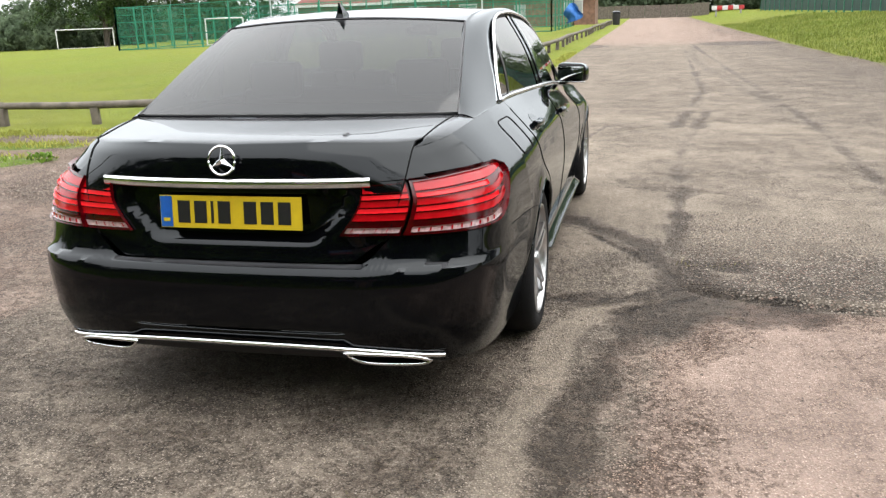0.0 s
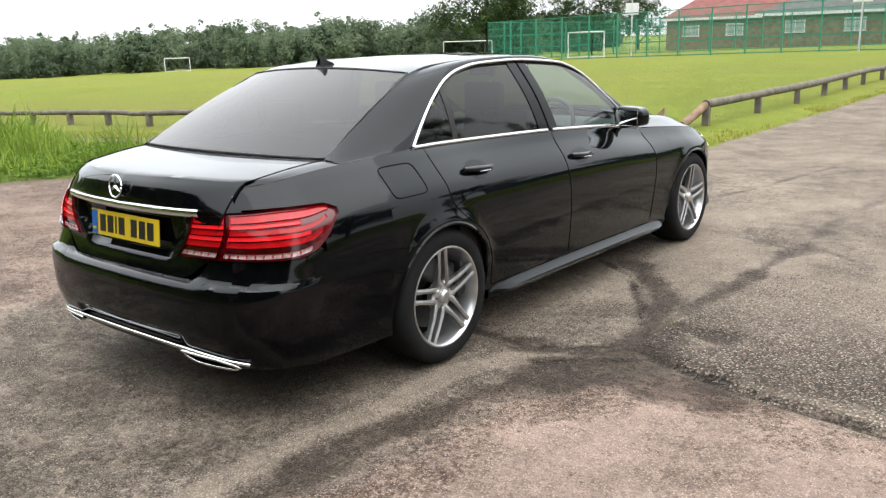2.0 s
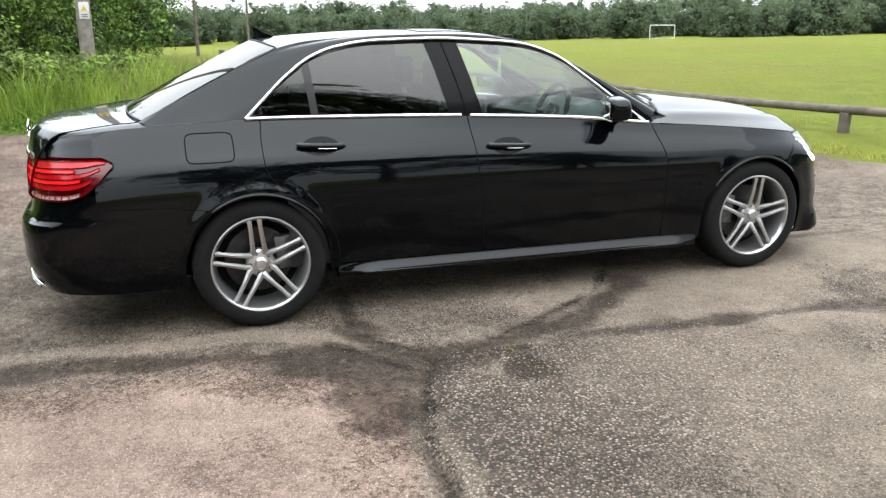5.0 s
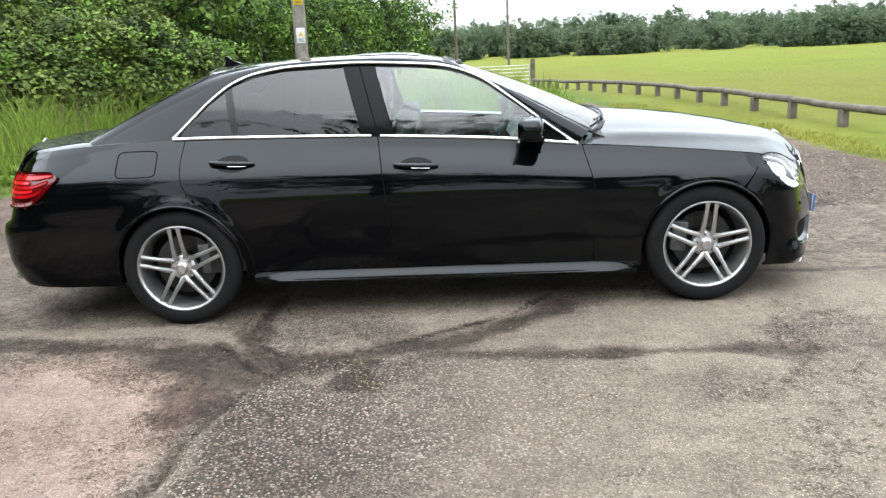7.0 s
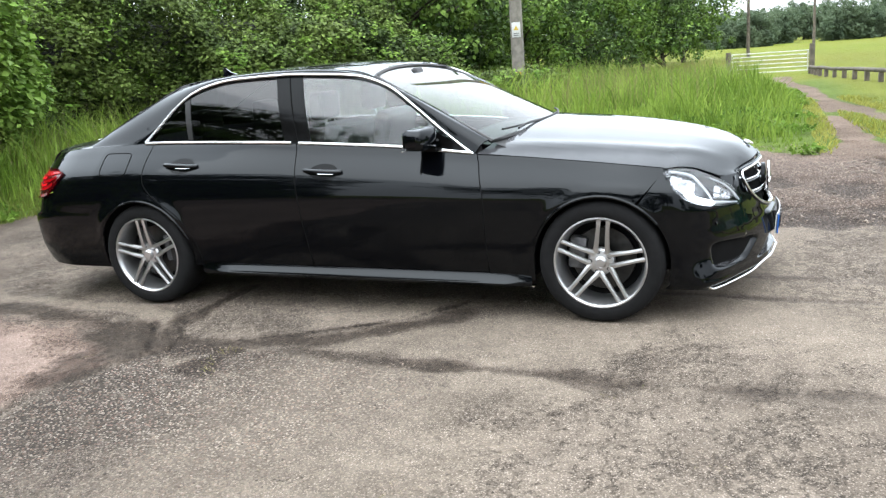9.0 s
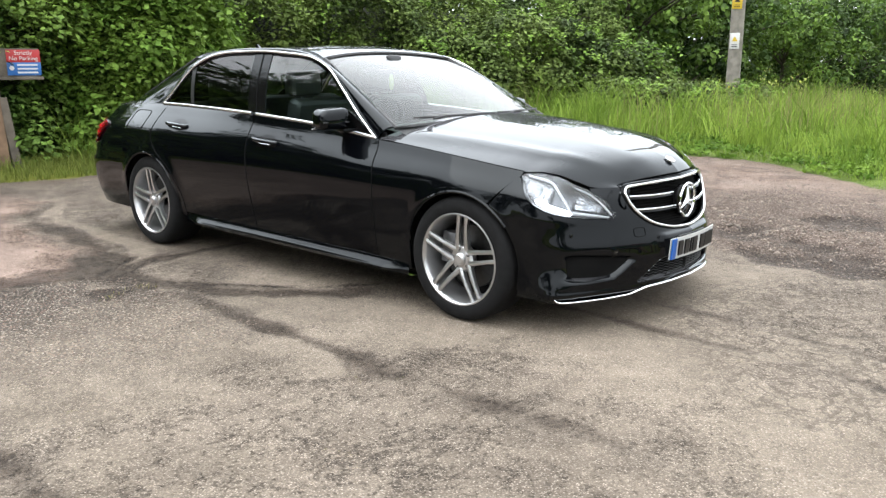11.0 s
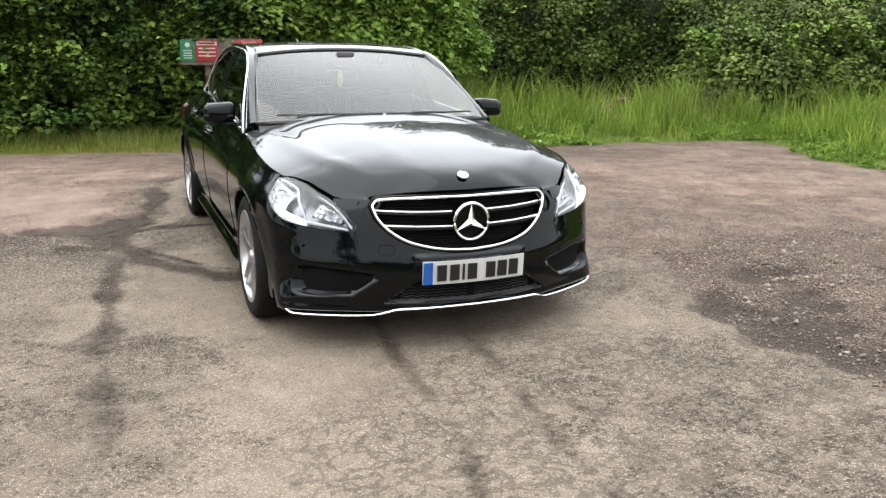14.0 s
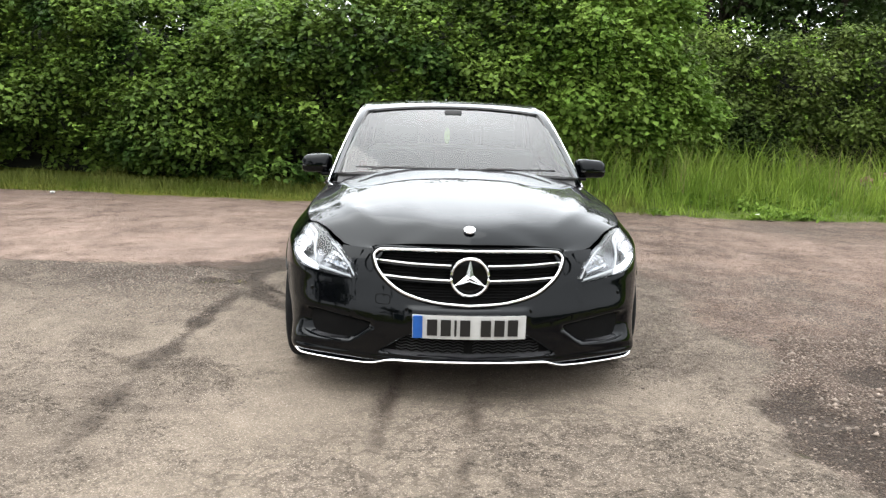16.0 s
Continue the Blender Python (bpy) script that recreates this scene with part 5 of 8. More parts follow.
# painted header between the bonnet's edge and the grille
hs_ = np.linspace(-0.985, 0.985, 60)
h_top = bonnet_point(hs_, bonnet_end(hs_) + 0.004) - np.array([0, 0, 0.003])
h_low = nose_at(h_top[:, 0], 0.724 - 0.020 * ease(0.40, 0.49, np.abs(h_top[:, 0])), 0.0)
h_mid = nose_at(h_top[:, 0], (h_top[:, 2] + h_low[:, 2]) / 2, 0.001)
header_P = np.stack([h_top * (1 - f) ** 2 + 2 * f * (1 - f) * h_mid + h_low * f * f for f in np.linspace(0, 1, 8)], 1)
part("grille_header", sheet(header_P, True, 0.01), PAINT, car)
cx_, cf_ = np.meshgrid(np.linspace(0.44, 0.60, 14), np.linspace(0, 1, 10), indexing="ij")
c_low = np.maximum(lamp_high(nose_at(cx_, 0.66 + 0 * cx_)[..., 1]), 0.572) + 0.004
both("nose_corner", nose_at(cx_, c_low * (1 - cf_) + np.maximum(0.714, c_low + 0.004) * cf_, -0.004), PAINT, flip=True, rim=0)

# grille: dark mesh, bright surround, two pairs of blades, round emblem with three arms
grille = part("grille", sheet(np.stack([nose_at(np.linspace(-0.45, 0.45, 40), np.maximum(grille_low(np.abs(np.linspace(-0.45, 0.45, 40))), 0) * (1 - f) + 0.722 * f, -0.045) for f in np.linspace(0, 1, 12)], 1), True, 0), DARK_VOID, car, "black grille with bright blades and surround")
top_x = np.linspace(-0.425, 0.425, 30)
low_x = np.concatenate([np.linspace(0.447, 0.43, 4), np.linspace(0.42, -0.42, 46), np.linspace(-0.43, -0.447, 4)])
low_z = grille_low(np.abs(low_x))
loop_x, loop_z = np.concatenate([top_x, low_x]), np.concatenate([0.7235 - 0.012 * (np.abs(top_x) / 0.425) ** 4, low_z])
for _ in range(2):
    nx_, nz_ = np.roll(loop_x, -1), np.roll(loop_z, -1)
    loop_x = np.stack([loop_x * 0.75 + nx_ * 0.25, loop_x * 0.25 + nx_ * 0.75], 1).ravel()
    loop_z = np.stack([loop_z * 0.75 + nz_ * 0.25, loop_z * 0.25 + nz_ * 0.75], 1).ravel()
surround = nose_at(loop_x, loop_z, 0.004)
part("grille_surround", tube(surround, 0.0078, 8, closed=True), CHROME, grille)
part("grille_rim", tube(nose_at(loop_x * 1.012, 0.62 + (loop_z - 0.62) * 1.03, -0.006), 0.013, 8, closed=True), GLOSS_BLACK, grille)
for zc in (0.655, 0.588):
    for k in (1, -1):
        xe = 0.43 if zc > 0.62 else 0.40
        xs = np.linspace(0.085, xe, 20)
        for dz, r in ((0.0, 0.0058),):
            part("grille_blade", tube(nose_at(xs, zc + dz + 0.01 * (xs / xe) ** 2, -0.006) * np.array([k, 1, 1]), r, 8, 1.0), CHROME, grille)
        part("grille_blade_back", tube(nose_at(xs, zc - 0.012 + 0.01 * (xs / xe) ** 2, -0.016) * np.array([k, 1, 1]), 0.012, 8, 0.8), GLOSS_BLACK, grille)
bm = bmesh.new()
for zc in np.linspace(0.51, 0.71, 17):
    w = float(np.interp(zc, [0.48, 0.522, 0.575, 0.635, 0.70], [0.05, 0.28, 0.37, 0.42, 0.44]))
    bm.from_mesh(tube(nose_at(np.linspace(-w, w, 12), zc + 0 * np.linspace(-w, w, 12), -0.034), 0.0028, 4))
part("grille_mesh", bm, DARK_VOID, grille)


def emblem(radius, tube_r, arm_w, name="emblem"):
    """A ring with three tapering arms, standing in the xz plane."""
    ang = np.linspace(0, 2 * np.pi, 48, endpoint=False)
    ring_pts = np.stack([radius * np.sin(ang), 0 * ang, radius * np.cos(ang)], 1)
    bm = bmesh.new()
    bm.from_mesh(tube(ring_pts, tube_r, 8, closed=True))
    for i in range(3):
        a = i * 2 * np.pi / 3
        tip = Vector((math.sin(a), 0, math.cos(a))) * radius
        side = Vector((math.cos(a), 0, -math.sin(a)))
        root = Vector((math.sin(a), 0, math.cos(a)))
        v = [bm.verts.new(q) for q in (side * arm_w + root * arm_w * 0.5, tip, -side * arm_w + root * arm_w * 0.5, Vector((0, 0, 0)) - root * arm_w * 0.1, Vector((0, tube_r * 2.0, 0)), Vector((0, -tube_r * 1.0, 0)))]
        for f in ((0, 1, 4), (1, 2, 4), (2, 3, 4), (3, 0, 4), (1, 0, 5), (2, 1, 5), (3, 2, 5), (0, 3, 5)):
            bm.faces.new([v[q] for q in f])
    bmesh.ops.recalc_face_normals(bm, faces=bm.faces[:])
    return mesh_bm(bm, name, True, 25)


em = part("emblem", emblem(0.086, 0.0075, 0.017), CHROME, grille, "bright ring emblem with three arms")
em.matrix_basis = pose(0, 2.262, 0.610)
back = part("emblem_back", lathe([(0, 0.0), (0.05, -0.002), (0.082, -0.008), (0.084, -0.03)], 32, "y"), GLOSS_BLACK, grille)
back.matrix_basis = pose(0, 2.252, 0.610)
bb = part("bonnet_badge", lathe([(0, 0.006), (0.02, 0.005), (0.027, 0.002), (0.028, -0.004)], 28, "z"), material("silver_badge", (0.75, 0.76, 0.78), 0.2, metal=0.8), bonnet, "small round silver badge")
bb.matrix_basis = pose(0, 2.155, float(bonnet_mid(2.155)) + 0.002, -28)


# number plates, their characters as plain bars
def number_plate(name, base, parent, m, bend=0.0):
    px_, pz_ = np.meshgrid(np.linspace(-0.26, 0.26, 15), np.linspace(-0.0555, 0.0555, 3), indexing="ij")
    pl = part(name, sheet(np.stack([px_, -0.002 + bend * px_ ** 2, pz_], -1), False, 0.004), base, parent, "number plate with a blue end band")
    pl.matrix_basis = m
    part("blue_band", box_bm((0.044, 0.0015 + 0.02 * bend, 0.105), (-0.236, -0.0030 - 0.005 * (bend > 0) + bend * 0.056, 0)), PLATE_BLUE, pl)
    part("band_bar", box_bm((0.024, 0.001, 0.012), (-0.236, -0.0042 - 0.005 * (bend > 0) + bend * 0.056, -0.028)), PLATE_WHITE if base is PLATE_WHITE else PLATE_YELLOW, pl)
    x = -0.195
    for i, w in enumerate((0.050, 0.050, 0.014, 0.050, 0, 0.050, 0.050, 0.050)):
        if w == 0:
            x += 0.033
            continue
        part("bar", box_bm((w - 0.004, 0.001 + 0.02 * bend, 0.076), (x + w / 2, -0.0030 - 0.004 * (bend > 0) + bend * (x + w / 2) ** 2, 0), 0.0, 2, None), PLATE_INK, pl)
        x += w + 0.012
    return pl


number_plate("number_plate", PLATE_WHITE, car, pose(0, 2.322, 0.388, 4, 0, 180), 0.30)
part("plate_holder", box_bm((0.30, 0.02, 0.112), (0, 2.298, 0.388), 0.004), TRIM_BLACK, car)

# ---- rear of the car ----
number_plate("number_plate", PLATE_YELLOW, boot_lid, pose(0, -2.512, 0.765, -6, 0, 0))
part("plate_bar", tube(tail_at(np.linspace(-0.488, 0.488, 40), 0.866 + 0 * np.linspace(-1, 1, 40), 0.006), 0.0095 * np.ones(40), 10, 1.75), CHROME, boot_lid, "chrome bar over the number plate")
em2 = part("emblem", emblem(0.047, 0.0042, 0.009), CHROME, boot_lid, "bright ring emblem with three arms")
em2.matrix_basis = pose(0, -2.532, 0.945, 8, 0, 180)

lamp_bot_y = curve([-2.6, -2.40, -2.28, -2.22, -2.15, -2.09, -2.0], [0.692, 0.692, 0.696, 0.712, 0.772, 0.838, 0.845])


def tail_lamp_z(u, f):
    y = rear_tip(0.78) + tail_d(u, 0.78 + 0 * u)
    return lamp_bot_y(y) * (1 - f) + (lamp_top_y(y) - 0.002) * f


def tail_lamp(u, f, out=0.0):
    z_ = tail_lamp_z(u, f)
    P_ = tail(u, z_)
    n = np.stack([0.75 * u, -0.85 * (1 - 0.5 * u), 0.0 * u], -1)
    return P_ + n * np.asarray(out if np.ndim(out) else out + 0 * u)[..., None]


lamp_in, lamp_cut, lamp_out = (0.235, 0.330), (0.388, 0.462), float(tail_u(-2.085, 0.82))
for k in (1, -1):
    m = np.array([k, 1, 1])
    for lo, hi, parent in ((lamp_in, (lamp_cut[0] - 0.004, lamp_cut[1] - 0.004), boot_lid), ((lamp_cut[0] + 0.004, lamp_cut[1] + 0.004), (lamp_out, lamp_out), car)):
        def across(s_, f_):
            return (lo[0] * (1 - f_) + lo[1] * f_) * (1 - s_) + (hi[0] * (1 - f_) + hi[1] * f_) * s_

        ss, ff = np.meshgrid(steps(26), steps(16), indexing="ij")
        lamp = part("tail_lamp", sheet(tail_lamp(across(ss, ff), ff, 0.004) * m, k > 0, 0.014, "tail_lamp"), RED_DARK, parent, "red tail lamp with light bars and a pale strip")
        wide = parent is car
        bars = [(0.10, 0.050, LAMP_PALE, 0.006, 0.04, 0.80 if wide else 0.96), (0.245, 0.020, RED_DARK, 0.007, 0.04, 0.84 if wide else 0.96), (0.345, 0.060, RED_LENS, 0.007, 0.03, 0.88 if wide else 0.97),
                (0.475, 0.040, RED_BRIGHT, 0.010, 0.03, 0.78 if wide else 0.97), (0.60, 0.055, RED_LENS, 0.007, 0.03, 0.92 if wide else 0.97), (0.725, 0.038, RED_BRIGHT, 0.010, 0.03, 0.70 if wide else 0.97), (0.87, 0.075, RED_LENS, 0.006, 0.03, 0.95 if wide else 0.97)]
        for fc, h, mat_, o, s0, s1 in bars:
            s_, f_ = np.meshgrid(np.linspace(s0, s1, 16), np.linspace(fc - h, fc + h, 4), indexing="ij")
            part("light_bar", sheet(tail_lamp(across(s_, f_), f_, o) * m, k > 0, 0.006, "light_bar"), mat_, lamp)
        # dashes that part the pale strip
        for q in range(9 if wide else 4):
            sq = 0.08 + 0.70 * q / 9 if wide else 0.12 + 0.80 * q / 4
            s_, f_ = np.meshgrid(np.linspace(sq, sq + 0.012, 3), np.linspace(0.065, 0.135, 3), indexing="ij")
            part("reflector_dash", sheet(tail_lamp(across(s_, f_), f_, 0.0075) * m, k > 0, 0.002, "reflector_dash"), RED_LENS, lamp)

# rear bumper
s, t = np.meshgrid(steps(70, 0.004), steps(36, 0.008), indexing="ij")


def arch_rear(z):
    return -AXLE - np.sqrt(np.maximum(ARCH ** 2 - (np.minimum(z, 0.66) - HUB_Z) ** 2, 0.0))


def rear_high(x, y):
    side = lamp_bot_y(y) - 0.005
    side = side + (rear_seam(y) - 0.003 - side) * ease(-2.20, -2.14, y)
    return 0.597 + (side - 0.597) * ease(0.45, 0.57, x)


z = 0.25 + 0.33 * t
for _ in range(10):
    u = s * tail_u(-1.87 + 0 * z, z)
    P = tail(u, z)
    low = 0.285 - 0.045 * ease(0.35, 0.6, s) - 0.01 * ease(0.6, 0.95, s)
    z = low * (1 - t) + rear_high(P[..., 0], P[..., 1]) * t
P = tail(s * tail_u(-1.87 + 0 * z, z), z)
bx, bz = P[..., 0], P[..., 2]
ledge = ease(0.56, 0.597, bz) * ease(0.56, 0.40, bx)
P[..., 1] += 0.012 * ledge
P[..., 1] += 0.012 * ease(0.375, 0.360, bz) * ease(0.42, 0.38, bx)
rear_bumpers = both("rear_bumper", P, PAINT, flip=False, rim=0.012)
ends = side_panel(lambda z: -1.872 + 0 * z, arch_rear, lambda y: 0.231 + 0 * y, lambda y: rear_seam(y) - 0.003, 8, 26)
for ob, E_, k in ((rear_bumpers[0], ends, 1), (rear_bumpers[1], mirrored(ends), -1)):
    part("bumper_end", sheet(E_, k < 0, 0.008), PAINT, ob)
diff = np.stack([tail_at(np.linspace(-0.72, 0.72, 30), z_ + 0 * np.linspace(-1, 1, 30), o) for z_, o in ((0.300, -0.004), (0.262, -0.012), (0.235, -0.05), (0.215, -0.16))], 1)
part("diffuser", sheet(diff, False, 0.006), TRIM_BLACK, car)
xs = np.concatenate([np.linspace(-0.715, 0.715, 50)])
zz = 0.316 - 0.040 * (np.abs(xs) / 0.7) ** 3
part("chrome_strip", tube(tail_at(xs, zz, 0.008), 0.010, 8, 0.9), CHROME, car, "chrome strip along the rear bumper's foot")
for k in (1, -1):
    shape = np.array([(0.395, 0.306), (0.58, 0.298), (0.672, 0.268), (0.64, 0.256), (0.47, 0.262), (0.42, 0.280)])
    ring = spline(np.concatenate([shape, shape[:1]]), 36)[:-1]
    mid = ring.mean(0)
    tip = part("exhaust_tip", tube(tail_at(ring[:, 0], ring[:, 1] - 0.010, 0.018) * np.array([k, 1, 1]), 0.0065, 8, closed=True), CHROME, car, "chrome trapezoid exhaust tip")
    inner_rows = [tail_at(mid[0] + (ring[:, 0] - mid[0]) * f, mid[1] - 0.012 + (ring[:, 1] - mid[1]) * f, o) for f, o in ((0.96, 0.020), (0.80, 0.014), (0.74, -0.03), (0.02, -0.035))]
    V = np.stack(inner_rows, 1) * np.array([k, 1, 1])
    part("pipe_throat", mesh_of(V.reshape(-1, 3), grid_faces(len(ring), 4, k > 0, wrap=True)), DARK_VOID, tip)
# shark-fin aerial
fin = bmesh.new()
pr = [(-1.325, 0.0), (-1.19, 0.004), (-1.23, 0.024), (-1.265, 0.035), (-1.30, 0.062), (-1.322, 0.066), (-1.315, 0.03)]
half = [0.020, 0.004, 0.010, 0.010, 0.004, 0.003, 0.012]
vr = [fin.verts.new((w, y, 1.383 + z_)) for (y, z_), w in zip(pr, half)]
vl = [fin.verts.new((-w, y, 1.383 + z_)) for (y, z_), w in zip(pr, half)]
fin.faces.new(vr)
fin.faces.new(vl[::-1])
for i in range(len(pr)):
    j = (i + 1) % len(pr)
    fin.faces.new((vr[j], vr[i], vl[i], vl[j]))
bmesh.ops.recalc_face_normals(fin, faces=fin.faces[:])
part("aerial_fin", fin, PAINT, car)

# ---- wheels ----
def wheel_meshes(width):
    hw_ = width / 2
    tyre = lathe([(0.232, hw_ - 0.012), (0.245, hw_ - 0.002), (0.268, hw_ + 0.004), (0.295, hw_ + 0.002), (0.312, hw_ - 0.008), (0.322, hw_ - 0.022), (0.3265, hw_ - 0.045),
                  (0.3285, 0), (0.3265, -hw_ + 0.045), (0.318, -hw_ + 0.015), (0.29, -hw_), (0.235, -hw_ + 0.01)], 72, "x", "tyre", 50)
    rim = lathe([(0.236, hw_ - 0.014), (0.243, hw_ - 0.006), (0.243, hw_ - 0.001), (0.236, hw_ + 0.0005), (0.229, hw_ - 0.006), (0.224, hw_ - 0.020), (0.214, hw_ - 0.05), (0.208, hw_ - 0.12), (0.208, -hw_ + 0.02)], 72, "x", "rim")
    # one twin spoke: two blades that fork from the hub to the rim
    bm = bmesh.new()
    for i in range(5):
        for sgn in (-1, 1):
            a0 = i * 2 * np.pi / 5
            sec = []
            for r, off, w, xf, dp in ((0.040, 0.030, 0.017, -0.030, 0.030), (0.070, 0.0295, 0.0130, -0.021, 0.028), (0.13, 0.0262, 0.0108, -0.013, 0.024), (0.19, 0.0242, 0.0100, -0.010, 0.022), (0.222, 0.0245, 0.0120, -0.008, 0.022), (0.234, 0.0255, 0.0170, -0.008, 0.022)):
                c = sgn * off
                sec.append([(xf, r, c - w), (xf + 0.004, r, c), (xf, r, c + w), (xf - dp, r, c + w * 0.75), (xf - dp, r, c - w * 0.75)])
            rot = Matrix.Rotation(a0, 4, "X")
            vs_ = [[bm.verts.new(rot @ Vector((hw_ + p[0], p[2], p[1]))) for p in row] for row in sec]
            for p_, q_ in zip(vs_[:-1], vs_[1:]):
                for j in range(5):
                    bm.faces.new((p_[j], p_[(j + 1) % 5], q_[(j + 1) % 5], q_[j]))
            bm.faces.new(vs_[0])
            bm.faces.new(vs_[-1][::-1])
    bmesh.ops.recalc_face_normals(bm, faces=bm.faces[:])
    spokes = mesh_bm(bm, "spokes", True, 25)
    hub = lathe([(0, hw_ - 0.012), (0.026, hw_ - 0.012), (0.031, hw_ - 0.016), (0.033, hw_ - 0.026), (0.060, hw_ - 0.030), (0.070, hw_ - 0.040), (0.074, hw_ - 0.065), (0.0, hw_ - 0.066)], 40, "x", "hub")
    cap = lathe([(0, hw_ - 0.007), (0.022, hw_ - 0.008), (0.027, hw_ - 0.012)], 28, "x", "cap")
    bolt = lathe([(0, hw_ - 0.027), (0.010, hw_ - 0.027), (0.0118, hw_ - 0.030), (0.0118, hw_ - 0.05)], 6, "x", "bolt", 20)
    disc = lathe([(0.05, hw_ - 0.118), (0.165, hw_ - 0.118), (0.168, hw_ - 0.122), (0.168, hw_ - 0.145), (0.05, hw_ - 0.146)], 56, "x", "disc")
    well = lathe([(0.0, hw_ - 0.15), (0.210, hw_ - 0.15)], 40, "x", "well")
    return tyre, rim, spokes, hub, cap, bolt, disc, well


for rear, width, face in ((False, 0.245, 0.922), (True, 0.265, 0.925)):
    tyre, rim, spokes, hub, cap, bolt, disc, well = wheel_meshes(width)
    for k in (1, -1):
        cx = k * (face - width / 2 - 0.004)
        spin = -6 if not rear else 5
        wheel = new("wheel")
        wheel.parent = car
        wheel.matrix_basis = pose(cx, (-AXLE if rear else AXLE), HUB_Z, spin, 0, 0 if k > 0 else 180)
        wheel.empty_display_size = 0.1
        tagged(wheel, "silver twin-spoke alloy wheel with a low-profile tyre")
        part("tyre", tyre, RUBBER, wheel)
        part("rim", rim, ALLOY, wheel)
        part("spokes", spokes, ALLOY, wheel)
        part("hub", hub, ALLOY, wheel)
        part("centre_cap", cap, ALLOY, wheel)
        part("brake_disc", disc, DISC_STEEL, wheel)
        part("wheel_back", well, DARK_VOID, wheel)
        for i in range(5):
            a = i * 2 * np.pi / 5 + np.pi / 5
            b_ = part("wheel_bolt", bolt, ALLOY_DARK, wheel)
            b_.matrix_basis = pose(0, 0.052 * math.cos(a), 0.052 * math.sin(a))
        part("brake_caliper", box_bm((0.06, 0.09, 0.17), (width / 2 - 0.115, -0.135 if not rear else 0.13, 0.02), 0.012), ALLOY_DARK, wheel)
    # rolled arch lips and dark wheel houses
    for k in (1, -1):
        cy = -AXLE if rear else AXLE
        a = np.linspace(0.10, np.pi - 0.10, 40) if rear else np.linspace(0.62, np.pi - 0.16, 40)
        yy_, zz_ = cy + ARCH * np.cos(a), HUB_Z + ARCH * np.sin(a)
        lip = np.stack([k * (half_width(yy_, zz_) - 0.004), yy_, zz_], 1)
        part("arch_lip", tube(lip, 0.009, 6), PAINT, car)
        a2 = np.linspace(-0.25, np.pi + 0.25, 30)
        rows_ = []
        for xo in (0.90, 0.62):
            rows_.append(np.stack([0 * a2 + k * xo, cy + (ARCH + 0.012) * np.cos(a2), HUB_Z + (ARCH + 0.012) * np.sin(a2)], 1))
        V = np.stack(rows_, 1)
        V[:, 0, 0] = k * (np.minimum(half_width(V[:, 0, 1], np.clip(V[:, 0, 2], 0.2, 0.7)), 0.92) - 0.02)
        part("wheel_house", mesh_of(V.reshape(-1, 3), grid_faces(30, 2, k > 0)), DARK_VOID, car)

# dark body core behind the panels and under the floor
def core(name, x, y0, y1, z0, z1):
    part(name, box_bm((2 * x, y1 - y0, z1 - z0), (0, (y0 + y1) / 2, (z0 + z1) / 2), 0.02), DARK_VOID, car)


core("floor_pan", 0.80, -1.05, 1.05, 0.19, 0.34)
core("engine_bay", 0.60, 1.0, 2.02, 0.21, 0.62)
core("boot_floor", 0.60, -2.30, -1.0, 0.21, 0.66)
core("rear_crossmember", 0.74, -2.26, -1.86, 0.25, 0.60)
core("front_crossmember", 0.60, 1.86, 1.98, 0.23, 0.50)
for k in (1, -1):
    dl = np.stack([skin(np.linspace(-1.30, 0.80, 20), z_ + 0 * np.linspace(0, 1, 20), -0.03) for z_ in (0.28, 0.55, 0.86, 0.93)], 1) * np.array([k, 1, 1])
    part("door_lining", sheet(dl, k < 0, 0), CABIN, car)
    wl = np.stack([skin(np.linspace(0.76, 1.80, 20), z_ + 0 * np.linspace(0, 1, 20), -0.035) for z_ in (0.70, 0.76)], 1) * np.array([k, 1, 1])
    part("wing_inner", sheet(wl, k < 0, 0), DARK_VOID, car)
cowl_P = np.stack([front_base + np.array([0, -0.01, 0.0]), front_base + np.array([0, 0.06, -0.03]), front_base + np.array([0, 0.14, -0.06])], 1)
part("cowl_panel", sheet(cowl_P, True, 0), TRIM_BLACK, car)
part("bulkhead", box_bm((1.34, 0.05, 0.55), (0, 0.93, 0.66), 0.01), DARK_VOID, car)
part("parcel_shelf", box_bm((1.3, 0.62, 0.04), (0, -1.62, 0.985), 0.01), CABIN, car)

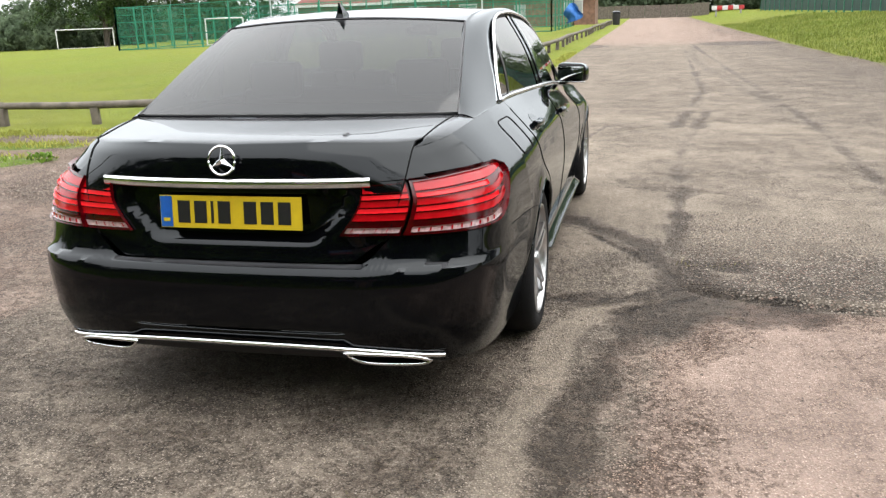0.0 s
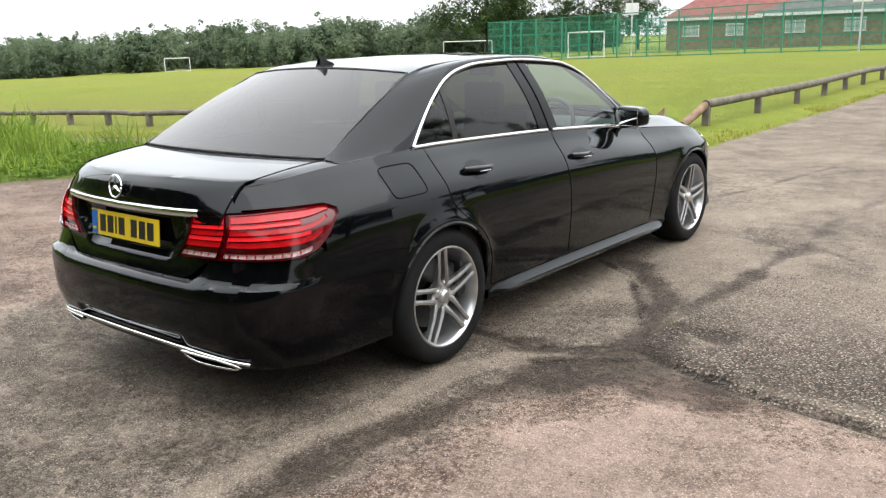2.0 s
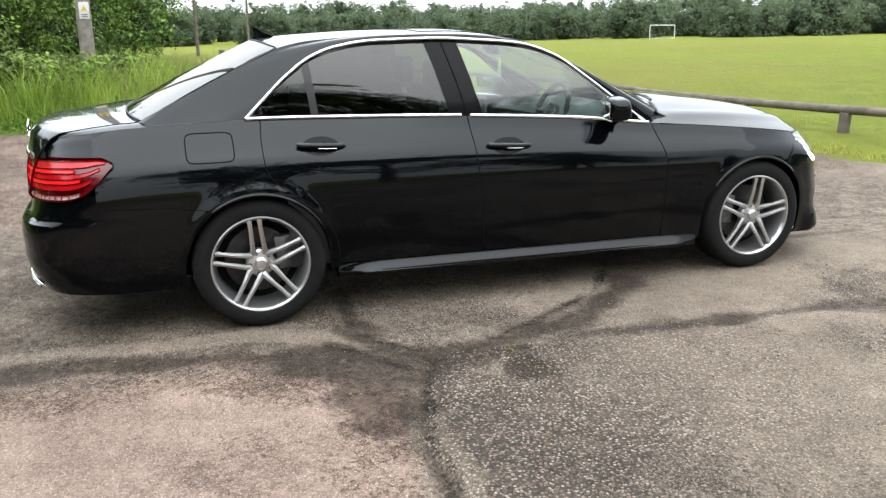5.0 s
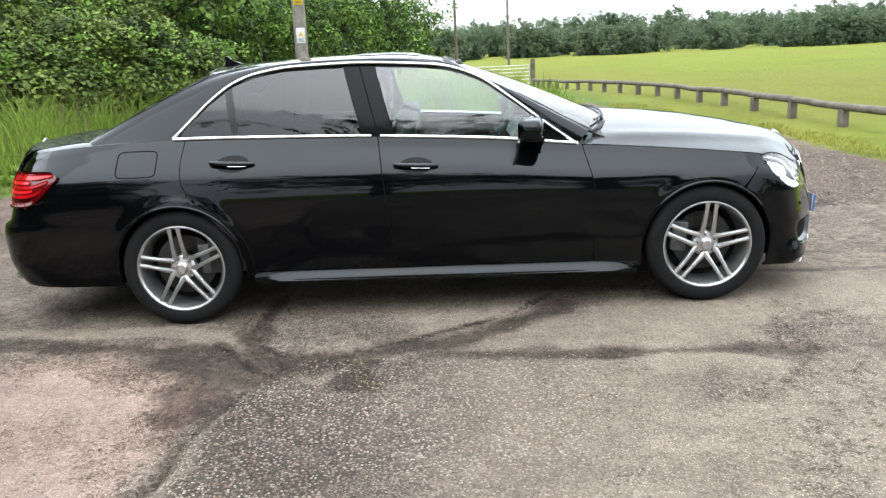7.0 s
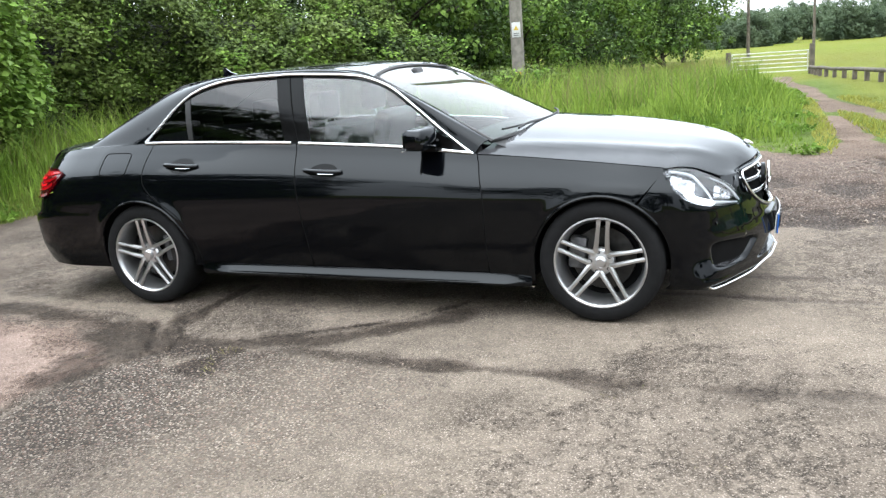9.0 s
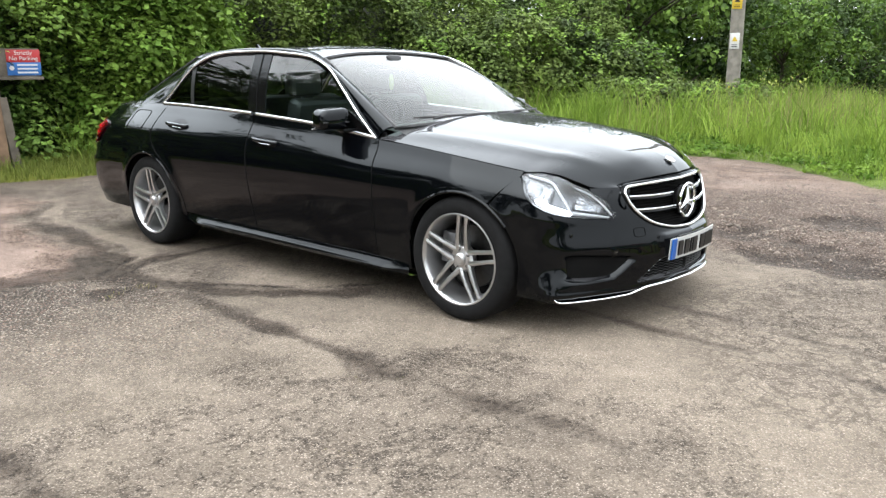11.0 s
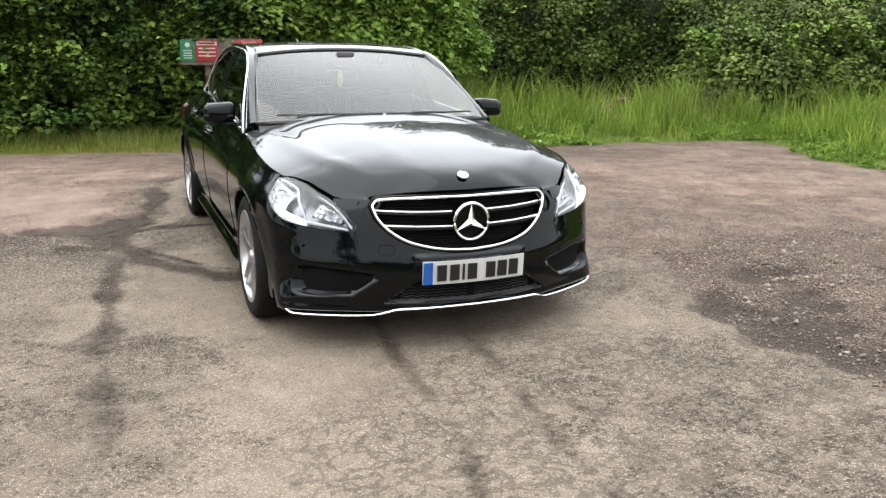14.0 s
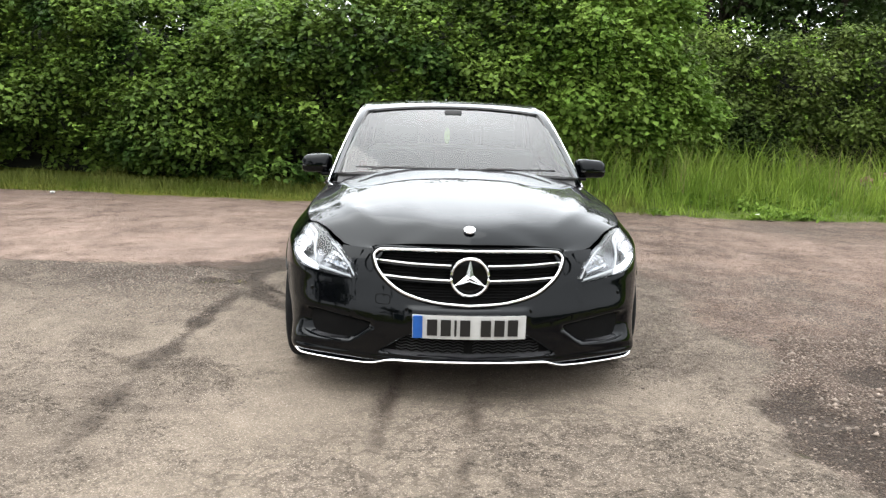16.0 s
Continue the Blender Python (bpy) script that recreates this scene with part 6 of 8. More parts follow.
# door handles, mirrors, fuel flap, wipers
for k, (df, dr) in ((1, (doors_front[0], doors_rear[0])), (-1, (doors_front[1], doors_rear[1]))):
    for yc, zc, par in ((-0.125, 0.836, df), (-1.120, 0.889, dr)):
        xs_ = float(half_width(yc, zc))
        yy_ = np.linspace(yc - 0.115, yc + 0.115, 18)
        out = 0.028 * np.sin(np.linspace(0.05, np.pi - 0.05, 18)) ** 0.35
        ln = np.stack([k * (half_width(yy_, zc + 0 * yy_) - 0.004 + out), yy_, zc + 0.012 * ((yy_ - yc) / 0.115) ** 1 * -0.6], 1)
        hd = part("door_handle", tube(ln, 0.0155, 8, 0.9), PAINT, par)
        part("handle_strip", tube(ln[7:-3] + np.array([k * 0.010, 0, -0.011]), 0.006, 6, 0.6), BRIGHT_TRIM, hd, "bright strip under the door handle")
        a = np.linspace(0, 2 * np.pi, 28)
        r_ = np.linspace(0.05, 1, 6)
        A, R_ = np.meshgrid(a, r_, indexing="ij")
        cy_, cz_ = yc + 0.092 * R_ * np.cos(A), zc - 0.002 + 0.042 * R_ * np.sin(A)
        cup = np.stack([k * (half_width(cy_, cz_) + 0.0015), cy_, cz_], -1)
        part("handle_recess", mesh_of(cup.reshape(-1, 3), grid_faces(28, 6, k > 0)), GLOSS_BLACK, par)
    # mirror
    bm = box_bm((0.188, 0.13, 0.122), (0, 0, 0), 0.040, 4)
    for v in bm.verts:
        q = 1 - 0.30 * max(0.0, k * v.co.x / 0.115) ** 2
        v.co.z = (v.co.z + 0.061) * (q if v.co.y > -0.03 else 0.5 + q / 2) - 0.061
        if v.co.y > 0:
            v.co.y *= 1 - 0.25 * abs(v.co.x / 0.115) ** 2 - 0.15 * max(0, v.co.z / 0.06)
    mir = part("wing_mirror", bm, PAINT, df, "black door mirror with a bright edge")
    mir.matrix_basis = pose(k * 0.898, 0.505, 1.003, 0, 0, -12 * k)
    part("mirror_glass", box_bm((0.165, 0.004, 0.082), (0.0, -0.067, -0.004), 0.001), material("mirror_glass", (0.75, 0.77, 0.78), 0.02, metal=1.0) if k > 0 else bpy.data.materials["mirror_glass"], mir)
    part("mirror_foot", box_bm((0.13, 0.08, 0.024), (-0.11 * k, 0.02, -0.068), 0.01), GLOSS_BLACK, mir)
    part("mirror_strip", box_bm((0.19, 0.012, 0.008), (0.0, -0.062, -0.058), 0.003), BRIGHT_TRIM, mir)
    part("indicator", box_bm((0.17, 0.010, 0.010), (0.0, 0.056, -0.018), 0.004), TRIM_BLACK, mir)
    part("mirror_sail", sheet(np.array([[(k * 0.775, 0.50, 0.945), (k * 0.760, 0.50, 1.05)], [(k * 0.796, 0.74, 0.905), (k * 0.792, 0.73, 0.915)]]), k > 0, 0.01), GLOSS_BLACK, df)
loop = np.array([(-1.648 + 0.110 * math.copysign(abs(math.cos(a)) ** 0.32, math.cos(a)), 0.905 + 0.064 * math.copysign(abs(math.sin(a)) ** 0.32, math.sin(a))) for a in np.linspace(0, 2 * np.pi, 48, endpoint=False)])
part("fuel_flap_gap", tube(skin(loop[:, 0], loop[:, 1], 0.0003), 0.0032, 5, closed=True), DARK_VOID, car)
for x0, x1 in ((0.62, 0.02), (0.0, -0.60)):
    xs = np.linspace(x0, x1, 16)
    zb_ = 1.003 + 0.0 * xs
    yb_ = 1.035 - 0.18 * (np.abs(xs) / 0.728) ** 2.2 - 0.035
    wp = part("wiper", tube(np.stack([xs, yb_ + 0.01, zb_ + 0.002 + 0.010 * (1 - (np.abs(xs) / 0.728) ** 2)], 1), 0.006, 6), TRIM_BLACK, car)
    ax_ = np.array([x0 - 0.10, x0 - 0.18, x0 - 0.33])
    ay_ = 1.035 - 0.18 * (np.abs(ax_) / 0.728) ** 2.2 + np.array([0.0, -0.012, -0.028])
    part("wiper_arm", tube(np.stack([ax_, ay_, 0.998 + 0.012 * (1 - (np.abs(ax_) / 0.728) ** 2) + np.array([-0.004, 0.008, 0.006])], 1), 0.007, 6), TRIM_BLACK, wp)

# shut lines: dark gaps round the doors, the bonnet and the boot lid
zs_ = np.linspace(0.29, 0.985, 40)
lines = [(skin(rear_edge(zs_), zs_, 0.0004), doors_rear), (skin(mid_cut(zs_[:-2]), zs_[:-2], 0.0004), doors_rear), (skin(front_cut(zs_[:-7]), zs_[:-7], 0.0004), doors_front)]
for ln, par in lines:
    for k, ob in ((1, par[0]), (-1, par[1])):
        part("shut_line", tube(ln * np.array([k, 1, 1]), 0.0026, 5), DARK_VOID, ob)
yb_ = np.linspace(0.84, 1.765, 40)
for k in (1, -1):
    part("shut_line", tube(bonnet_point(1.0 + 0 * yb_, yb_, 0.0012) * np.array([k, 1, 1]), 0.0024, 5), DARK_VOID, bonnet)
    edge = lid_P[-1][lid_P[-1][:, 2] > 0.605] + np.array([0.002, -0.0006, 0.0006])
    part("shut_line", tube(edge * np.array([k, 1, 1]), 0.0026, 5), DARK_VOID, boot_lid)
    part("shut_line", tube(bonnet_point(np.linspace(0, 0.98, 30), bonnet_end(np.linspace(0, 0.98, 30)), 0.0008) * np.array([k, 1, 1]), 0.0022, 5), DARK_VOID, bonnet)

# ---- cabin inside ----
part("dashboard", sheet(np.stack([half_line((0.70, y_, z_), (0, y_ + 0.03, z_ + 0.02), 21) for y_, z_ in ((0.88, 0.93), (0.72, 0.945), (0.52, 0.93), (0.42, 0.86), (0.45, 0.60))], 1), False, 0), CABIN, car)
part("headlining", sheet(roof_P[3:-3, 1:-1] - np.array([0, 0, 0.028]), False, 0), CABIN_GREY, car)


def seat(x, y, rear=False):
    wd = 0.50 if not rear else 1.22
    ob = part("rear_bench" if rear else "front_seat", join_bm(box_bm((wd, 0.50, 0.16), (x, y + 0.26, 0.47), 0.06, 3)), CABIN, car)
    part("seat_back", box_bm((wd, 0.13, 0.62), (x, y - 0.05, 0.78 if not rear else 0.76), 0.055, 3, Matrix.Rotation(radians(-14), 4, "X")), CABIN, ob)
    for hx in ([x] if not rear else [x - 0.36, x + 0.36]):
        part("headrest", box_bm((0.25, 0.10, 0.17), (hx, y - 0.155, 1.175 if not rear else 1.11), 0.04, 3), CABIN, ob)
        for dx in (-0.055, 0.055):
            part("headrest_post", tube(np.array([(hx + dx, y - 0.10, 1.02), (hx + dx, y - 0.135, 1.11)]), 0.006, 6), CHROME, ob)


seat(0.36, -0.20)
seat(-0.36, -0.20)
seat(0.0, -1.10, True)
ang = np.linspace(0, 2 * np.pi, 40, endpoint=False)
ring = np.stack([0.185 * np.cos(ang), 0 * ang, 0.185 * np.sin(ang)], 1)
sw = bmesh.new()
sw.from_mesh(tube(ring, 0.016, 8, closed=True))
for a in (0, 180, 270):
    sw.from_mesh(tube(np.array([(0, 0.02, 0), (0.18 * math.cos(radians(a)), 0, 0.18 * math.sin(radians(a)))]), 0.016, 6))
sw.from_mesh(lathe([(0, -0.02), (0.06, -0.015), (0.07, 0.02)], 20, "y"))
st = part("steering_wheel", sw, CABIN, car)
st.matrix_basis = pose(0.36, 0.36, 0.93, -24)
part("rear_view_mirror", box_bm((0.20, 0.025, 0.055), (0, 0.13, 1.295), 0.015), CABIN, car)
part("sensor_housing", box_bm((0.125, 0.09, 0.05), (0, 0.125, 1.325), 0.022, 3, Matrix.Rotation(radians(25), 4, "X")), CABIN, car)
fr = outline_solid([(0.019 * math.sin(a), 0.056 * math.cos(a)) for a in np.linspace(0, 2 * np.pi, 16, endpoint=False)], 0.008)
bmesh.ops.translate(fr, vec=(0.04, 0.16, 1.185), verts=fr.verts)
part("air_freshener", fr, material("green_yellow_card", (0.261, 0.360, 0.070), 0.5, vary=0.2, scale=30), car, "small green and yellow air freshener")


# ---- grass, hedge, trees ----
def leaf_material(name, dark, light, scale, island=0.35, rough=0.55, glow=0.25):
    m = material(name, dark, rough, second=light, scale=scale, island=island, vary=0.1, spec=0.12)
    nt = m.node_tree
    b = nt.nodes["Principled BSDF"]
    tr, mx = nt.nodes.new("ShaderNodeBsdfTranslucent"), nt.nodes.new("ShaderNodeMixShader")
    mx.inputs[0].default_value = glow
    nt.links.new(b.inputs["Base Color"].links[0].from_socket, tr.inputs["Color"])
    nt.links.new(b.outputs[0], mx.inputs[1])
    nt.links.new(tr.outputs[0], mx.inputs[2])
    nt.links.new(mx.outputs[0], nt.nodes["Material Output"].inputs["Surface"])
    return m


LEAF_HEDGE = leaf_material("hedge_leaf", (0.030, 0.064, 0.012), (0.122, 0.190, 0.034), 1.3, 0.55, glow=0.18)
LEAF_BRAMBLE = leaf_material("bramble_leaf", (0.036, 0.058, 0.015), (0.130, 0.178, 0.042), 0.9, 0.5, glow=0.18)
LEAF_SPRAY = leaf_material("young_hedge_leaf", (0.085, 0.160, 0.022), (0.180, 0.275, 0.050), 1.5, 0.3, glow=0.3)
LEAF_DARK = leaf_material("dark_tree_leaf", (0.016, 0.033, 0.009), (0.050, 0.082, 0.020), 0.7, 0.35)
# distance haze is mixed into these two leaf colours, more into the second
LEAF_FAR = leaf_material("haze_tinted_far_leaf", (0.072, 0.106, 0.062), (0.138, 0.178, 0.104), 0.10, 0.12, glow=0.5)
LEAF_HAZE = leaf_material("haze_tinted_leaf", (0.125, 0.158, 0.130), (0.170, 0.202, 0.160), 0.06, 0.08, glow=0.5)
GRASS_TALL = leaf_material("tall_grass_blade", (0.090, 0.152, 0.018), (0.218, 0.298, 0.052), 0.8, 0.3, glow=0.35)
GRASS_STRAW = leaf_material("seeding_grass_stalk", (0.139, 0.139, 0.052), (0.191, 0.168, 0.081), 1.0, 0.3)
GRASS_SHORT = leaf_material("short_verge_grass", (0.092, 0.128, 0.020), (0.175, 0.192, 0.048), 0.7, 0.3, glow=0.35)
GRASS_MOWN = leaf_material("edge_grass", (0.190, 0.205, 0.036), (0.290, 0.280, 0.070), 0.5, 0.25, glow=0.4)
BARK = material("grey_brown_bark", (0.043, 0.035, 0.026), 0.9, vary=0.4, scale=9, bump=0.8, bump_scale=25)
# near-black colour that stands for the shade deep inside the hedges
SHADE = material("hedge_inner_shade", (0.0070, 0.0081, 0.0046), 0.95, vary=0.4, scale=4)


def unit(v):
    return v / np.maximum(np.linalg.norm(v, axis=-1, keepdims=True), 1e-9)


def leaves(P, N, size, rnd, name, droop=0.35, shape=0.36):
    """Folded leaves at the points P that face about along N."""
    n = len(P)
    size = np.broadcast_to(size, (n,))[:, None]
    d = rnd.normal(size=(n, 3))
    d[:, 2] -= droop
    N = unit(N + rnd.normal(size=(n, 3)) * 0.34)
    d = unit(d - N * (d * N).sum(1, keepdims=True))
    e = np.cross(N, d)
    V = np.stack([P - d * size * 0.5, P + e * size * shape + N * size * 0.12, P + d * size * 0.5, P - e * size * shape + N * size * 0.12], 1)
    k = np.arange(n)[:, None] * 4
    F = np.concatenate([k + np.array([0, 2, 1]), k + np.array([0, 3, 2])], 1).reshape(-1, 3)
    return fast_mesh(V.reshape(-1, 3), F, name, False)


def blades(x, y, height, width, lean, rnd, name, base=None):
    """Curved grass blades that stand at (x, y)."""
    n = len(x)
    z = ground_z(x, y) - 0.01 if base is None else base
    a, c = rnd.uniform(0, 2 * np.pi, n), rnd.uniform(0, 2 * np.pi, n)
    w = np.stack([np.cos(a), np.sin(a), 0 * a], 1) * (width / 2)[:, None]
    l = np.stack([np.cos(c), np.sin(c), 0 * c], 1) * (height * lean)[:, None]
    b0 = np.stack([x, y, z], 1)
    up = np.stack([0 * x, 0 * x, height], 1)
    V = np.stack([b0 - w, b0 + w, b0 + up * 0.55 + l * 0.3 - w * 0.8, b0 + up * 0.55 + l * 0.3 + w * 0.8, b0 + up * 0.94 + l], 1)
    k = np.arange(n)[:, None] * 5
    F = np.concatenate([k + np.array([0, 1, 3]), k + np.array([0, 3, 2]), k + np.array([2, 3, 4])], 1).reshape(-1, 3)
    return fast_mesh(V.reshape(-1, 3), F, name, False)


def stuff(name, me, mat, label, category):
    return tagged(part(name, me, mat), label, category, kind="stuff")


def scatter(n, x0, x1, y0, y1, keep, seed):
    r = np.random.default_rng(seed)
    x, y = r.uniform(x0, x1, n), r.uniform(y0, y1, n)
    k = keep(x, y)
    return x[k], y[k], r


# tall grass on the two rough corners beside the yard
x, y, r = scatter(80000, -24, -1.0, -13, 3.15, lambda a, b: (paved(a, b) < -0.05) & (fractal(a, b, 0.7) > 0.30) & (np.random.default_rng(3).random(len(a)) < np.clip(1.25 - (np.abs(a + 6)) / 18, 0.25, 1)) & (b < 2.8 + 0.8 * (fractal(a, b, 1.2) - 0.5)), 21)
dep = -paved(x, y)
hgt = (1 + 0.30 * ease(-8, -13, x) * ease(-4.0, -2.0, y)) * (1 + 0.55 * ease(-1.2, -3.2, y)) * (0.07 + 0.20 * ease(0.15, 0.9, dep) + 0.50 * ease(0.6, 1.9, dep)) * (0.3 + 1.3 * ease(0.3, 0.72, fractal(x, y, 0.55))) * r.uniform(0.45, 1.3, len(x))
stuff("tall_grass", blades(x, y, hgt, 0.009 + 0.010 * r.random(len(x)) + 0.0006 * np.abs(x), r.uniform(0.12, 0.75, len(x)), r, "tall_grass"), GRASS_TALL, "tall unmown green grass beside the yard", "grass")
x, y, r = scatter(9000, -22, -1.5, -11, 2.6, lambda a, b: (paved(a, b) < -0.9) & (fractal(a + 5, b, 1.4) > 0.5), 22)
stuff("seeding_grass", blades(x, y, r.uniform(0.7, 1.15, len(x)), 0.006 + 0.004 * r.random(len(x)), r.uniform(0.05, 0.25, len(x)), r, "seeding_grass"), GRASS_STRAW, "pale seeding grass stalks among the tall grass", "grass")
# broad-leaved weeds along the ragged edge and among the tall grass
WEED = leaf_material("broad_weed_leaf", (0.058, 0.115, 0.012), (0.142, 0.220, 0.034), 2.0, 0.35, glow=0.35)
x, y, r = scatter(9000, -16, -0.9, -9.5, 2.9, lambda a, b: (paved(a, b) < 0.05) & (paved(a, b) > -3.2) & (fractal(a - 7, b, 0.9) > 0.47), 26)
hw_ = (0.05 + 0.42 * ease(0.5, 2.4, -paved(x, y))) * (1 + 0.8 * ease(-1.2, -3.2, y) * ease(0.5, 1.8, -paved(x, y))) * r.uniform(0.5, 1.25, len(x))
wx, wy = np.repeat(x, 12), np.repeat(y, 12)
wh = np.repeat(hw_, 12) * r.uniform(0.1, 1.0, len(wx))
wx, wy = wx + r.normal(size=len(wx)) * (0.05 + 0.10 * wh), wy + r.normal(size=len(wx)) * (0.05 + 0.10 * wh)
stuff("weeds", leaves(np.stack([wx, wy, ground_z(wx, wy) + 0.02 + wh], 1), r.normal(size=(len(wx), 3)) * 0.55 + np.array([0.2, 0.2, 0.5]), 0.045 + 0.05 * r.random(len(wx)), r, "weeds", 0.2, 0.28), WEED, "broad-leaved weeds and nettles among the grass", "weeds")
# short verges
x, y, r = scatter(60000, -3, 13, -9.0, -5.0, lambda a, b: (paved(a, b) < 0.03) & (b > -8.3), 23)
stuff("verge_grass", blades(x, y, r.uniform(0.05, 0.20, len(x)) * (0.6 + 0.8 * fractal(x, y, 0.6)) * (0.55 + 0.6 * ease(0, 0.8, -paved(x, y))), 0.008 + 0.006 * r.random(len(x)), r.uniform(0.1, 0.7, len(x)), r, "verge_grass"), GRASS_SHORT, "short rough grass along the hedge foot", "grass")
x, y, r = scatter(150000, -13, -0.6, 2.8, 24, lambda a, b: (paved(a, b) < 0.02) & (paved(a, b) > -0.75 + 0.9 * fractal(a, b, 0.6)) & ((a > -2.6) | (b < 14)), 24)
near = ease(0.9, 0.1, -paved(x, y))
stuff("field_edge_grass", blades(x, y, r.uniform(0.02, 0.07, len(x)) * (0.4 + 0.9 * near), 0.010 + 0.010 * r.random(len(x)), r.uniform(0.2, 0.9, len(x)), r, "field_edge_grass"), GRASS_MOWN, "short grass along the road and the field's edge", "grass")
x, y, r = scatter(60000, 6, 18, 6, 60, lambda a, b: (paved(a, b) < 0.02) & (a < 9 + b * 0.2), 25)
stuff("bank_grass", blades(x, y, r.uniform(0.05, 0.16, len(x)) * (1 + 0.9 * ease(0.55, 0.75, fractal(x, y, 1.4))), 0.014 + 0.014 * r.random(len(x)), r.uniform(0.2, 0.8, len(x)), r, "bank_grass"), GRASS_SHORT, "rough grass on the bank across the road", "grass")


# the hedge behind the car: leaves massed in bulging clumps over a sheet painted dark as inner shade
def hedge(name, line, height, clumps, per, leaf, seed, mat, label, depth=1.0, foot=0.15, core=0.88):
    r = np.random.default_rng(seed)
    line = np.asarray(line, float)
    seg = np.concatenate([[0], np.cumsum(np.linalg.norm(np.diff(line, axis=0), axis=1))])
    t = r.uniform(0, seg[-1], clumps)
    cx, cy = np.interp(t, seg, line[:, 0]), np.interp(t, seg, line[:, 1])
    tx, ty = np.gradient(np.interp(np.linspace(0, seg[-1], 200), seg, line[:, 0])), np.gradient(np.interp(np.linspace(0, seg[-1], 200), seg, line[:, 1]))
    nx, ny = np.interp(t, np.linspace(0, seg[-1], 200), ty), np.interp(t, np.linspace(0, seg[-1], 200), -tx)
    nn = np.hypot(nx, ny)
    nx, ny = nx / nn, ny / nn
    height_at = np.interp(t, seg, np.broadcast_to(np.asarray(height, float), seg.shape))
    top = height_at * (0.85 + 0.3 * fractal(t, 0 * t + seed, 2.2))
    f = r.random(clumps) ** 0.9
    cz = foot + f * (top - foot)
    out = depth * (0.55 * np.sqrt(np.clip(1 - f ** 3, 0, 1)) + 1.25 * (fractal(t, cz * 1.3 + seed, 0.95) - 0.5)) + r.uniform(-0.25, 0.08, clumps)
    # deep hollows and bulging boughs
    hollow = fractal(t + 11 * seed, cz * 1.25, 1.5, 3)
    out = out + depth * (1.3 * (hollow - 0.5) - 0.3 * ease(0.50, 0.36, hollow))
    rad = r.uniform(0.16, 0.42, clumps) * (0.75 + 0.5 * ease(0.35, 0.65, hollow))
    C = np.stack([cx + nx * out, cy + ny * out, cz + ground_z(cx, cy)], 1)
    D = unit(r.normal(size=(clumps, per, 3)) + np.stack([nx, ny, 0.55 + 0 * nx], 1)[:, None] * 0.75)
    P = C[:, None] + D * (rad[:, None, None] * np.cbrt(r.uniform(0.25, 1, (clumps, per, 1)))) * np.array([1, 1, 0.8])
    keep = P[..., 2] > ground_z(P[..., 0], P[..., 1]) + 0.03
    P, D = P[keep], D[keep]
    N = unit(D * 0.5 + np.array([0, 0, 0.75]))
    size = leaf * r.uniform(0.55, 1.45, len(P))
    hd = thing(name, label, "hedge")
    part("foliage", leaves(P, N, size, r, name), mat, hd, kind="stuff")
    # arching shoots that stand out from the mass
    ns, q_ = clumps // 7, 22
    ts = r.uniform(0, seg[-1], ns)
    sx, sy = np.interp(ts, seg, line[:, 0]), np.interp(ts, seg, line[:, 1])
    snx, sny = np.interp(ts, t[np.argsort(t)], nx[np.argsort(t)]), np.interp(ts, t[np.argsort(t)], ny[np.argsort(t)])
    s_top = np.interp(ts, seg, np.broadcast_to(np.asarray(height, float), seg.shape))
    s_z = s_top * r.uniform(0.25, 1.05, ns)
    s_len, side = r.uniform(0.35, 0.95, ns), r.uniform(-0.5, 0.5, ns)
    f_ = np.linspace(0.0, 1.0, q_)[None]
    out_ = depth * 0.45 + s_len[:, None] * f_ * 0.8
    SP = np.stack([sx[:, None] + snx[:, None] * out_ - sny[:, None] * side[:, None] * f_, sy[:, None] + sny[:, None] * out_ + snx[:, None] * side[:, None] * f_,
                   ground_z(sx, sy)[:, None] + s_z[:, None] + s_len[:, None] * (0.55 * f_ - 0.75 * f_ ** 2)], -1)
    SP = (SP + r.normal(size=SP.shape) * 0.055).reshape(-1, 3)
    SP = SP[SP[:, 2] > ground_z(SP[:, 0], SP[:, 1]) + 0.05]
    part("young_foliage", leaves(SP, np.tile([[0.1, 0.1, 0.9]], (len(SP), 1)), leaf * r.uniform(0.6, 1.25, len(SP)), r, name + "_shoots"), LEAF_SPRAY, hd, kind="stuff")
    # a near-black sheet inside, painted as the shade between the leaves
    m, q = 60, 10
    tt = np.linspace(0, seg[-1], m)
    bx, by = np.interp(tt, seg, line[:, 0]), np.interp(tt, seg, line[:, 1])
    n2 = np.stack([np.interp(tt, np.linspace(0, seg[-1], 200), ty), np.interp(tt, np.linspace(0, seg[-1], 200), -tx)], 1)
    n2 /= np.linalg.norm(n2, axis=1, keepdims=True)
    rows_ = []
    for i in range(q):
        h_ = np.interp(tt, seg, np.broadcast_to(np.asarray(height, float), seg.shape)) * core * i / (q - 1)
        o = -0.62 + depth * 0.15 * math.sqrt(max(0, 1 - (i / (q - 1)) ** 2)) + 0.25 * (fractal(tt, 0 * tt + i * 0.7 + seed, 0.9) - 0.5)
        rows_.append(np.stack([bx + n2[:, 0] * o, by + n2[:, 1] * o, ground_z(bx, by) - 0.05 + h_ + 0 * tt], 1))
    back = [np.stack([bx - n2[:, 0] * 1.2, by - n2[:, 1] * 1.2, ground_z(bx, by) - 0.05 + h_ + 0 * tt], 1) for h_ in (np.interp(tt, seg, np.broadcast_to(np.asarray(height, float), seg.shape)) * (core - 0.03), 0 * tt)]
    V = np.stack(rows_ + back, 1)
    part("shade_core", fast_mesh(V.reshape(-1, 3), grid_faces(m, q + 2), "shade_core"), SHADE, hd)
    return hd


